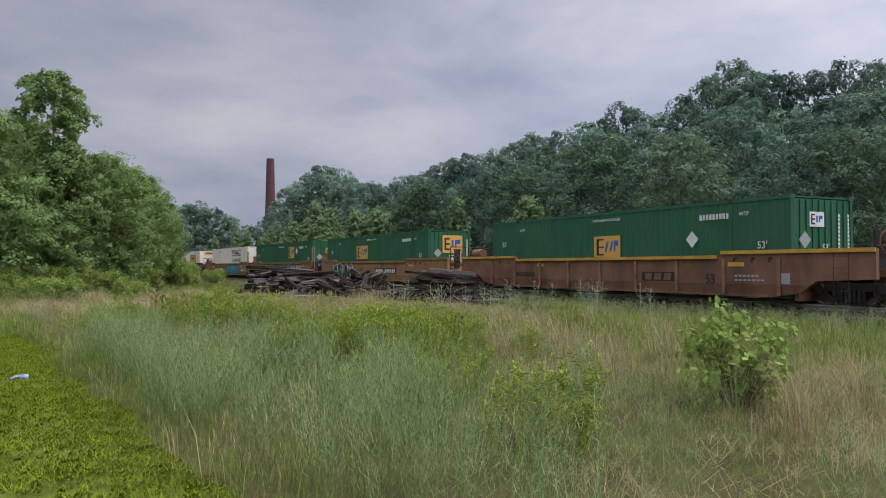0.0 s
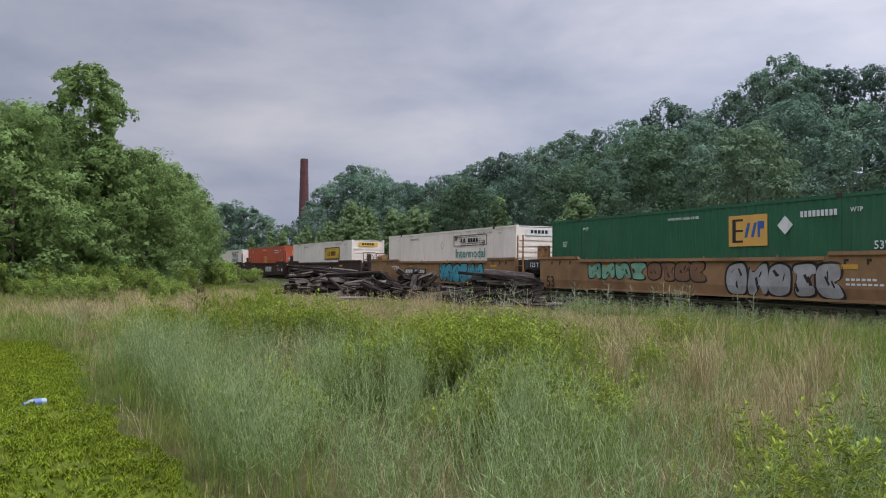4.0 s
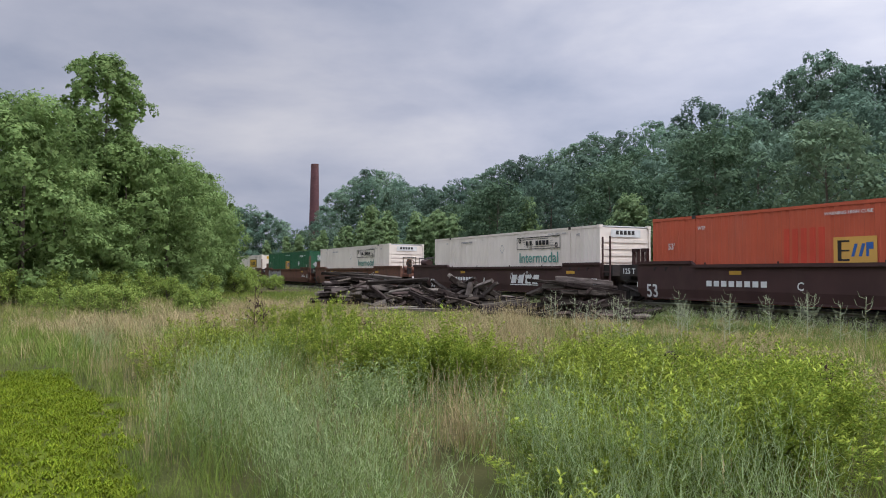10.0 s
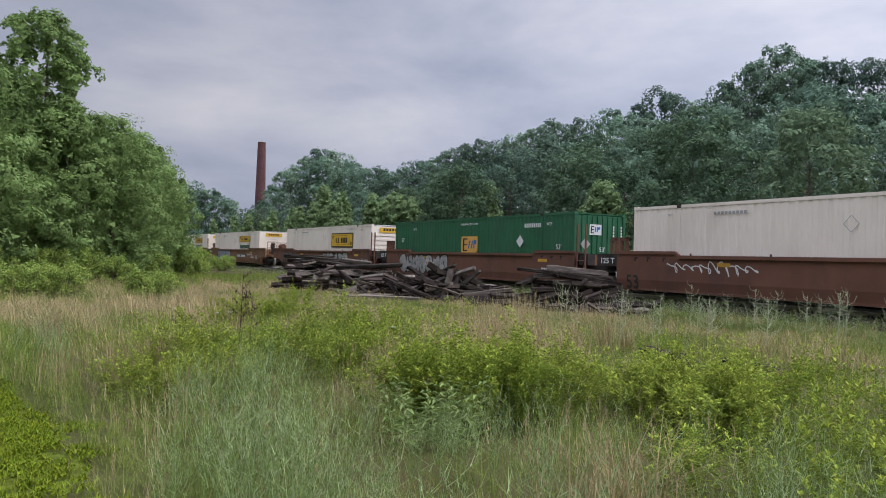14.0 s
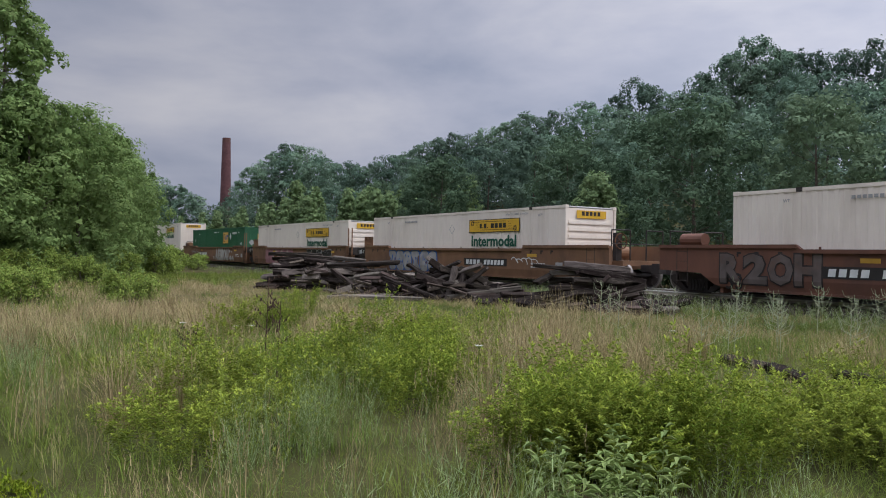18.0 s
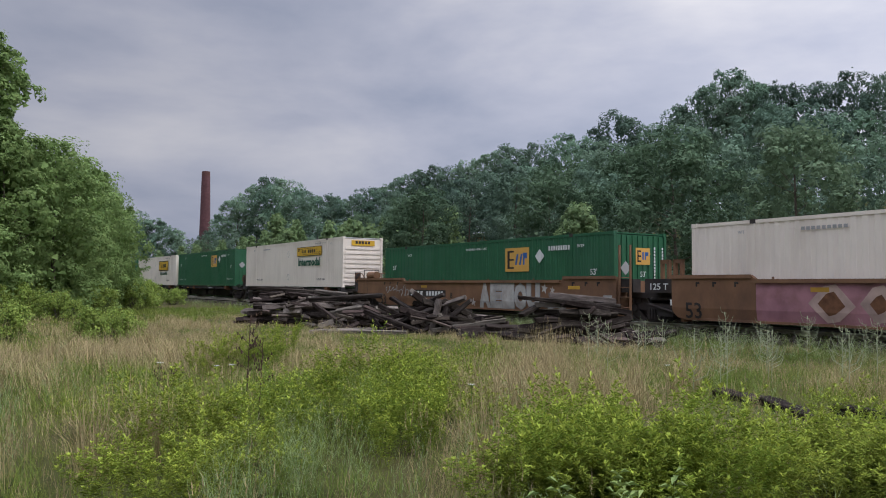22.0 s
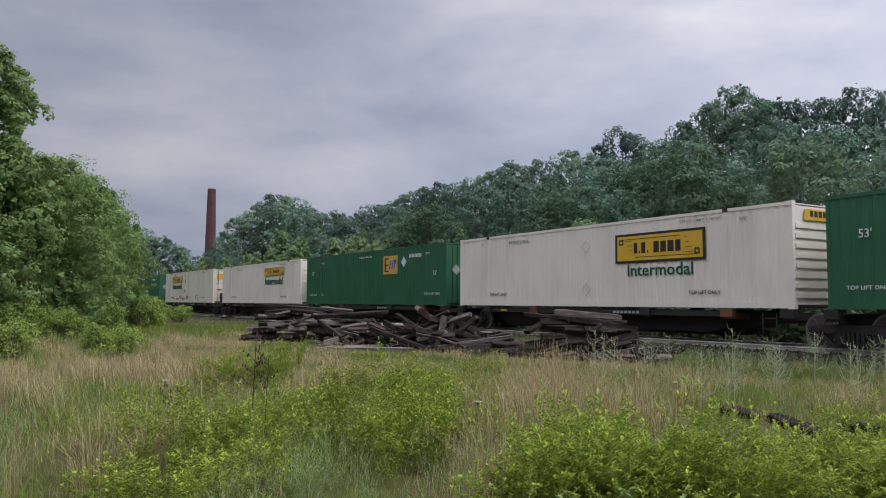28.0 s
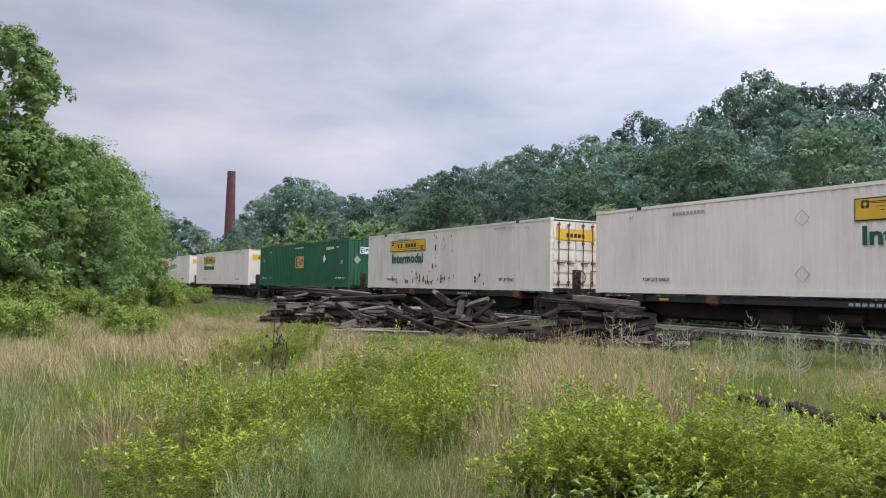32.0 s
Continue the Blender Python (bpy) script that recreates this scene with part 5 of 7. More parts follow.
def well_car(paint, label, front, rear, ribs=False):
    """One well: deep sides, end platforms and a truck at its rear; front, rear: whether a free end with a coupler."""
    P = CAR_PAINT[paint]
    car = tagged(new("well_car"), label, "freight car", group="cars of the train")
    xr, xf = -1.72 - (1.0 if rear else 0), 17.85 + (1.0 if front else 0)
    for y0, y1 in (SIDE_Y, (BOX_W - SIDE_Y[1], BOX_W - SIDE_Y[0])):
        ahead = [(15.6, 0.57), (16.6, 0.72), (17.1, 1.05), (xf - 0.1, 1.12), (xf - 0.1, 1.88)] if front else [(15.95, 0.57), (16.28, 0.63), (16.46, 0.80), (16.48, 1.88)]
        back = [(xr + 0.1, 1.88), (xr + 0.1, 1.12), (-0.95, 1.05), (-0.45, 0.72), (0.55, 0.57)] if rear else [(-0.58, 1.88), (-0.56, 0.80), (-0.38, 0.63), (-0.05, 0.57)]
        fx, rx = ahead[-1][0], back[0][0]
        n_ = -1 if y0 < 0 else 1
        me = Solid().prism(ahead + [(13.95, 1.90), (13.75, 1.76), (2.4, 1.76), (2.2, 1.90)] + back, y0, y1).mesh("side_sill", P)
        tuck(me, -n_)
        part("side_sill", me, P, car)
        ya, yb = (y0 - 0.05, y0 - 0.002) if n_ < 0 else (y1 + 0.002, y1 + 0.05)
        chord = M_sillyellow if ribs else P
        part("top_chord", Solid().box(2.4, 13.75, ya - (0.03 if n_ < 0 else 0), yb + (0.03 if n_ > 0 else 0), 1.67, 1.775).box(13.9, fx, ya, yb, 1.80, 1.905).box(rx, 2.25, ya, yb, 1.80, 1.905), chord, car)
        part("bottom_chord", Solid().box(0.6, 15.55, ya - n_ * 0.06, yb - n_ * 0.06, 0.575, 0.64), P, car)
        if ribs:
            for k in range(9):
                x = 0.3 + k * 1.95
                part("side_post", Solid().box(x, x + 0.11, ya, yb, 0.64, 1.67), mat("post_brown", (0.205, 0.108, 0.062), 0.8, var=0.3, scale=2), car)
        else:
            r = Solid()
            for x in (2.9, 5.9, 9.3, 12.2):
                r.box(x, x + 0.06, ya + 0.03, yb, 1.775, 1.84)
            part("guide_lugs", r, P, car)
    for x in (-0.32, 16.35):
        part("bulkhead", Solid().box(x, x + 0.12, -0.13, BOX_W + 0.13, 0.5, 1.75), P, car)
    part("well_floor", Solid().box(0.0, 16.2, 0.0, 0.5, 0.44, 0.50).box(0.0, 16.2, 2.1, 2.59, 0.44, 0.50).box(0.2, 0.9, 0.5, 2.1, 0.44, 0.5).box(7.6, 8.4, 0.5, 2.1, 0.44, 0.5).box(15.2, 16.0, 0.5, 2.1, 0.44, 0.5), M_dark, car)
    part("end_platform", Solid().box(xr, -0.32, 0.3, 2.3, 1.18, 1.36), P if rear else M_dark, car)
    part("end_platform", Solid().box(16.47, xf, 0.3, 2.3, 1.18, 1.36), P if front else M_dark, car)
    # slots and lugs along the raised ends, and a step of dirt on the lower bend
    for k, x in enumerate((0.35, 0.95, 1.7, 14.35, 15.0, 15.6)):
        part("hand_slot", Solid().box(x, x + 0.05, -0.262, -0.2505, 1.56, 1.70).box(x + 0.05, x + 0.13, -0.262, -0.2505, 1.64, 1.70), M_black, car)
    truck(car, -1.72 if not rear else -1.55)
    if front:
        truck(car, 17.7)
        coupler(car, xf, 1)
        railing(car, xf - 0.25, ((0.0, 0.9), (1.7, 2.55)), 2.45, M_dark)
        part("railing_bar", Solid().rod((xf - 0.25, 0.0, 1.95), (xf - 0.25, 2.55, 1.95), 0.018, 6), M_dark, car)
        part("air_tank", Solid().rod((xf - 1.0, 0.35, 1.66), (xf - 1.0, 1.5, 1.66), 0.22, 14), P, car, "cylindrical air reservoir")
        brake_wheel(car, xf - 0.35, 0.55, 2.05, 1)
    else:
        part("joint", Solid().box(xf - 0.2, xf + 0.35, 0.9, 1.7, 0.95, 1.4), M_dark, car, "articulated joint")
    if rear:
        coupler(car, xr, -1)
        railing(car, xr + 0.25, ((0.05, 0.95), (1.6, 2.5)), 2.35, M_dark)
        part("air_tank", Solid().rod((xr + 0.75, 0.12, 2.06), (xr + 1.6, 0.12, 2.06), 0.20, 14).box(xr + 0.9, xr + 1.0, 0.02, 0.22, 1.36, 1.9).box(xr + 1.35, xr + 1.45, 0.02, 0.22, 1.36, 1.9), P, car, "cylindrical air reservoir on brackets")
        part("valve_box", Solid().box(xr + 0.3, xr + 0.7, 0.0, 0.4, 1.36, 1.78).rod((xr + 0.5, 0.2, 1.78), (xr + 0.5, 0.2, 1.98), 0.06, 8), M_dark, car, "brake valve box")
    else:
        for x in (-1.30, -0.78):
            f = Solid()
            for a_, b_, c_, d_ in ((0, 0.09, 0, 0.62), (0.26, 0.35, 0, 0.62), (0, 0.35, 0.50, 0.62)):
                f.box(x + a_, x + b_, 0.05, 0.17, 1.78 + c_, 1.78 + d_)
            part("guide_frame", f, P, car, "square steel guide frame above the joint")
        part("joint_cover", Solid().box(-1.72, -0.58, -0.20, 0.30, 1.36, 1.80), M_dark, car, "dark plate beside the joint")
        lettered("125 T", 0.28, M_print, -1.48, 1.46, car, y=-0.207, width=0.72)
        part("reflector", flat_panel(-0.72, -0.60, 0.98, 1.16, -0.16, -0.15), M_print, car)
        part("brake_pipe", Solid().rod((-1.7, -0.05, 1.0), (-0.4, -0.05, 0.7), 0.04, 8).rod((-1.75, 0.1, 1.15), (-0.4, 0.1, 1.2), 0.05, 8).box(-1.35, -0.75, 0.0, 0.3, 0.62, 1.0), M_dark, car, "brake pipes and lever box")
    if not front:
        posts = Solid()
        for x in (16.54, 17.02):
            posts.box(x, x + 0.05, -0.20, -0.14, 0.72, 2.92)
        for z in (0.86, 1.2, 1.52, 1.84):
            posts.rod((16.56, -0.17, z), (17.05, -0.17, z), 0.016, 6)
        part("end_ladder", posts, P, car, "tall end ladder with steel rungs")
        part("end_bracket", Solid().box(16.48, 17.1, -0.1, 0.25, 1.36, 1.80), M_dark, car)
    if front:
        ladder(car, 17.6, 0.7, 1.85)
    if rear:
        ladder(car, -1.9, 0.7, 1.85)
    ink = M_print if paint in ("maroon", "brown", "tan", "ochre") else M_greyprint
    number_ink = M_black if paint in ("tan", "oxide", "brown", "ochre") else M_print
    if not ribs:
        lettered("53", 0.66, number_ink if paint != "maroon" else M_print, -0.05, 0.63, car, y=-0.258)
    part("reflector", flat_panel(4.0, 4.5, 1.44, 1.56, -0.262, -0.2505), M_sillyellow, car, "yellow reflective patch")
    part("reflector", flat_panel(14.15, 14.75, 1.44, 1.56, -0.262, -0.2505), M_sillyellow, car, "yellow reflective patch")
    part("consolidated_stencil", flat_panel(15.9, 16.3, 0.95, 1.25, -0.258, -0.2505), ink if paint == "maroon" else M_greyprint, car, "small stencilled service panel")
    bars(14.4, 1.14, 0.9, 0.06, 6, ink, car, y=-0.258)
    bars(14.4, 1.02, 1.1, 0.05, 7, ink, car, y=-0.258)
    return car


def spine_car(label, front, rear):
    """A slender spine with arms that carry the container above it."""
    P = CAR_PAINT["black"]
    car = tagged(new("spine_car"), label, "freight car", group="cars of the train")
    xr, xf = -0.55 - (0.6 if rear else 0), 16.75 + (0.7 if front else 0)
    yc = BOX_W / 2
    part("spine", Solid().prism([(xr, 1.02), (1.6, 0.98), (2.6, 0.60), (13.6, 0.60), (14.6, 0.98), (xf, 1.02), (xf, 1.30), (xr, 1.30)], yc - 0.46, yc + 0.46), P, car)
    for y in (yc - 0.78, yc + 0.72):
        part("side_web", Solid().prism([(2.6, 0.86), (3.4, 0.68), (12.9, 0.68), (13.7, 0.86), (13.7, 1.14), (2.6, 1.14)], y, y + 0.06), P, car)
    for x in (0.10, 2.13, 5.2, 10.9, 14.02, 15.95):
        s = Solid().box(x - 0.16, x + 0.16, 0.02, BOX_W - 0.02, 1.10, 1.28)
        s.box(x - 0.20, x + 0.20, -0.06, 0.18, 1.16, 1.40).box(x - 0.20, x + 0.20, BOX_W - 0.18, BOX_W + 0.06, 1.16, 1.40)
        part("arm", s, M_rustmetal if x in (5.2, 14.02) else P, car)
    for y in (0.04, BOX_W - 0.14):
        part("side_rail", Solid().box(2.4, 13.8, y, y + 0.10, 1.17, 1.34), P, car)
        part("walkway", Solid().box(3.4, 8.6, y - 0.02 if y < 1 else y, y + 0.12, 1.345, 1.375), M_dark, car)
    truck(car, 0.35)
    if front:
        truck(car, 15.9)
        coupler(car, xf, 1)
        part("end_platform", Solid().box(16.3, xf, 0.2, 2.4, 1.20, 1.30), P, car)
        brake_wheel(car, xf - 0.10, 0.45, 1.95, 1)
        railing(car, xf - 0.2, ((1.1, 1.9), (1.9, 2.5)), 2.2, M_rustmetal)
    else:
        part("joint", Solid().box(xf - 0.2, xf + 0.5, 0.95, 1.65, 0.92, 1.25), M_dark, car, "articulated joint")
    if rear:
        coupler(car, xr, -1)
    part("brake_gear", Solid().box(6.5, 7.6, 0.35, 0.85, 0.66, 1.05).rod((8.4, 0.5, 0.85), (9.6, 0.5, 0.85), 0.19, 12), M_dark, car, "brake reservoir and levers below the deck")
    ladder(car, 15.2, 0.75, 1.3, y=-0.02)
    bars(9.4, 1.21, 1.6, 0.08, 9, M_greyprint, car, y=0.034)
    part("reflector", flat_panel(3.0, 3.4, 1.20, 1.28, 0.030, 0.0395), M_sillyellow, car)
    return car


# the train: container kind, sign style, paint of the car, distance along the track at the middle of the clip
Z_WELL, Z_SPINE = 0.535, 1.405
TRAIN = [("green", "low", "oxide", 177.31), ("green", "low", "ochre", 154.43), ("green", "tall", "ochre", 134.94), ("grey", "", "ochre", 115.73), ("framed", "", "maroon", 92.25),
         ("red", "", "maroon", 72.99), ("grey", "", "maroon", 53.60), ("grey", "", "brown", 30.05), ("green", "low", "brown", 10.57), ("framed", "", "brown", -8.97),
         ("yellow", "", "tan", -32.65), ("yellow", "", "tan", -52.18), ("green", "tall", "tan", -71.59), ("yellow", "", "spine", -92.74), ("green", "tall", "spine", -111.40),
         ("framed", "", "spine", -128.49), ("green", "tall", "spine", -145.79), ("yellow", "", "spine", -162.96), ("rusty", "", "spine", -181.71), ("green", "low", "spine", -200.50),
         ("yellow", "", "spine", -219.5), ("yellow", "", "spine", -238.4)]
FRONT_END = {0, 1, 4, 7, 10, 13, 14, 18, 19, 20, 21}
LETTER_X = {4: 6.6, 5: 6.6, 6: 6.6, 12: 6.5}
SPEED, EASE = 10.594, -0.0722
MOVERS = []
CAR_LABEL = {"oxide": "rusty brown well car with ribbed sides and a yellow top edge", "tan": "tan-brown well car with dirty painted sides", "ochre": "ochre-brown well car with dirty painted sides", "maroon": "dark maroon well car with white stencils",
             "brown": "red-brown well car with worn painted sides", "spine": "black spine car with bare frame and rusty arms"}
for i, (kind, style, paint, u) in enumerate(TRAIN):
    box_style.update(emp=style, rear_sign=i in (18, 20, 21), big=i == 1)
    rusty = kind == "rusty"
    box = container("yellow" if rusty else kind, paint != "spine", rusty)
    last = i + 1 in FRONT_END
    if paint == "spine":
        car = spine_car(CAR_LABEL[paint], i in FRONT_END, last)
    else:
        lab = CAR_LABEL[paint]
        if i in (1, 2, 3, 8, 9, 10, 11, 12):
            lab += " and spray-painted graffiti"
        car = well_car(paint, lab, i in FRONT_END, last, ribs=i == 0)
    MOVERS.append((car, u, 0.0))
    MOVERS.append((box, u, Z_SPINE if paint == "spine" else Z_WELL))
    # painted marks of single cars
    if paint in ("tan", "brown", "ochre") and i != 11 and i != 8:
        x0 = {1: 9.3, 3: 3.3, 9: 3.0, 12: 2.9}.get(i, 9.6)
        if i != 2:
            part("number_panel", flat_panel(x0, x0 + 3.2, 1.03, 1.34, -0.257, -0.2505), M_black, car, "black panel with pale number bars")
            bars(x0 + 0.15, 1.08, 1.15, 0.20, 4, M_print, car, y=-0.263, slant=0.15)
            bars(x0 + 1.55, 1.08, 1.5, 0.20, 6, M_print, car, y=-0.263, slant=0.15)
    if paint == "maroon":
        bars(9.45, 0.98, 2.6, 0.40, 4, M_print, car, y=-0.258, slant=0.35)
        part("marking", flat_panel(9.4, 11.9, 0.90, 0.94, -0.258, -0.2505), M_print, car)
        bars(3.0, 1.06, 2.6, 0.18, 8, M_print, car, y=-0.258)
    if i in (4, 5, 6, 12):
        lettered({4: "B", 5: "C", 6: "A", 12: "B"}[i], 0.34, M_print if paint == "maroon" else M_black, LETTER_X[i], 1.0, car, y=-0.258)
    if i == 0:
        part("number_panel", flat_panel(10.4, 12.05, 0.97, 1.26, -0.257, -0.2505), M_black, car, "faded dark panel with a worn mark")
        bars(10.55, 1.0, 1.35, 0.22, 3, CAR_PAINT["tan"], car, y=-0.263, slant=0.2)
        bars(2.24, 1.03, 1.6, 0.18, 8, M_black, car, y=-0.258)
        lettered("53", 0.40, M_black, 13.28, 0.93, car, y=-0.258)
    if i == 1:
        tag_art(car, 1.9, 5.5, 0.58, 1.62, mat("spray_bottle_green", (0.012, 0.06, 0.045), 0.6, var=0.2), M_print, 31)
        scribble(car, 6.0, 7.6, 0.9, 1.5, M_black, 32)
    if i == 2:
        tag_art(car, 10.3, 14.3, 0.52, 1.62, M_silver, M_black, 33)
        tag_art(car, 3.0, 6.5, 1.0, 1.66, M_spraygreen, M_black, 34)
        tag_art(car, 6.6, 9.4, 1.0, 1.66, CAR_PAINT["tan"], M_black, 35)
    if i == 3:
        tag_art(car, 8.3, 13.4, 0.56, 1.64, M_sprayblue, M_black, 36, soft=1)
        scribble(car, 1.2, 2.4, 1.2, 1.6, M_print, 37)
    if i == 4:
        tag_art(car, 0.9, 3.0, 0.65, 1.62, M_greyprint, M_dark, 40)
    if i in (4, 6):
        scribble(car, 9.5, 12.0, 0.75, 1.6, M_print, 38 + i)
    if i == 7:
        scribble(car, 2.0, 5.5, 1.1, 1.66, M_print, 41)
        scribble(car, 13.0, 14.6, 1.0, 1.5, M_print, 42)
    if i == 8:
        tag_art(car, 1.2, 6.6, 0.56, 1.66, M_silver, M_black, 43)
    if i == 9:
        tag_art(car, 8.3, 12.9, 0.55, 1.66, M_silver, M_black, 44, soft=1)
        part("graffiti_outline", Solid().prism([(12.5, 1.0), (12.9, 0.65), (14.5, 0.64), (14.4, 0.94), (13.3, 1.02)], -0.2595, -0.2565), M_black, car)
        part("graffiti_shape", Solid().prism([(12.6, 1.62), (12.3, 1.2), (13.0, 0.70), (14.1, 0.68), (13.9, 0.88), (13.2, 1.0), (12.95, 1.62)], -0.2655, -0.2605), M_silver, car)
        scribble(car, 14.7, 16.1, 1.0, 1.35, M_greyprint, 45)
    if i == 9:
        fat_letters(car, "R2OH", -0.25, 3.0, 0.80, 1.64, M_fadedspray, M_dark, 54)
    if i == 10:
        tag_art(car, 2.3, 7.2, 0.56, 1.66, M_silver, M_blue, 46)
        scribble(car, 13.2, 14.8, 1.1, 1.5, M_print, 47)
    if i == 11:
        part("faded_pink", flat_panel(2.4, 7.9, 0.62, 1.66, -0.256, -0.2505), M_spraypink, car, "faded pink spray paint")
        M_beige = mat("spray_beige", (0.36, 0.26, 0.22), 0.7, var=0.3, scale=2.0)
        for x, half, z0, z1, m_ in ((4.55, 0.62, 0.66, 1.64, M_beige), (4.55, 0.36, 0.84, 1.46, M_rustmetal), (5.75, 0.48, 0.70, 1.62, M_beige), (5.75, 0.24, 0.92, 1.40, M_rustmetal), (6.9, 0.42, 0.70, 1.60, M_beige)):
            front = 0.0055 if m_ is M_rustmetal else 0.0
            mid = (z0 + z1) / 2
            part("graffiti_shape", Solid().prism([(x - half, mid), (x - half * 0.2, z0), (x + half * 0.3, z0 + 0.05), (x + half, mid - 0.06), (x + half * 0.2, z1), (x - half * 0.35, z1 - 0.06)], -0.2605 - front, -0.2565 - front), m_, car)
        tag_art(car, 10.5, 14.3, 0.95, 1.66, M_black, M_silver, 49)
        bars(8.3, 1.0, 1.9, 0.42, 3, M_rustmetal, car, y=-0.258)
    if i == 12:
        fat_letters(car, "AEIOU", 8.7, 12.6, 0.66, 1.62, M_chalk, M_greyprint, 50)
        fat_letters(car, "44", 12.75, 14.0, 0.66, 1.06, M_chalk, M_greyprint, 51)
        for x, z, r in ((8.25, 0.86, 0.20), (12.85, 1.46, 0.20), (13.3, 1.40, 0.15)):
            spray_star(car, x, z, r, M_chalk)
        scribble(car, 0.5, 1.9, 1.15, 1.62, M_greyprint, 52)
        scribble(car, 2.0, 2.9, 0.8, 1.6, M_greyprint, 53)


    if paint != "spine" and i > 0:
        for ob in car.children:
            if ob.name.split(".")[0] in ("graffiti_outline", "graffiti_shape", "graffiti_line", "graffiti_scribble", "graffiti_star", "faded_pink", "lettering"):
                if min((ob.matrix_basis @ v.co).z for v in ob.data.vertices) < BEND_Z:
                    ob.data = ob.data.copy()
                    ob.data.transform(ob.matrix_basis)
                    ob.matrix_basis = Matrix()
                    tuck(ob.data, 1)

# ---- pile of old ties ----
tie_mesh = []
for k in range(8):
    q = random.Random(100 + k)
    s = Solid()
    L = 2.59
    xs = [-L / 2, -L / 2 + 0.03, -L * 0.36, -L * 0.2, 0.0, L * 0.22, L * 0.38, L / 2 - 0.03, L / 2]
    rings = []
    sag = q.uniform(-0.02, 0.02)
    for x in xs:
        tip = abs(abs(x) - L / 2) < 0.001
        e = 0.014 if tip else 0.0
        w, h = 0.113 - e + q.uniform(-0.014, 0.010), 0.088 - e + q.uniform(-0.014, 0.010)
        c = 0.022
        rings.append([(x + q.uniform(-0.05, 0.05) * (1 if tip else 0.3), yy + q.uniform(-0.008, 0.008), zz + sag * (1 - (2 * x / L) ** 2) + q.uniform(-0.008, 0.008)) for yy, zz in
                      ((-w + c, -h), (w - c, -h), (w, -h + c), (w, h - c), (w - c, h), (-w + c, h), (-w, h - c), (-w, -h + c))])
    quads = [(8 * r + i, 8 * r + (i + 1) % 8, 8 * r + 8 + (i + 1) % 8, 8 * r + 8 + i) for r in range(len(rings) - 1) for i in range(8)]
    k8 = 8 * (len(rings) - 1)
    s.add([p for r in rings for p in r], quads + [tuple(range(8))[::-1], tuple(range(k8, k8 + 8))])
    tie_mesh.append((s.mesh("railroad_tie", M_tie), s.mesh("railroad_tie", M_tie_pale)))

qt = random.Random(42)


def tie(x, y, z, yaw=0.0, tilt=0.0, lean=0.0, pale=None, length=1.0):
    pale = qt.random() < 0.24 if pale is None else pale
    ob = new("railroad_tie", tie_mesh[qt.randrange(8)][1 if pale else 0])
    ob.matrix_world = pose(x, y, float(hill(x, y)) + z, lean, tilt, yaw) @ Matrix.Diagonal((length, qt.uniform(0.62, 1.0), qt.uniform(0.6, 0.95), 1))
    tagged(ob, "bleached grey split wooden railroad tie in the heap" if pale else "dark weathered wooden railroad tie in the heap", "railroad tie", group="heap of old ties")
    return ob


def stack(x, y, yaw, layers, across, loose=1.0, pale=None):
    """Ties laid up in layers, askew, many of them broken short."""
    for k in range(layers):
        n_ = across - (1 if k > layers - 3 and across > 2 else 0)
        for j in range(n_):
            off = (j - (n_ - 1) / 2) * 0.27 + qt.uniform(-0.03, 0.03)
            c, s_ = math.cos(radians(yaw)), math.sin(radians(yaw))
            slide = qt.uniform(-0.45, 0.45) * loose
            turn = yaw + qt.gauss(0, 9.5) * loose
            if k > 0 and qt.random() < 0.12:
                continue
            tie(x - s_ * off + c * slide, y + c * off + s_ * slide, 0.095 + k * 0.186, turn, qt.uniform(-1.6, 1.6) * loose, qt.uniform(-5, 5) * loose,
                pale if pale is None or qt.random() < 0.7 else not pale, qt.uniform(0.55, 1.0))


def jumble(cx, cy, wide, deep, high, count, tilt, pale, lo=0.3, hi=0.75, yaw=6.0, turn=26.0):
    """Broken ties thrown on a heap: longest at the bottom, steeper on top."""
    for k in range(count):
        a, b = qt.uniform(-1, 1), qt.uniform(-1, 1)
        top = high * (1 - 0.55 * abs(a) ** 2.2) * (1 - 0.5 * abs(b) ** 2)
        z = 0.07 + (top - 0.07) * (k + qt.random()) / count
        tie(cx + a * wide, cy + b * deep, z, qt.gauss(yaw, turn), qt.gauss(0, tilt), qt.uniform(0, 90), qt.random() < pale, qt.uniform(lo, hi))


# the stack before the right-hand cars
stack(2.15, 21.2, 4, 6, 4, 0.8, False)
tie(1.55, 20.9, 1.16, 12, 4, 6, False, 0.8)
tie(2.3, 21.3, 1.20, 0, 5, -8, True, 0.7)
tie(1.0, 20.9, 0.95, 58, -14, 0, False, 0.6)
jumble(2.1, 20.9, 1.3, 0.5, 1.12, 18, 7, 0.12, 0.3, 0.8, 4, 14)
jumble(3.5, 20.4, 1.1, 0.5, 0.3, 14, 6, 0.4, 0.2, 0.5)
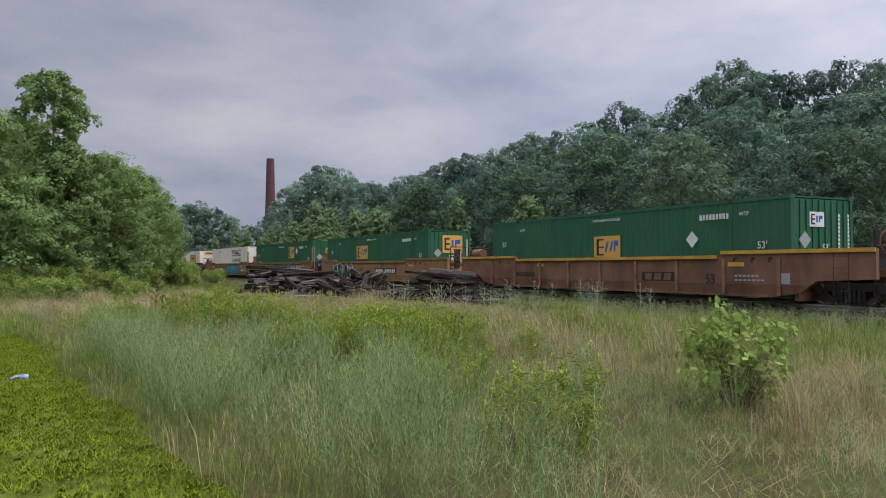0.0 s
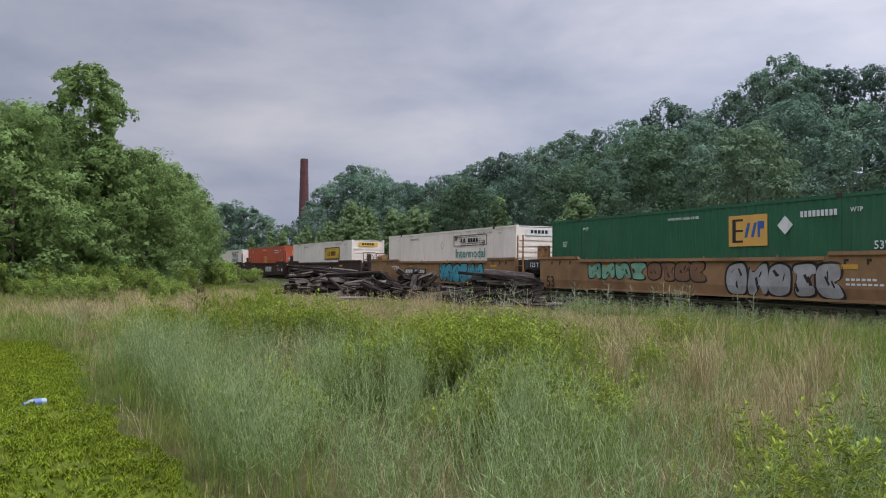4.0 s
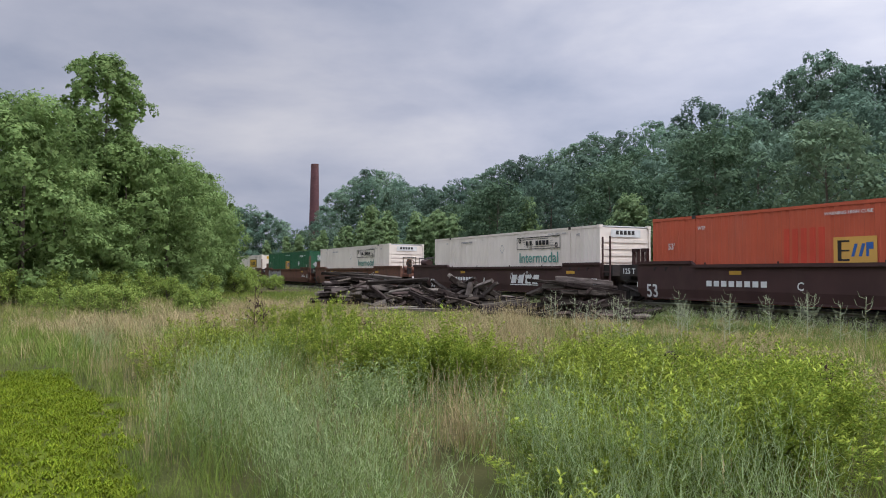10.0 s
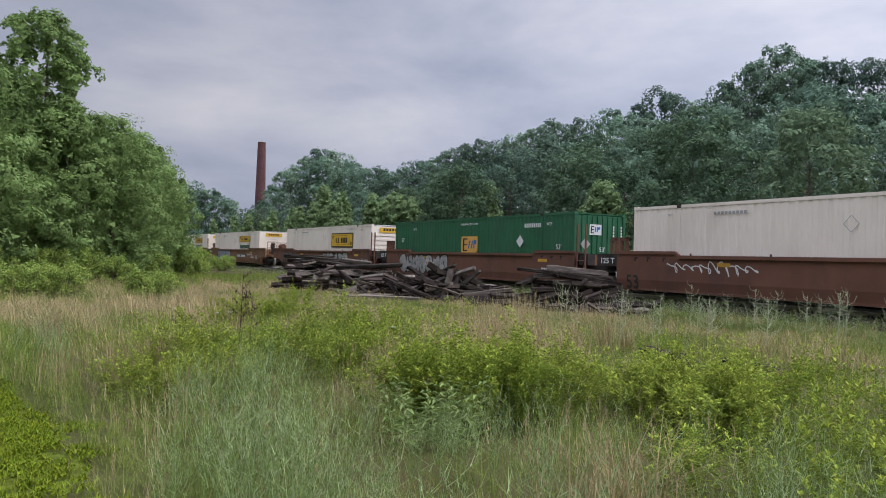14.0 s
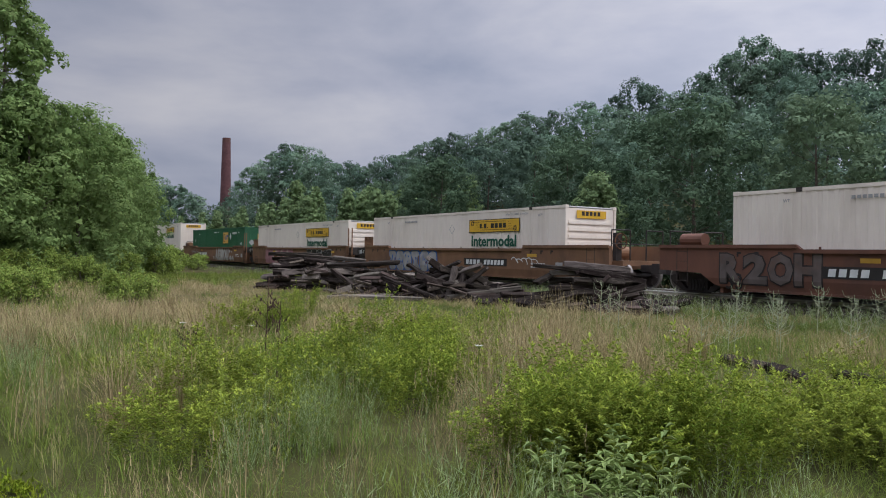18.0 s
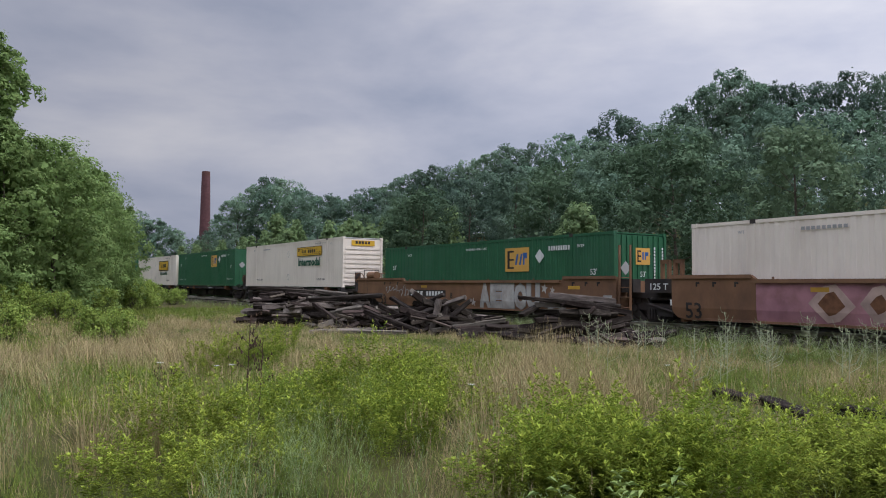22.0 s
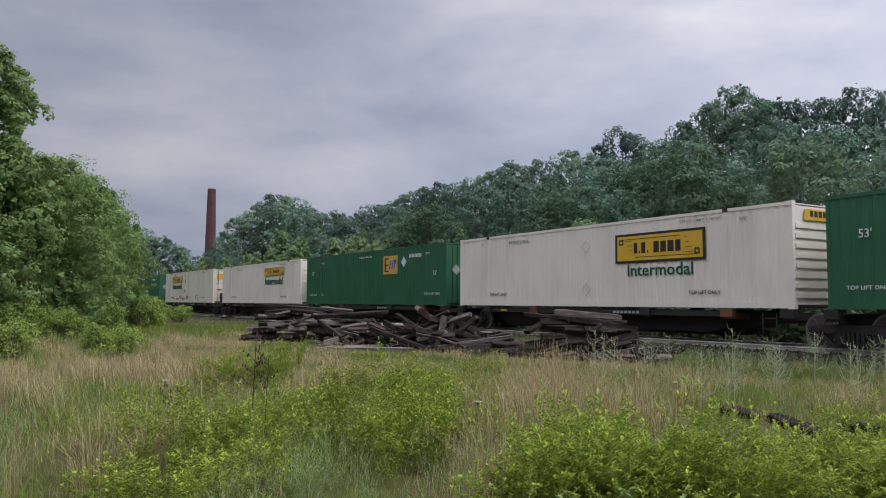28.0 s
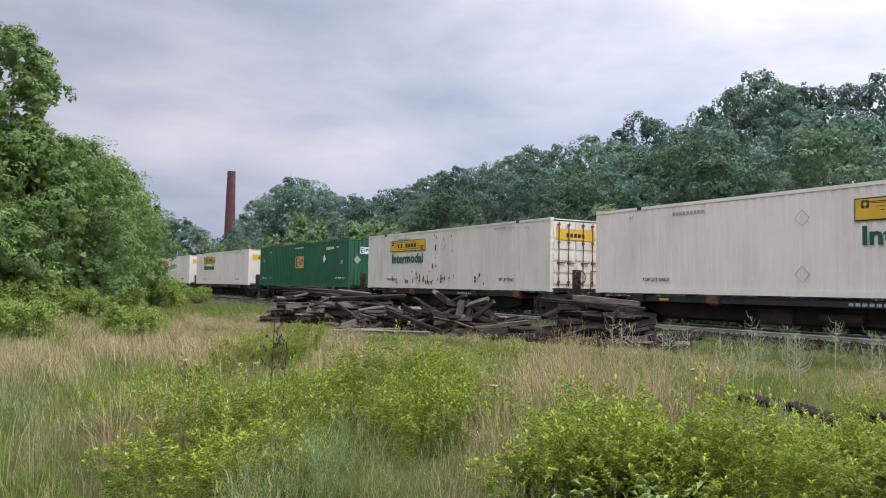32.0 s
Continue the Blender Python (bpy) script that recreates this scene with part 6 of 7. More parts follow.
# the long stack towards the thicket
stack(-8.2, 29.3, 12, 8, 3, 1.1)
stack(-6.2, 27.4, 8, 6, 2, 1.3)
jumble(-8.0, 28.7, 1.4, 0.6, 1.48, 46, 5, 0.30, 0.25, 0.6, 9, 13)
jumble(-6.0, 27.0, 1.4, 0.6, 1.34, 44, 5, 0.34, 0.25, 0.6, 6, 13)
jumble(-4.3, 25.6, 1.2, 0.5, 0.95, 26, 11, 0.30, 0.25, 0.6, 4, 24)
tie(-8.3, 29.0, 1.34, 4, 3, 10, False)
tie(-5.3, 26.3, 1.10, -6, -4, 12, False)
tie(-5.6, 25.4, 0.45, -38, 24, 0, False, 0.8)
# the tumbled heap between the stacks
jumble(-1.9, 24.3, 1.8, 0.7, 1.1, 46, 20, 0.2, 0.3, 0.8, 0, 36)
jumble(-1.6, 23.9, 1.4, 0.4, 0.6, 14, 26, 0.2, 0.3, 0.7, 0, 40)
tie(-1.95, 23.6, 0.52, 70, -62, 0, True, 0.5)
tie(-1.7, 23.6, 0.45, 64, -58, 0, False, 0.5)
tie(-3.3, 23.7, 0.42, -28, 15, 0, False, 0.85)
tie(-2.7, 24.1, 0.72, -36, 24, 0, False, 0.8)
tie(-0.9, 23.5, 0.32, 12, -8, 0, True, 0.9)
tie(-0.5, 23.4, 0.16, 8, -4, 0, False)
tie(-1.2, 24.0, 0.62, -30, 22, 0, False, 0.8)
jumble(0.6, 22.6, 1.0, 0.6, 0.38, 14, 7, 0.3, 0.3, 0.8, 6, 16)
splinters = Solid()
for cx, cy, w, h in ((-8.0, 28.3, 1.6, 1.2), (-6.1, 26.6, 1.6, 1.1), (-3.9, 24.9, 1.6, 0.75), (-1.6, 23.6, 1.8, 0.75), (2.2, 20.5, 1.4, 0.7), (3.0, 20.0, 1.0, 0.2)):
    for k in range(30):
        a, b = qt.uniform(-1, 1), qt.uniform(-1, 1)
        x, y = cx + a * w, cy + b * 0.5
        z = float(hill(x, y)) + 0.05 + h * qt.random() * (1 - 0.6 * abs(a) ** 2)
        m = pose(x, y, z, qt.uniform(0, 90), qt.gauss(0, 14), qt.gauss(6, 34)) @ Matrix.Diagonal((qt.uniform(0.10, 0.36), qt.uniform(0.3, 0.6), qt.uniform(0.25, 0.5), 1))
        me = tie_mesh[qt.randrange(8)][0]
        splinters.add([m @ v.co for v in me.vertices], [tuple(p.vertices) for p in me.polygons])
tagged(new("wood_debris", splinters.mesh("wood_debris", M_splinter)), "split and broken pieces of old ties on the heap", "wood debris", kind="stuff")
stack(-5.0, 23.6, 2, 1, 3, 1.5, False)
stack(-3.9, 23.2, 0, 1, 2, 1.2, True)
for x, y, yaw, l in ((3.55, 9.4, -78, 0.55), (3.35, 10.6, -60, 0.42), (4.4, 9.2, -44, 0.42)):
    tie(x, y, 0.05, yaw, 2, 8, False, l)

# ---- meadow plants: small pieces from which the stands are made ----
def blade(rng, length, width, bend, segs=2):
    """One curved blade of grass from the origin: corners and triangles."""
    a = rng.uniform(0, math.tau)
    d, sd = np.array([math.cos(a), math.sin(a), 0]), np.array([-math.sin(a), math.cos(a), 0])
    v = []
    for k in range(segs):
        t = k / segs
        c = d * bend * length * t * t + np.array([0, 0, length * (t - 0.25 * bend * t * t)])
        v += [c - sd * width * 0.5 * (1 - 0.5 * t), c + sd * width * 0.5 * (1 - 0.5 * t)]
    v.append(d * bend * length + np.array([0, 0, length * (1 - 0.25 * bend)]))
    f = []
    for k in range(segs - 1):
        f += [(2 * k, 2 * k + 1, 2 * k + 3), (2 * k, 2 * k + 3, 2 * k + 2)]
    f.append((2 * segs - 2, 2 * segs - 1, 2 * segs))
    return np.array(v), np.array(f)


def merge(pieces):
    vs, fs, k = [], [], 0
    for v, f in pieces:
        vs.append(v), fs.append(f + k)
        k += len(v)
    return np.concatenate(vs), np.concatenate(fs)


def tuft(seed, count, length, width, bend, spread, segs=2):
    rng = np.random.default_rng(seed)
    out = []
    for _ in range(count):
        v, f = blade(rng, length * rng.uniform(0.5, 1.1), width * rng.uniform(0.7, 1.3), bend * rng.uniform(0.2, 1.3), segs)
        r, a = spread * math.sqrt(rng.uniform(0, 1)), rng.uniform(0, math.tau)
        out.append((v + [r * math.cos(a), r * math.sin(a), 0], f))
    return merge(out)


def spikelets(seed, count, length, spread):
    """Dry grass with feathery heads."""
    rng = np.random.default_rng(seed)
    out = []
    for _ in range(count):
        l = length * rng.uniform(0.6, 1.1)
        bend = 0.6 * rng.uniform(0.1, 1.5)
        v, f = blade(rng, l, 0.005, bend)
        r, a = spread * math.sqrt(rng.uniform(0, 1)), rng.uniform(0, math.tau)
        root = np.array([r * math.cos(a), r * math.sin(a), 0])
        out.append((v + root, f))
        tip = v[-1] + root
        for k in range(5):
            b, g = blade(rng, 0.07, 0.006, 0.35, 1)
            out.append((b + tip - [0, 0, 0.035 * k], g))
    return merge(out)


def stick(a, b, w):
    """A thin three-sided twig."""
    a, b = np.asarray(a, float), np.asarray(b, float)
    d = b - a
    u = unit(np.cross(d, [0.3, 0.9, 0.2]))
    t = unit(np.cross(d, u))
    v = np.array([a + u * w, a - u * w * 0.5 + t * w * 0.87, a - u * w * 0.5 - t * w * 0.87, b])
    return v, np.array([(0, 1, 3), (1, 2, 3), (2, 0, 3)])


def feather(seed, height, stems, branches, leaves_=34):
    """A wispy weed: pale stems from one foot with upcurved antler-like arms, fine narrow leaves below; slots: 0 leaf, 1 stem."""
    rng = np.random.default_rng(seed)
    out, slot = [], []

    def put(piece, k):
        out.append(piece)
        slot.extend([k] * len(piece[1]))

    for _ in range(stems):
        lean = rng.normal(size=2) * 0.13
        off = rng.normal(size=2) * 0.06
        h = height * rng.uniform(0.62, 1.08)

        def at(t):
            return np.array([off[0] + lean[0] * h * t * t, off[1] + lean[1] * h * t * t, h * t])

        put(stick(at(0), at(0.6), 0.0020), 0)
        v, f = stick(at(0.5), at(1.0), 0.0015)
        put((v, f[:2]), 1)
        ends = []
        for k in range(branches):
            t = 0.30 + 0.66 * (k + rng.uniform(0, 1)) / branches
            a = k * 2.4 + rng.uniform(-0.5, 0.5)
            l = 0.15 * rng.uniform(0.6, 1.25) * (1.35 - 0.75 * t) * height
            p, d = at(t), np.array([math.cos(a), math.sin(a), 0.0])
            m = p + d * l * 0.62 + [0, 0, l * 0.42]
            e = m + d * l * 0.30 + [0, 0, l * 0.78]
            for x, y, w in ((p, m, 0.0016), (m, e, 0.0017)):
                v, f = stick(x, y, w)
                put((v, f[:2]), 1)
            ends += [(p, m), (m, e)]
        for k in range(leaves_):
            if k % 3:
                p = at(rng.uniform(0.05, 0.80) ** 0.8)
            else:
                x, y = ends[rng.integers(len(ends))]
                p = x + (y - x) * rng.uniform(0, 1)
            a = rng.uniform(0, math.tau)
            l = rng.uniform(0.025, 0.06) * (1.25 - 0.7 * p[2] / h)
            d = unit(np.array([math.cos(a), math.sin(a), rng.uniform(0.8, 2.4)]))
            s_ = unit(np.cross(d, rng.normal(size=3))) * rng.uniform(0.0012, 0.0022)
            put((np.array([p - s_, p + s_, p + d * l]), np.array([(0, 1, 2)])), 0)
    v, f = merge(out)
    return v, f, np.array(slot)


def rod_of_leaves(seed, height, count, length, width, arms=4, plume=6):
    """A goldenrod stem: narrow ascending leaves, leafy side shoots near the top, and a pale tuft of young leaves on each tip; slots: 0 leaf, 1 tuft."""
    rng = np.random.default_rng(seed)
    out, slot = [], []

    def shoot(foot, tip, n_, size, start):
        out.append(stick(foot, tip, 0.0035))
        slot.extend([0, 0, 0])
        for k in range(n_ + plume):
            young = k >= n_
            t = rng.uniform(0.92, 1.02) if young else start + (0.98 - start) * (k + rng.uniform(0, 1)) / n_
            a = k * 2.4 + rng.uniform(-0.4, 0.4)
            l = size * (rng.uniform(0.6, 0.95) if young else rng.uniform(0.75, 1.25) * (1.15 - 0.35 * t))
            p = foot + (tip - foot) * t
            d = unit(np.array([math.cos(a), math.sin(a), rng.uniform(0.5, 1.6) if young else rng.uniform(0.0, 0.8)]))
            sd = np.array([-math.sin(a), math.cos(a), 0]) * width * rng.uniform(0.7, 1.2)
            m = p + d * l * 0.5 + [0, 0, 0.006]
            e = p + d * l - [0, 0, 0 if young else l * 0.14]
            out.append((np.array([p, m + sd, e, m - sd]), np.array([(0, 1, 2), (0, 2, 3)])))
            slot.extend([int(young)] * 2)

    lean = rng.normal(size=2) * 0.10
    top = np.array([lean[0] * height, lean[1] * height, height])
    shoot(np.zeros(3), top, count, length, 0.12)
    for k in range(arms):
        t = rng.uniform(0.38, 0.85)
        a = k * 2.4 + rng.uniform(-0.6, 0.6)
        l = height * rng.uniform(0.16, 0.32) * (1.25 - 0.6 * t)
        shoot(top * t, top * t + [l * 0.75 * math.cos(a), l * 0.75 * math.sin(a), l * 0.85], max(5, count // 3), length * 0.85, 0.2)
    v, f = merge(out)
    return v, f, np.array(slot)


def leafy(seed, height, count, length, width, up=0.4):
    """An upright stem with lance-shaped leaves all round."""
    rng = np.random.default_rng(seed)
    lean = rng.normal(size=2) * 0.07
    out = [stick((0, 0, 0), (lean[0] * height, lean[1] * height, height), 0.005)]
    for k in range(count):
        t = 0.15 + 0.85 * (k + rng.uniform(0, 1)) / count
        a = k * 2.4 + rng.uniform(-0.4, 0.4)
        l = length * rng.uniform(0.7, 1.2) * (1.15 - 0.55 * t)
        p = np.array([lean[0] * height * t, lean[1] * height * t, height * t])
        d = np.array([math.cos(a), math.sin(a), up * rng.uniform(-0.2, 1.6)])
        d /= np.linalg.norm(d)
        sd = np.array([-math.sin(a), math.cos(a), 0]) * width * rng.uniform(0.7, 1.2)
        m = p + d * l * 0.5 + [0, 0, 0.012]
        e = p + d * l - [0, 0, l * 0.18]
        out.append((np.array([p, m + sd, e, m - sd]), np.array([(0, 1, 2), (0, 2, 3)])))
    return merge(out)


def scatter(name, kinds, xs, ys, size, material, label, category, zlift=0.0):
    """Many plants as one stand: turned, sized copies of a few pieces, as one mesh."""
    rng = np.random.default_rng(len(xs) + len(name))
    vs, fs, ms, k = [], [], [], 0
    pick = rng.integers(0, len(kinds), len(xs))
    zs = hill(xs, ys) + zlift
    for i, (v, f, *slot) in enumerate(kinds):
        m = pick == i
        n_ = int(m.sum())
        if not n_:
            continue
        a = rng.uniform(0, math.tau, n_)
        c, s_ = np.cos(a), np.sin(a)
        sc = size[m]
        x = (v[None, :, 0] * c[:, None] - v[None, :, 1] * s_[:, None]) * sc[:, None] + xs[m][:, None]
        y = (v[None, :, 0] * s_[:, None] + v[None, :, 1] * c[:, None]) * sc[:, None] + ys[m][:, None]
        z = v[None, :, 2] * sc[:, None] + zs[m][:, None]
        vs.append(np.stack([x, y, z], -1).reshape(-1, 3))
        fs.append((f[None] + (np.arange(n_) * len(v))[:, None, None]).reshape(-1, 3) + k)
        ms.append(np.tile(slot[0] if slot else np.zeros(len(f), int), n_))
        k += n_ * len(v)
    ob = new(name, np_mesh(name, np.concatenate(vs), np.concatenate(fs), material, np.concatenate(ms)))
    return tagged(ob, label, category, kind="stuff")


WAY = np.array([(6.77, -8.53), (4.9, -5.9), (3.4, -4.25), (1.7, -2.3), (0, 0)])


def from_way(x, y):
    """Metres from the line that is walked."""
    best = np.full(np.shape(x), 1e9)
    for (ax, ay), (bx, by) in zip(WAY[:-1], WAY[1:]):
        dx, dy = bx - ax, by - ay
        t = np.clip(((x - ax) * dx + (y - ay) * dy) / (dx * dx + dy * dy), 0, 1)
        best = np.minimum(best, np.hypot(x - ax - t * dx, y - ay - t * dy))
    return best


def spots(n_, lo, hi, rng, ymax=60.0):
    """Random places between lo and hi metres from the walked line, ahead of it."""
    near_ = hi <= 16
    x, y = rng.uniform(-14 if near_ else -45, 20 if near_ else 34, n_ * 8), rng.uniform(-9, 16 if near_ else ymax, n_ * 8)
    d = from_way(x, y)
    ok = (d > lo) & (d < hi) & (behind(x, y) < -1.9) & (y > -0.9 * x - 8) & (x > -1.25 * (y + 12) + 2)
    x, y = x[ok], y[ok]
    return x[:n_], y[:n_]


def drifts(blobs, x, y, ragged=0.45):
    """How far a place lies inside a set of uneven oval drifts: 0 outside, 1 in the middle of one."""
    x, y = np.asarray(x, float), np.asarray(y, float)
    n_ = ragged * wave(x + 2, y - 5, 2.3) + 0.6 * ragged * wave(x * 1.3, y, 5.1)
    best = np.zeros(np.shape(x))
    for cx, cy, rx, ry in blobs:
        d = np.hypot((x - cx) / rx, (y - cy) / ry) + n_
        best = np.maximum(best, 1 - smooth(0.70, 1.25, d))
    return best


WISP_AT = [(6.0, -3.8, 1.3, 1.9), (6.5, -2.0, 0.7, 0.9), (4.1, -1.9, 1.5, 1.6), (2.3, 0.5, 1.5, 1.3), (0.5, 1.2, 1.7, 0.95), (-5.2, 8.0, 1.0, 1.5), (9.4, 19.0, 1.5, 5.5), (12.2, 7.6, 1.4, 4.0),
           (7.6, -2.9, 0.3, 0.7), (8.2, -4.8, 0.45, 0.6), (8.3, -1.0, 0.55, 0.45), (7.6, -0.6, 0.35, 0.6), (9.2, -0.9, 0.5, 0.5), (3.8, 11.5, 1.5, 3.0), (1.4, 12.6, 1.0, 1.6), (6.5, 16.0, 1.8, 2.5), (3.1, 1.6, 0.5, 0.8), (2.0, 3.0, 0.9, 0.6), (0.1, 3.4, 0.9, 0.5), (-1.2, 5.0, 0.6, 0.8)]
STRAW_AT = [(7.1, 3.6, 1.5, 3.6), (7.2, -3.6, 0.35, 0.6), (8.9, -1.4, 0.6, 1.6), (-9.3, 13.6, 1.8, 3.0), (0.5, 10.2, 0.7, 1.8), (1.9, 2.2, 0.35, 0.8), (-0.2, 9.2, 0.5, 1.6),
            (-7.3, 15.5, 1.9, 4.5), (1.6, 9.3, 0.6, 1.6), (-3.3, 14.5, 1.1, 2.4), (-0.2, 5.9, 0.3, 0.8), (10.0, 0.5, 1.1, 2.6), (-10.5, 26.0, 2.2, 5.0), (5.5, 10.5, 1.0, 2.0), (-4.6, 11.8, 0.6, 1.4), (0.9, 14.6, 0.5, 1.4)]
GOLD_IN = [(4.1, 4.4, 1.1, 2.0), (6.45, -2.0, 0.42, 1.1), (-1.3, 12.6, 0.5, 1.0), (-4.6, 13.6, 0.6, 0.9), (-1.9, 8.2, 0.7, 1.5), (-0.4, 7.4, 0.45, 1.1), (2.7, 5.6, 0.6, 0.8), (2.5, 2.7, 0.4, 0.7), (3.8, 2.1, 0.5, 0.9),
           (-2.15, 5.6, 0.7, 1.0), (0.95, 5.1, 0.6, 0.7), (-0.4, 12.4, 0.3, 1.3), (0.9, 7.8, 0.4, 0.8), (-3.9, 7.6, 0.6, 0.9)]


def dryness(x, y):
    """Where the dry straw-coloured grass stands: drifts, and the hem of the cart track."""
    hem = np.exp(-((moss_side(x, y) - 1.25) / 0.32) ** 2) * (np.asarray(y) < 6)
    thin = 0.02 + 0.06 * smooth(3.5, 6.5, y) * (1 - smooth(-0.3, 0.5, wave(x, y + 2, 2.1))) + 0.06 * smooth(0.0, 0.6, wave(x + 3, y, 1.3))
    return np.clip(thin + (0.62 + 0.22 * smooth(4, 8, y)) * (1 - 0.5 * smooth(4.2, 6.0, np.asarray(x))) * drifts(STRAW_AT, x, y, 0.6) + 0.08 * hem, 0, 1) * (1 - 0.75 * drifts(WISP_AT[:5], x, y)) * (1 - 0.8 * drifts(GOLD_IN, x, y))


def wispy(x, y):
    """Where the grey-green wispy weeds stand."""
    bunch = 0.10 + 0.90 * smooth(-0.22, 0.22, wave(np.asarray(x) + 7, y, 4.2))
    thick = drifts(WISP_AT, x, y) * (1 - 0.5 * smooth(2.5, 4.5, np.asarray(y))) * bunch * (0.40 + 0.75 * mounds(x, y))
    return np.clip(thick * (1 - 0.85 * drifts(GOLD_IN, x, y)) * (1 - 0.7 * drifts(STRAW_AT, x, y)) + 0.015, 0, 1) * (moss_side(x, y) > 1.2)


def golden(x, y):
    return 0.7 * drifts(GOLD_IN, x, y, 0.7) * (moss_side(x, y) > 1.2)


def mounds(x, y, cell=0.85):
    """Plants grow in mounds: 1 on the crown of one, falling to 0 between them."""
    x, y = np.asarray(x, float), np.asarray(y, float)
    best = np.full(x.shape, 9.0)
    for di in (-1, 0, 1):
        for dj in (-1, 0, 1):
            i, j = np.floor(x / cell) + di, np.floor(y / cell) + dj
            u, v = np.sin(i * 12.99 + j * 78.23) * 437.6, np.sin(i * 39.35 + j * 11.14) * 913.2
            best = np.minimum(best, np.hypot(x / cell - i - (u - np.floor(u)), y / cell - j - (v - np.floor(v))))
    return np.clip(1.15 - 1.35 * best, 0, 1)


def short(x, y):
    """Near the heap of ties the growth is low."""
    return smooth(13.5, 18.0, y + 0.35 * x) * (1 - 0.8 * smooth(7, 12, np.abs(x + 1)))


rg = np.random.default_rng(5)
straw_near = [spikelets(200 + k, 13, 0.62, 0.12) for k in range(5)]
straw_far = [tuft(210 + k, 16, 0.58, 0.008, 0.95, 0.20) for k in range(4)]
green_near = [tuft(220 + k, 12, 0.42, 0.0046, 1.25, 0.14) for k in range(5)]
green_mid = [tuft(225 + k, 12, 0.42, 0.010, 0.9, 0.20, 1) for k in range(4)]
green_far = [tuft(230 + k, 11, 0.40, 0.020, 0.6, 0.24, 1) for k in range(4)]
wisp = [feather(240 + k, 0.88, 5, 9, 62) for k in range(6)]
wisp_far = [feather(246 + k, 0.95, 4, 7, 22) for k in range(4)]
gold_bits = [rod_of_leaves(260 + k, 0.66, 22, 0.060, 0.0065, 3) for k in range(5)]


def grow(name, kinds, n_, lo, hi, chance, smin, smax, material, label, category, ymax=60.0):
    x, y = spots(n_, lo, hi, rg, ymax)
    keep = rg.uniform(0, 1, len(x)) < chance(x, y)
    x, y = x[keep], y[keep]
    sz = rg.uniform(smin, smax, len(x)) * (1 - 0.62 * short(x, y)) * (0.78 + 0.42 * smooth(-0.45, 0.5, wave(x + 7, y, 4.2)))
    sz = np.where((x > 7.0) & (y < -0.8), sz * 0.62, sz)
    sz = np.where(np.hypot((x - 0.5) / 0.55, (y - 3.6) / 0.8) < 1, sz * 0.5, sz)
    sz = np.where(np.hypot((x - 3.3) / 0.9, (y - 9.0) / 1.7) < 1, sz * 0.55, sz)
    on_path = (np.abs(moss_side(x, y)) < 0.95) & (-0.678 * (x + 0.4) + 0.735 * (y + 0.17) < 6.5)
    sz = np.where(on_path, sz * rg.uniform(0.12, 0.4, len(x)), sz)
    if name == "wispy_weeds":
        sz = np.minimum(sz * (0.62 + 0.55 * mounds(x, y)), np.where(y > 2.2, 0.78, 1.02))
    scatter(name, kinds, x, y, sz, material, label, category)


grow("dry_grass", straw_near, 8500, 0.9, 9, lambda x, y: dryness(x, y) * (np.abs(moss_side(x, y)) > 0.85), 0.5, 1.0, M_straw, "dry straw-coloured grass with feathery heads", "grass")
grow("dry_grass", straw_far, 26000, 9, 40, lambda x, y: dryness(x, y), 0.5, 0.95, M_straw, "dry straw-coloured grass farther out in the meadow", "grass", 33)
grow("meadow_grass", green_near, 10500, 0.9, 9, lambda x, y: (1.0 - 0.75 * dryness(x, y)) * (1 - 0.60 * (1 - smooth(2.2, 3.2, y)) * drifts(WISP_AT, x, y)), 0.4, 1.0, M_grass, "green meadow grass with fine blades", "grass")
grow("meadow_grass", green_mid, 13000, 9, 16, lambda x, y: 1.0 - 0.65 * dryness(x, y), 0.4, 0.95, M_grass, "green meadow grass among the weeds", "grass")
grow("meadow_grass", green_far, 12000, 16, 50, lambda x, y: 1.0 - 0.65 * dryness(x, y), 0.4, 0.95, M_grass, "green meadow grass farther out", "grass")
grow("wispy_weeds", wisp, 9000, 1.1, 9, wispy, 0.62, 1.25, (M_feather, M_wispstem), "grey-green wispy weeds with pale upcurved branches", "weeds")
grow("wispy_weeds", wisp_far, 3600, 9, 28, lambda x, y: 0.9 * wispy(x, y), 0.55, 0.95, (M_feather, M_wispstem), "grey-green wispy weeds farther out", "weeds")
grow("goldenrod", gold_bits, 22000, 1.1, 16, lambda x, y: 0.4 * golden(x, y), 0.4, 0.9, (M_gold, M_goldtip), "yellow-green leafy goldenrod among the grass", "weeds", 22)
# moss, clover and short turf on the cart track
clover = [leafy(252 + k, 0.022, 8, 0.030, 0.009, 0.12) for k in range(3)] + [tuft(255 + k, 12, 0.05, 0.008, 0.9, 0.07, 1) for k in range(3)]
mx, my = rg.uniform(-8, 7, 120000), rg.uniform(-8, 8, 120000)
near_moss = np.abs(moss_side(mx, my) + 0.3 * wave(mx, my, 5.0))
ok = (near_moss < 1.05) & (from_way(mx, my) < 8) & (-0.678 * (mx + 0.4) + 0.735 * (my + 0.17) < 7.5) & (wave(mx + 1, my, 3.7) + 0.6 * wave(mx, my, 9.0) > rg.uniform(-1.3, 0.45, len(mx)))
scatter("moss", clover, mx[ok], my[ok], rg.uniform(0.5, 1.5, int(ok.sum())), M_moss, "bright green moss and clover on the cart track", "moss", 0.03)
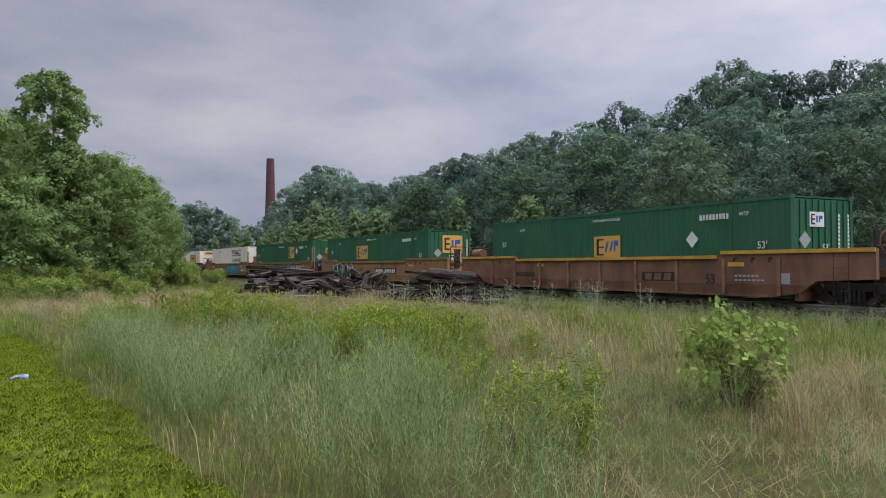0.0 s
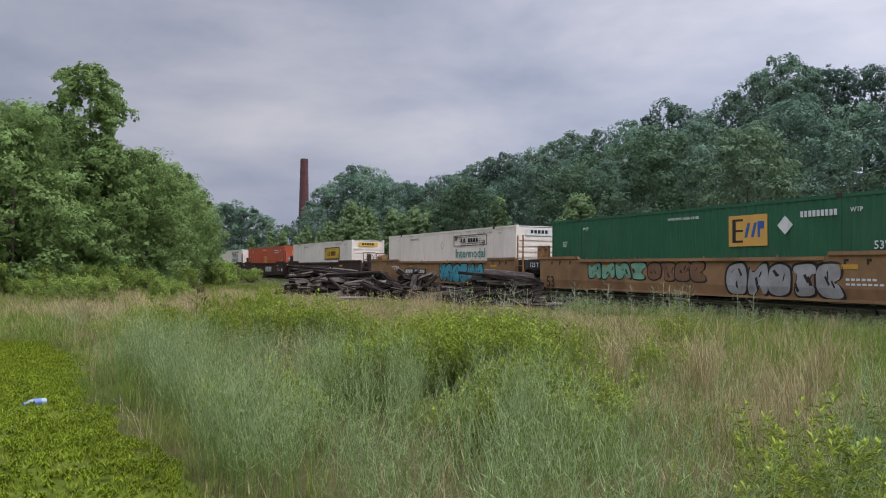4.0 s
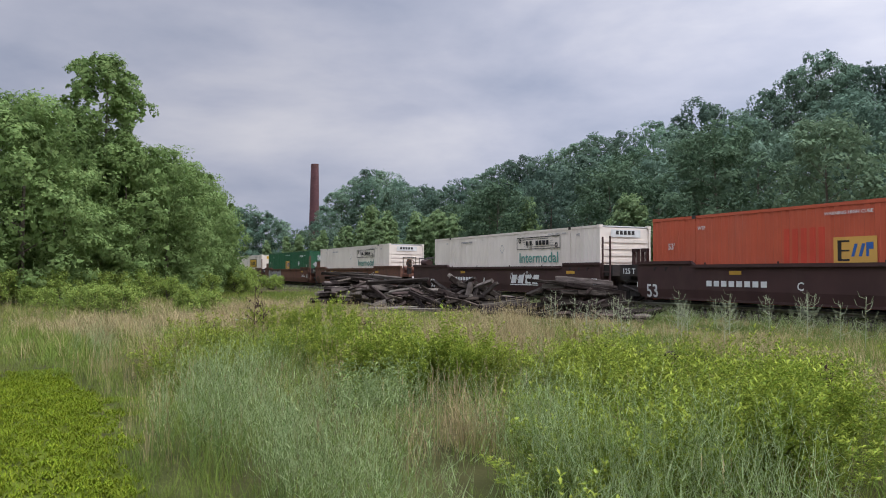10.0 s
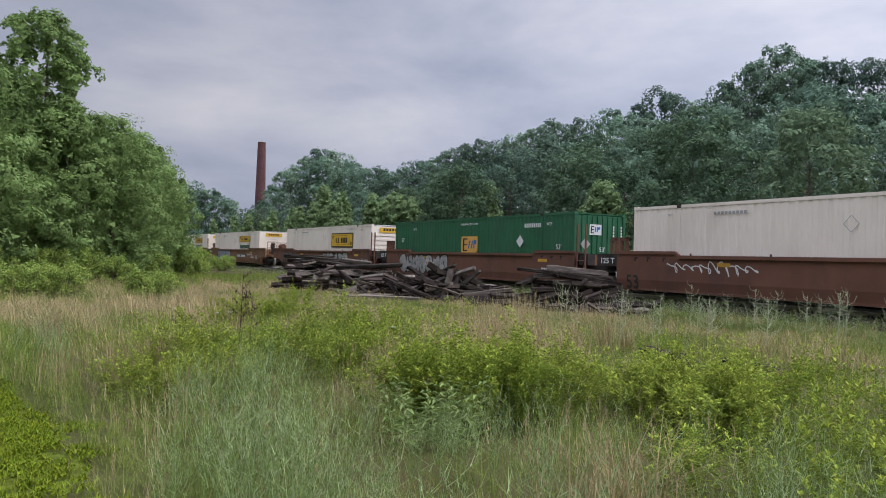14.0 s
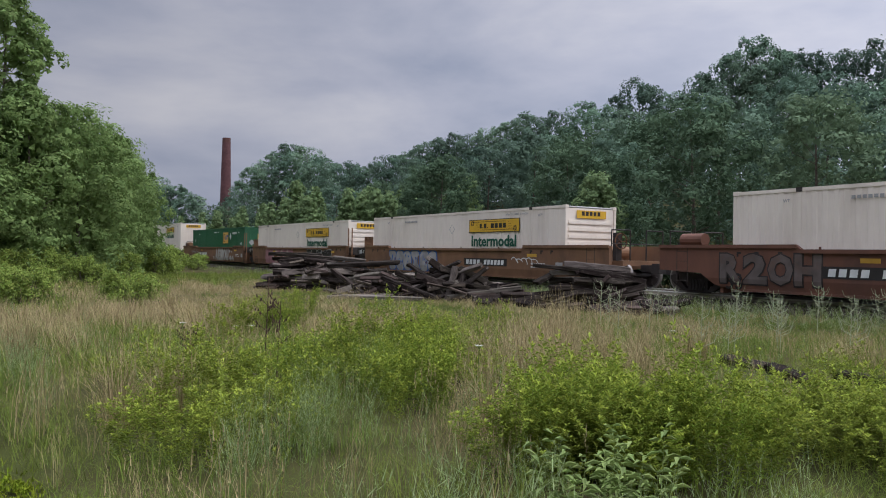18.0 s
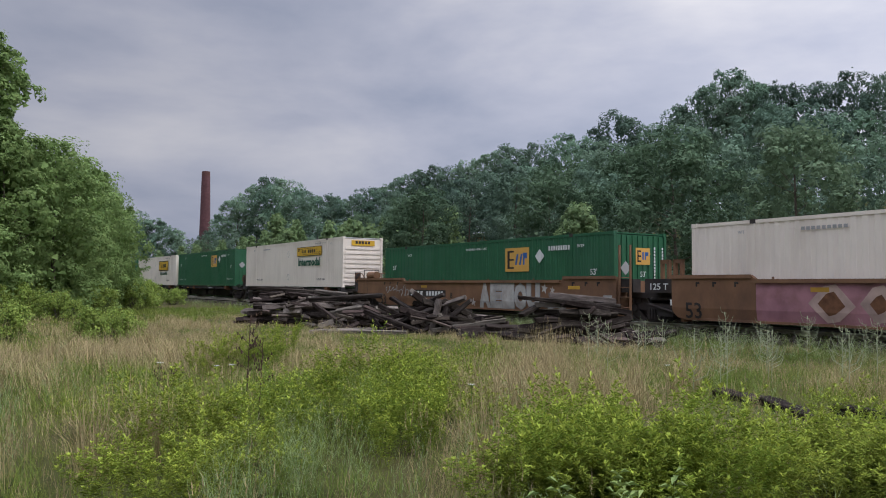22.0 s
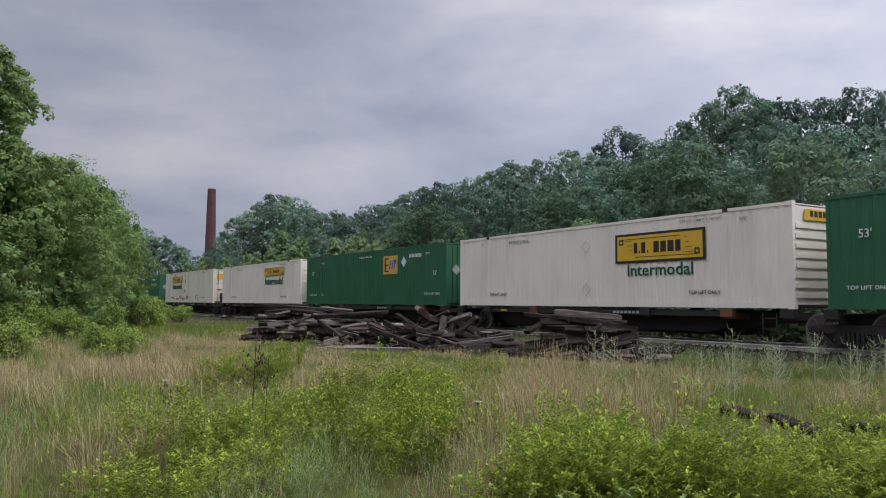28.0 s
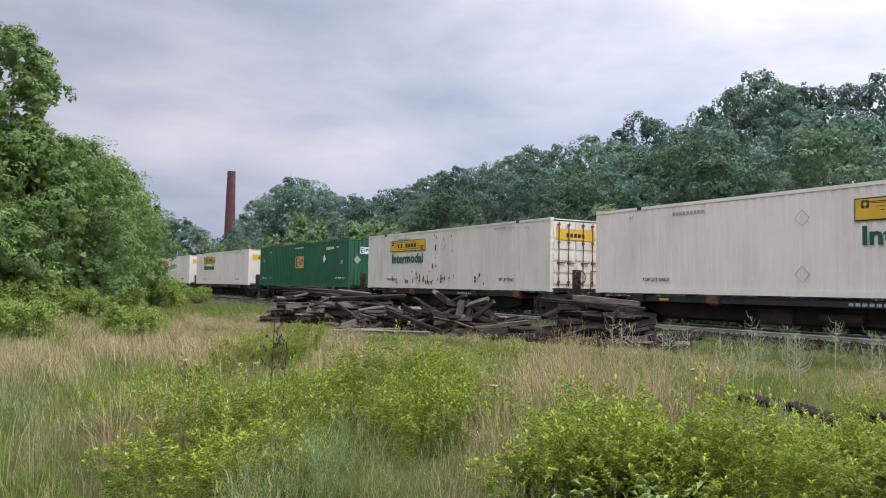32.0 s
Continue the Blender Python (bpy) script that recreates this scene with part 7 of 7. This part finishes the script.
# short green turf between the weeds and the heap
lx, ly = rg.uniform(-9, 12, 19000), rg.uniform(10, 27, 19000)
ok = (short(lx, ly) > 0.3) & (behind(lx, ly) < -2.2) & (rg.uniform(0, 1, len(lx)) > 0.5 * dryness(lx, ly))
scatter("meadow_grass", green_far, lx[ok], ly[ok], rg.uniform(0.22, 0.42, int(ok.sum())), M_lawn, "short green turf before the heap of ties", "grass")
ok = (short(lx, ly) > 0.2) & (behind(lx, ly) < -2.6) & (wave(lx + 2, ly - 1, 1.7) + rg.uniform(-0.9, 0.9, len(lx)) > 0.55)
scatter("dry_grass", straw_far, lx[ok], ly[ok], rg.uniform(0.25, 0.6, int(ok.sum())), M_straw, "thin dry grass over the short turf", "grass")
# weeds that creep up the near shoulder of the track bed
qx = [on_track(s_, 1.0) @ Vector((0, o, 0)) for s_, o in zip(np.concatenate([rg.uniform(-45, 34, 1300), rg.uniform(-8, 30, 2200)]), rg.uniform(-3.6, -0.9, 3500))]
qx = np.array([(p.x, p.y) for p in qx])
scatter("meadow_grass", green_far + [w_[:2] for w_ in wisp_far], qx[:, 0], qx[:, 1], rg.uniform(0.2, 0.42, len(qx)), M_lawn, "weeds and grass creeping over the ballast shoulder", "grass", 0.04)
# low dead thatch on the trodden patch
tx2, ty2 = rg.uniform(5.8, 11.5, 2600), rg.uniform(-7, 2.5, 2600)
ok = (from_way(tx2, ty2) > 0.8) & (rg.uniform(0, 1, len(tx2)) < 0.25 + 0.75 * drifts(STRAW_AT, tx2, ty2))
thatch = [tuft(520 + k, 14, 0.24, 0.0036, 1.7, 0.20, 1) for k in range(3)]
scatter("dry_grass", thatch, tx2[ok], ty2[ok], rg.uniform(0.5, 1.2, int(ok.sum())), M_straw, "low flattened dead grass on the trodden ground", "grass")
# the meadow goes on behind the walk
bx, by = rg.uniform(-30, 40, 4500), rg.uniform(-40, 12, 4500)
ok = (by < -0.9 * bx - 6) | (bx > 21) | (bx < -1.25 * (by + 12) + 3)
ok &= (np.abs(moss_side(bx, by)) > 1.1) & (behind(bx, by) < -3) & (from_way(bx, by) > 1.5)
scatter("meadow_grass", green_far, bx[ok], by[ok], rg.uniform(0.6, 1.2, int(ok.sum())), M_grass, "green meadow grass behind the cart track", "grass")
# ragged hem of the cart track
hx, hy = rg.uniform(-8, 8, 17000), rg.uniform(-8, 9, 17000)
ok = (moss_side(hx, hy) > 0.72) & (moss_side(hx, hy) < 1.6) & (hy > -0.9 * hx - 8)
hs = rg.uniform(0.2, 0.62, int(ok.sum())) * np.clip(moss_side(hx[ok], hy[ok]) - 0.3, 0.4, 1.0)
scatter("meadow_grass", green_near, hx[ok], hy[ok], hs, M_grass, "ragged grass along the hem of the cart track", "grass")
# low trodden turf close to the walked line
lx, ly = rg.uniform(-3, 9, 6000), rg.uniform(-9, 4, 6000)
ok = (from_way(lx, ly) < 1.5) & (moss_side(lx, ly) > 0.6) & (ly > -0.9 * lx - 8)
scatter("meadow_grass", green_near, lx[ok], ly[ok], rg.uniform(0.2, 0.5, int(ok.sum())), M_grass, "short trodden grass beside the cart track", "grass")
# tall weeds along the track side
tx = [on_track(s, 1.0) @ Vector((0, o, 0)) for s, o in zip(np.concatenate([rg.uniform(-40, 30, 500), rg.uniform(-4, 30, 1400)]), np.concatenate([rg.uniform(-4.8, -1.8, 500), rg.uniform(-4.2, -1.3, 1400)]))]
tx = np.array([(p.x, p.y) for p in tx])
scatter("wispy_weeds", wisp_far, tx[:, 0], tx[:, 1], rg.uniform(0.26, 0.52, len(tx)), (M_feather, M_wispstem), "grey-green weeds along the track bed", "weeds")


# ---- single plants ----
def clump(name, seed, stems, spread, height, count, length, width, leaf_mat, label, category, rods=True):
    """A stand of stems from one rootstock, leaning outwards."""
    rng = np.random.default_rng(seed)
    base = tagged(new(name), label, category)
    leaf, tips = [], []
    for k in range(stems):
        r, a = spread * math.sqrt(rng.uniform(0, 1)), rng.uniform(0, math.tau)
        tall_ = height * rng.uniform(0.7, 1.1) * (1.08 - 0.35 * (r / spread) ** 2)
        if rods:
            v, f, slot = rod_of_leaves(seed * 50 + k, tall_, count, length, width)
        else:
            v, f = leafy(seed * 50 + k, tall_, count, length, width)
            slot = np.zeros(len(f), int)
        tilt = np.array([r * math.cos(a), r * math.sin(a)])
        v = v + [tilt[0], tilt[1], 0.0]
        v[:, :2] += tilt * 0.6 * (v[:, 2:3] / height)
        leaf.append((v, f[slot == 0]))
        if (slot == 1).any():
            tips.append((v, f[slot == 1]))
    part("stems_and_leaves", np_mesh("stems_and_leaves", *merge(leaf), leaf_mat), leaf_mat, base)
    if tips:
        part("young_leaves", np_mesh("young_leaves", *merge(tips), M_goldtip), M_goldtip, base, "pale yellow-green tufts of young leaves at the tips")["kind"] = "stuff"
    return base


golds = [clump("goldenrod_plant", 300 + k, 18, 0.34, 0.82, 34, 0.052, 0.0074, M_gold, "leafy yellow-green goldenrod clump with paler tips", "plant") for k in range(4)]
GOLD_AT = []
for cx, cy, rx, ry in GOLD_IN:
    for k in range(max(1, round(rx * ry * 3.0))):
        a, r = rt.uniform(0, math.tau), math.sqrt(rt.random())
        GOLD_AT.append((cx + rx * r * math.cos(a), cy + ry * r * math.sin(a), 1.25 if cx > 2.3 else 0.95))
GOLD_AT += [(x, y, 1.15) for x, y in (
    (3.99, 2.93), (4.46, 4.49), (3.7, 2.48), (4.1, 1.63), (3.17, 2.35), (3.24, 0.92), (3.01, 5.41), (4.34, 1.98), (2.89, -0.81), (4.63, -0.41), (4.87, -0.47), (6.32, 3.51), (6.77, 6.39), (-4.67, 12.14), (-0.43, 8.61), (-2.56, 6.29), (-1.9, 5.63),
    (-2.12, 5.02), (-1.64, 9.15), (-0.88, 7.81), (-0.96, 6.75), (-1.48, 7.36), (0.43, 6.1), (0.78, 6.95), (0.93, 5.52), (1.13, 5.03), (2.48, 5.5), (-0.36, 13.38), (-4.85, 14.01), (-4.45, 15.6), (0.33, 5.28))]
for cx, cy, r_, n_ in ((4.2, 2.3, 0.62, 9), (3.1, 1.25, 0.40, 5), (5.25, -0.25, 0.5, 5), (2.9, 5.9, 0.7, 10), (1.2, 5.1, 0.45, 9), (0.5, 5.0, 0.35, 6), (-1.2, 8.3, 0.6, 4)):
    for k in range(n_):
        a, r = k * 2.4, r_ * math.sqrt((k + 0.5) / n_)
        GOLD_AT.append((cx + r * math.cos(a), cy + r * math.sin(a), (1.2 if cx > 2.8 else 1.38) - 0.35 * (k / n_)))
for i, (x, y, tall_) in enumerate(GOLD_AT):
    copy_thing(golds[i % 4], pose(x, y, float(hill(x, y)) - 0.02, 0, 0, rt.uniform(0, 360)) @ Matrix.Diagonal((1, 1, rt.uniform(0.5, 0.98) * tall_, 1)))
for ob in golds:
    drop_proto(ob)

tufts = []
for k in range(3):
    v, f = merge([spikelets(500 + k, 46, 0.86, 0.18), tuft(510 + k, 90, 0.86, 0.007, 0.7, 0.15)])
    tufts.append(tagged(new("straw_tuft", np_mesh("straw_tuft", v, f, M_straw)), "tall tuft of dry straw-coloured grass", "grass"))
for x, y in ((0.45, 8.5), (0.62, 8.95), (0.3, 9.3), (0.7, 10.1), (0.85, 9.0), (0.67, 13.1), (0.95, 12.8), (0.55, 12.6), (-3.25, 6.0), (-3.0, 6.3), (1.9, 11.0), (2.4, 10.6), (1.4, 11.6), (2.8, 11.3), (0.4, 10.4), (0.1, 8.9), (0.9, 14.3), (-0.4, 10.2), (1.6, 9.5), (-3.5, 15.7), (-5.8, 13.4), (-7.8, 16.5), (-6.9, 9.9), (-4.8, 12.7), (-1.9, 13.9), (0.6, 9.6), (0.2, 9.8), (1.3, 10.3), (-0.1, 6.2), (-6.4, 9.2),
             (6.7, 2.4), (7.2, 0.5), (8.2, 3.5), (8.7, -1.8), (9.8, 0.0), (2.0, 2.4), (5.7, 3.7), (-5.2, 14.6), (-8.6, 14.2)):
    m = pose(x, y, float(hill(x, y)) - 0.02, 0, 0, rt.uniform(0, 360)) @ Matrix.Diagonal((1, 1, rt.uniform(0.8, 1.1), 1))
    copy_thing(tufts[rt.randrange(3)], m)
for ob in tufts:
    drop_proto(ob)

milk = [clump("milkweed_plant", 320 + k, 5, 0.2, 0.62, 22, 0.14, 0.014, M_milk, "tall weed with long drooping lance-shaped leaves", "plant", False) for k in range(2)]
for x, y in ((0.62, 4.2), (0.42, 3.95), (0.85, 4.1)):
    copy_thing(milk[rt.randrange(2)], pose(x, y, -0.02, 0, 0, rt.uniform(0, 360)))
for ob in milk:
    drop_proto(ob)


def shrub(name, seed, height, spread, clumps_, per, leaf, label, leaf_mat=None, puff=0.30, tri=True, stout=0.012):
    rng = np.random.default_rng(seed)
    base = tagged(new(name), label, "shrub")
    wood = Solid()
    pts, ways = [], []
    for _ in range(clumps_):
        a, r = rng.uniform(0, math.tau), spread * math.sqrt(rng.uniform(0, 1))
        z = height * rng.uniform(0.15, 1.0) ** 0.8 * (1 - 0.3 * (r / spread) ** 2)
        tip = np.array([r * math.cos(a), r * math.sin(a), z])
        wood.rod((r * 0.15 * math.cos(a), r * 0.15 * math.sin(a), -0.05), tuple(tip), stout, 5, 0.004)
        d = unit(rng.normal(size=(per, 3)) + [0.3 * math.cos(a), 0.3 * math.sin(a), 0.3])
        pts.append(tip + d * (rng.uniform(0.1, 1.2, per) ** 0.6)[:, None] * puff * height ** 0.5 * rng.uniform(0.6, 1.2))
        ways.append(unit(d * 0.8 + rng.normal(size=(per, 3)) * 0.5 + [0, 0, 0.4]))
    pts, ways = np.concatenate(pts), np.concatenate(ways)
    above = pts[:, 2] > 0.05
    v, f = leaves(rng, pts[above], leaf, ways[above], tri=tri)
    part("stem", wood, M_bark, base)
    part("foliage", np_mesh("foliage", v, f, leaf_mat or M_shrub), leaf_mat or M_shrub, base)
    return base


s0 = shrub("young_shrub", 400, 1.06, 0.52, 46, 30, 0.082, "bright green young shrub with broad pointed leaves in the dry grass", puff=0.17, tri=False, stout=0.007)
s0.location = (8.47, -0.3, float(hill(8.47, -0.3)))
bushes = [shrub("bush", 410 + k, 1.6, 1.05, 70, 84, 0.075, "bright green bush at the foot of the trees", puff=0.22) for k in range(3)]
under = [shrub("undergrowth", 430 + k, 1.5, 1.5, 50, 20, 0.24, "undergrowth below the wooded slope, shade put into its dark green", M_under_shaded) for k in range(2)]
BUSH_AT = [(-10.3, 19.4, 0.64), (-9.8, 19.7, 0.42), (-13.0, 19.2, 0.66), (-13.8, 18.6, 0.72), (-17.6, 29.6, 0.75), (-19.2, 29.2, 0.95), (-20.6, 27.6, 1.05), (-19.8, 24.5, 0.9), (-21.6, 23.0, 1.1), (-18.6, 22.0, 0.6), (-19.5, 36, 0.9), (-21.0, 43, 1.0),
           (-23.6, 49, 1.1), (-25.4, 52, 1.2), (-27.2, 54, 1.2), (-23.6, 54, 0.85), (-24, 20, 1.3), (-25, 22, 1.3), (-21.5, 33, 1.2), (-22.6, 46.5, 1.2)]
for i, (x, y, k) in enumerate(BUSH_AT):
    plant(bushes[i % 3], x, y, k, rt.uniform(0, 360), sink=0.05)
# undergrowth on the far side of the line, coloured for the shade under the cars
for k in range(46):
    s_ = -78 + k * 2.55 + rt.uniform(-0.6, 0.6)
    p_ = on_track(s_, 2.0) @ Vector((0, 6.3 + rt.uniform(-0.7, 1.6), 0))
    plant(under[k % 2], p_.x, p_.y, rt.uniform(0.9, 1.5), rt.uniform(0, 360), sink=0.05)
for ob in (*bushes, *under):
    drop_proto(ob)


def dock(x, y, height, material, label, seed, seeded=True):
    """A dead upright stalk with seed clusters, or a pale one with bare upcurved arms."""
    rng = np.random.default_rng(seed)
    base = tagged(new("dead_stalk"), label, "plant")
    base.location = (x, y, float(hill(x, y)))
    s = Solid().rod((0, 0, 0), (0.03, 0.02, height), 0.006 if seeded else 0.0065, 5, 0.004)
    seeds = Solid()
    for k in range(9 if seeded else 13):
        z = height * (rng.uniform(0.45, 0.95) if seeded else 0.30 + 0.66 * k / 12)
        a = rng.uniform(0, math.tau) if seeded else k * 2.4 + rng.uniform(-0.4, 0.4)
        c, s_ = math.cos(a), math.sin(a)
        if not seeded:
            l = rng.uniform(0.16, 0.30) * (1.3 - 0.8 * z / height)
            m, q = (l * 0.75 * c, l * 0.75 * s_, z + l * 0.30), (l * 1.05 * c, l * 1.05 * s_, z + l * 1.0)
            part("side_arm", Solid().rod((0.02, 0.01, z), m, 0.0048, 4, 0.0042).rod(m, q, 0.0042, 4, 0.003), material, base)
            continue
        l = rng.uniform(0.08, 0.2)
        q = (l * c, l * s_, z + l * 0.8)
        part("side_arm", Solid().rod((0.02, 0.01, z), q, 0.0035, 4, 0.002), material, base)
        for _ in range(5):
            t = rng.uniform(0.3, 1)
            at = np.array([q[0] * t, q[1] * t, z + l * 0.8 * t]) + rng.normal(size=3) * 0.012
            seeds.rod(tuple(at - [0, 0, 0.014]), tuple(at + [0, 0, 0.014]), 0.008, 5, 0.004)
    part("stem", s, material, base)
    if seeded:
        part("seed_head", seeds, material, base)["kind"] = "stuff"


dock(-2.61, 7.81, 1.18, M_stalk, "dark brown dead dock stalk with seed clusters", 1)
dock(-2.5, 7.9, 0.95, M_stalk, "dark brown dead dock stalk with seed clusters", 2)
for k, (x, y) in enumerate(((-1.4, 10.2), (-3.7, 8.4), (5.0, 3.8))):
    dock(x, y, 0.50 + 0.05 * (k % 3), M_stalk, "dark brown dead dock stalk with seed clusters", 10 + k)
for k in range(28):
    x, y = rt.uniform(1.5, 9.0), rt.uniform(10.5, 18.5)
    dock(x, y, rt.uniform(0.7, 1.1), M_palestalk, "pale bleached weed stalk with upcurved bare arms", 40 + k, False)

def umbel(x, y, height, seed):
    """A wild carrot: a thin stalk with a flat head of tiny white florets on spokes."""
    rng = np.random.default_rng(seed)
    base = tagged(new("wild_carrot"), "slender wild carrot with a flat white flower head", "plant")
    base.location = (x, y, float(hill(x, y)))
    part("stem", Solid().rod((0, 0, 0), (0.02, 0.01, height), 0.004, 5, 0.003), M_feather, base)
    spokes, florets = Solid(), []
    for k in range(18):
        a, r = k * 2.4, 0.032 * math.sqrt((k + 0.5) / 18)
        tip = (0.02 + r * math.cos(a), 0.01 + r * math.sin(a), height + 0.035 + rng.uniform(-0.004, 0.004))
        spokes.rod((0.02, 0.01, height), tip, 0.0012, 3, 0.001)
        florets.append(np.array(tip) + rng.normal(size=(5, 3)) * [0.006, 0.006, 0.002])
    part("spokes", spokes, M_feather, base)["kind"] = "stuff"
    pts = np.concatenate(florets)
    v, f = leaves(rng, pts, 0.012, np.tile([0.0, 0.0, 1.0], (len(pts), 1)), tri=True)
    part("flower_head", np_mesh("flower_head", v, f, M_floret), M_floret, base, "flat head of white florets")["kind"] = "stuff"


for k, (x, y, h) in enumerate(((-0.24, 6.45, 0.66), (-2.85, 8.0, 0.62), (-3.05, 8.05, 0.60), (-3.6, 7.9, 0.64), (1.9, 8.9, 0.6))):
    umbel(x, y, h, 600 + k)

# ---- litter: a plastic bottle on the cart track ----
bottle = tagged(new("plastic_bottle"), "crushed clear plastic bottle with a blue label lying on the moss", "bottle")
bottle.matrix_world = pose(0.05, 0.03, 0.05, 0, 0, 240) @ Matrix.Diagonal((0.90, 1.2, 1.2, 1))
body = Solid()
prof = [(-0.11, 0.026), (-0.105, 0.034), (-0.06, 0.034), (-0.05, 0.031), (0.03, 0.034), (0.06, 0.032), (0.09, 0.014), (0.105, 0.013)]
for (xa, ra), (xb, rb) in zip(prof[:-1], prof[1:]):
    body.rod((xa, 0, 0), (xb, 0, 0), ra, 16, rb)
part("body", body, M_plastic, bottle)
part("label", Solid().rod((-0.05, 0, 0), (0.03, 0, 0), 0.0355, 16), M_bluelabel, bottle, "blue paper label")
part("cap", Solid().rod((0.105, 0, 0), (0.125, 0, 0), 0.016, 12), M_bluelabel, bottle, "blue screw cap")


# ---- movement ----
def motions():
    times = [k * 1.0 for k in range(33)]
    for ob, u, z in MOVERS:
        rows = []
        for t in times:
            tt = t - 16
            m = on_track(u + SPEED * tt + EASE * tt * tt / 32)
            rows.append((t, Matrix.Translation((0, 0, z)) @ m))
        walk(ob, rows)
    # wheels roll on the rail
    steps = [k / 16 for k in range(513)]
    for w, car in WHEELSETS:
        at = w.location.copy()
        walk(w, [(t, Matrix.Translation(at) @ pose(0, 0, 0, 0, math.degrees((SPEED * (t - 16) + EASE * (t - 16) ** 2 / 32) / 0.457) % 360, 0)) for t in steps])


motions()
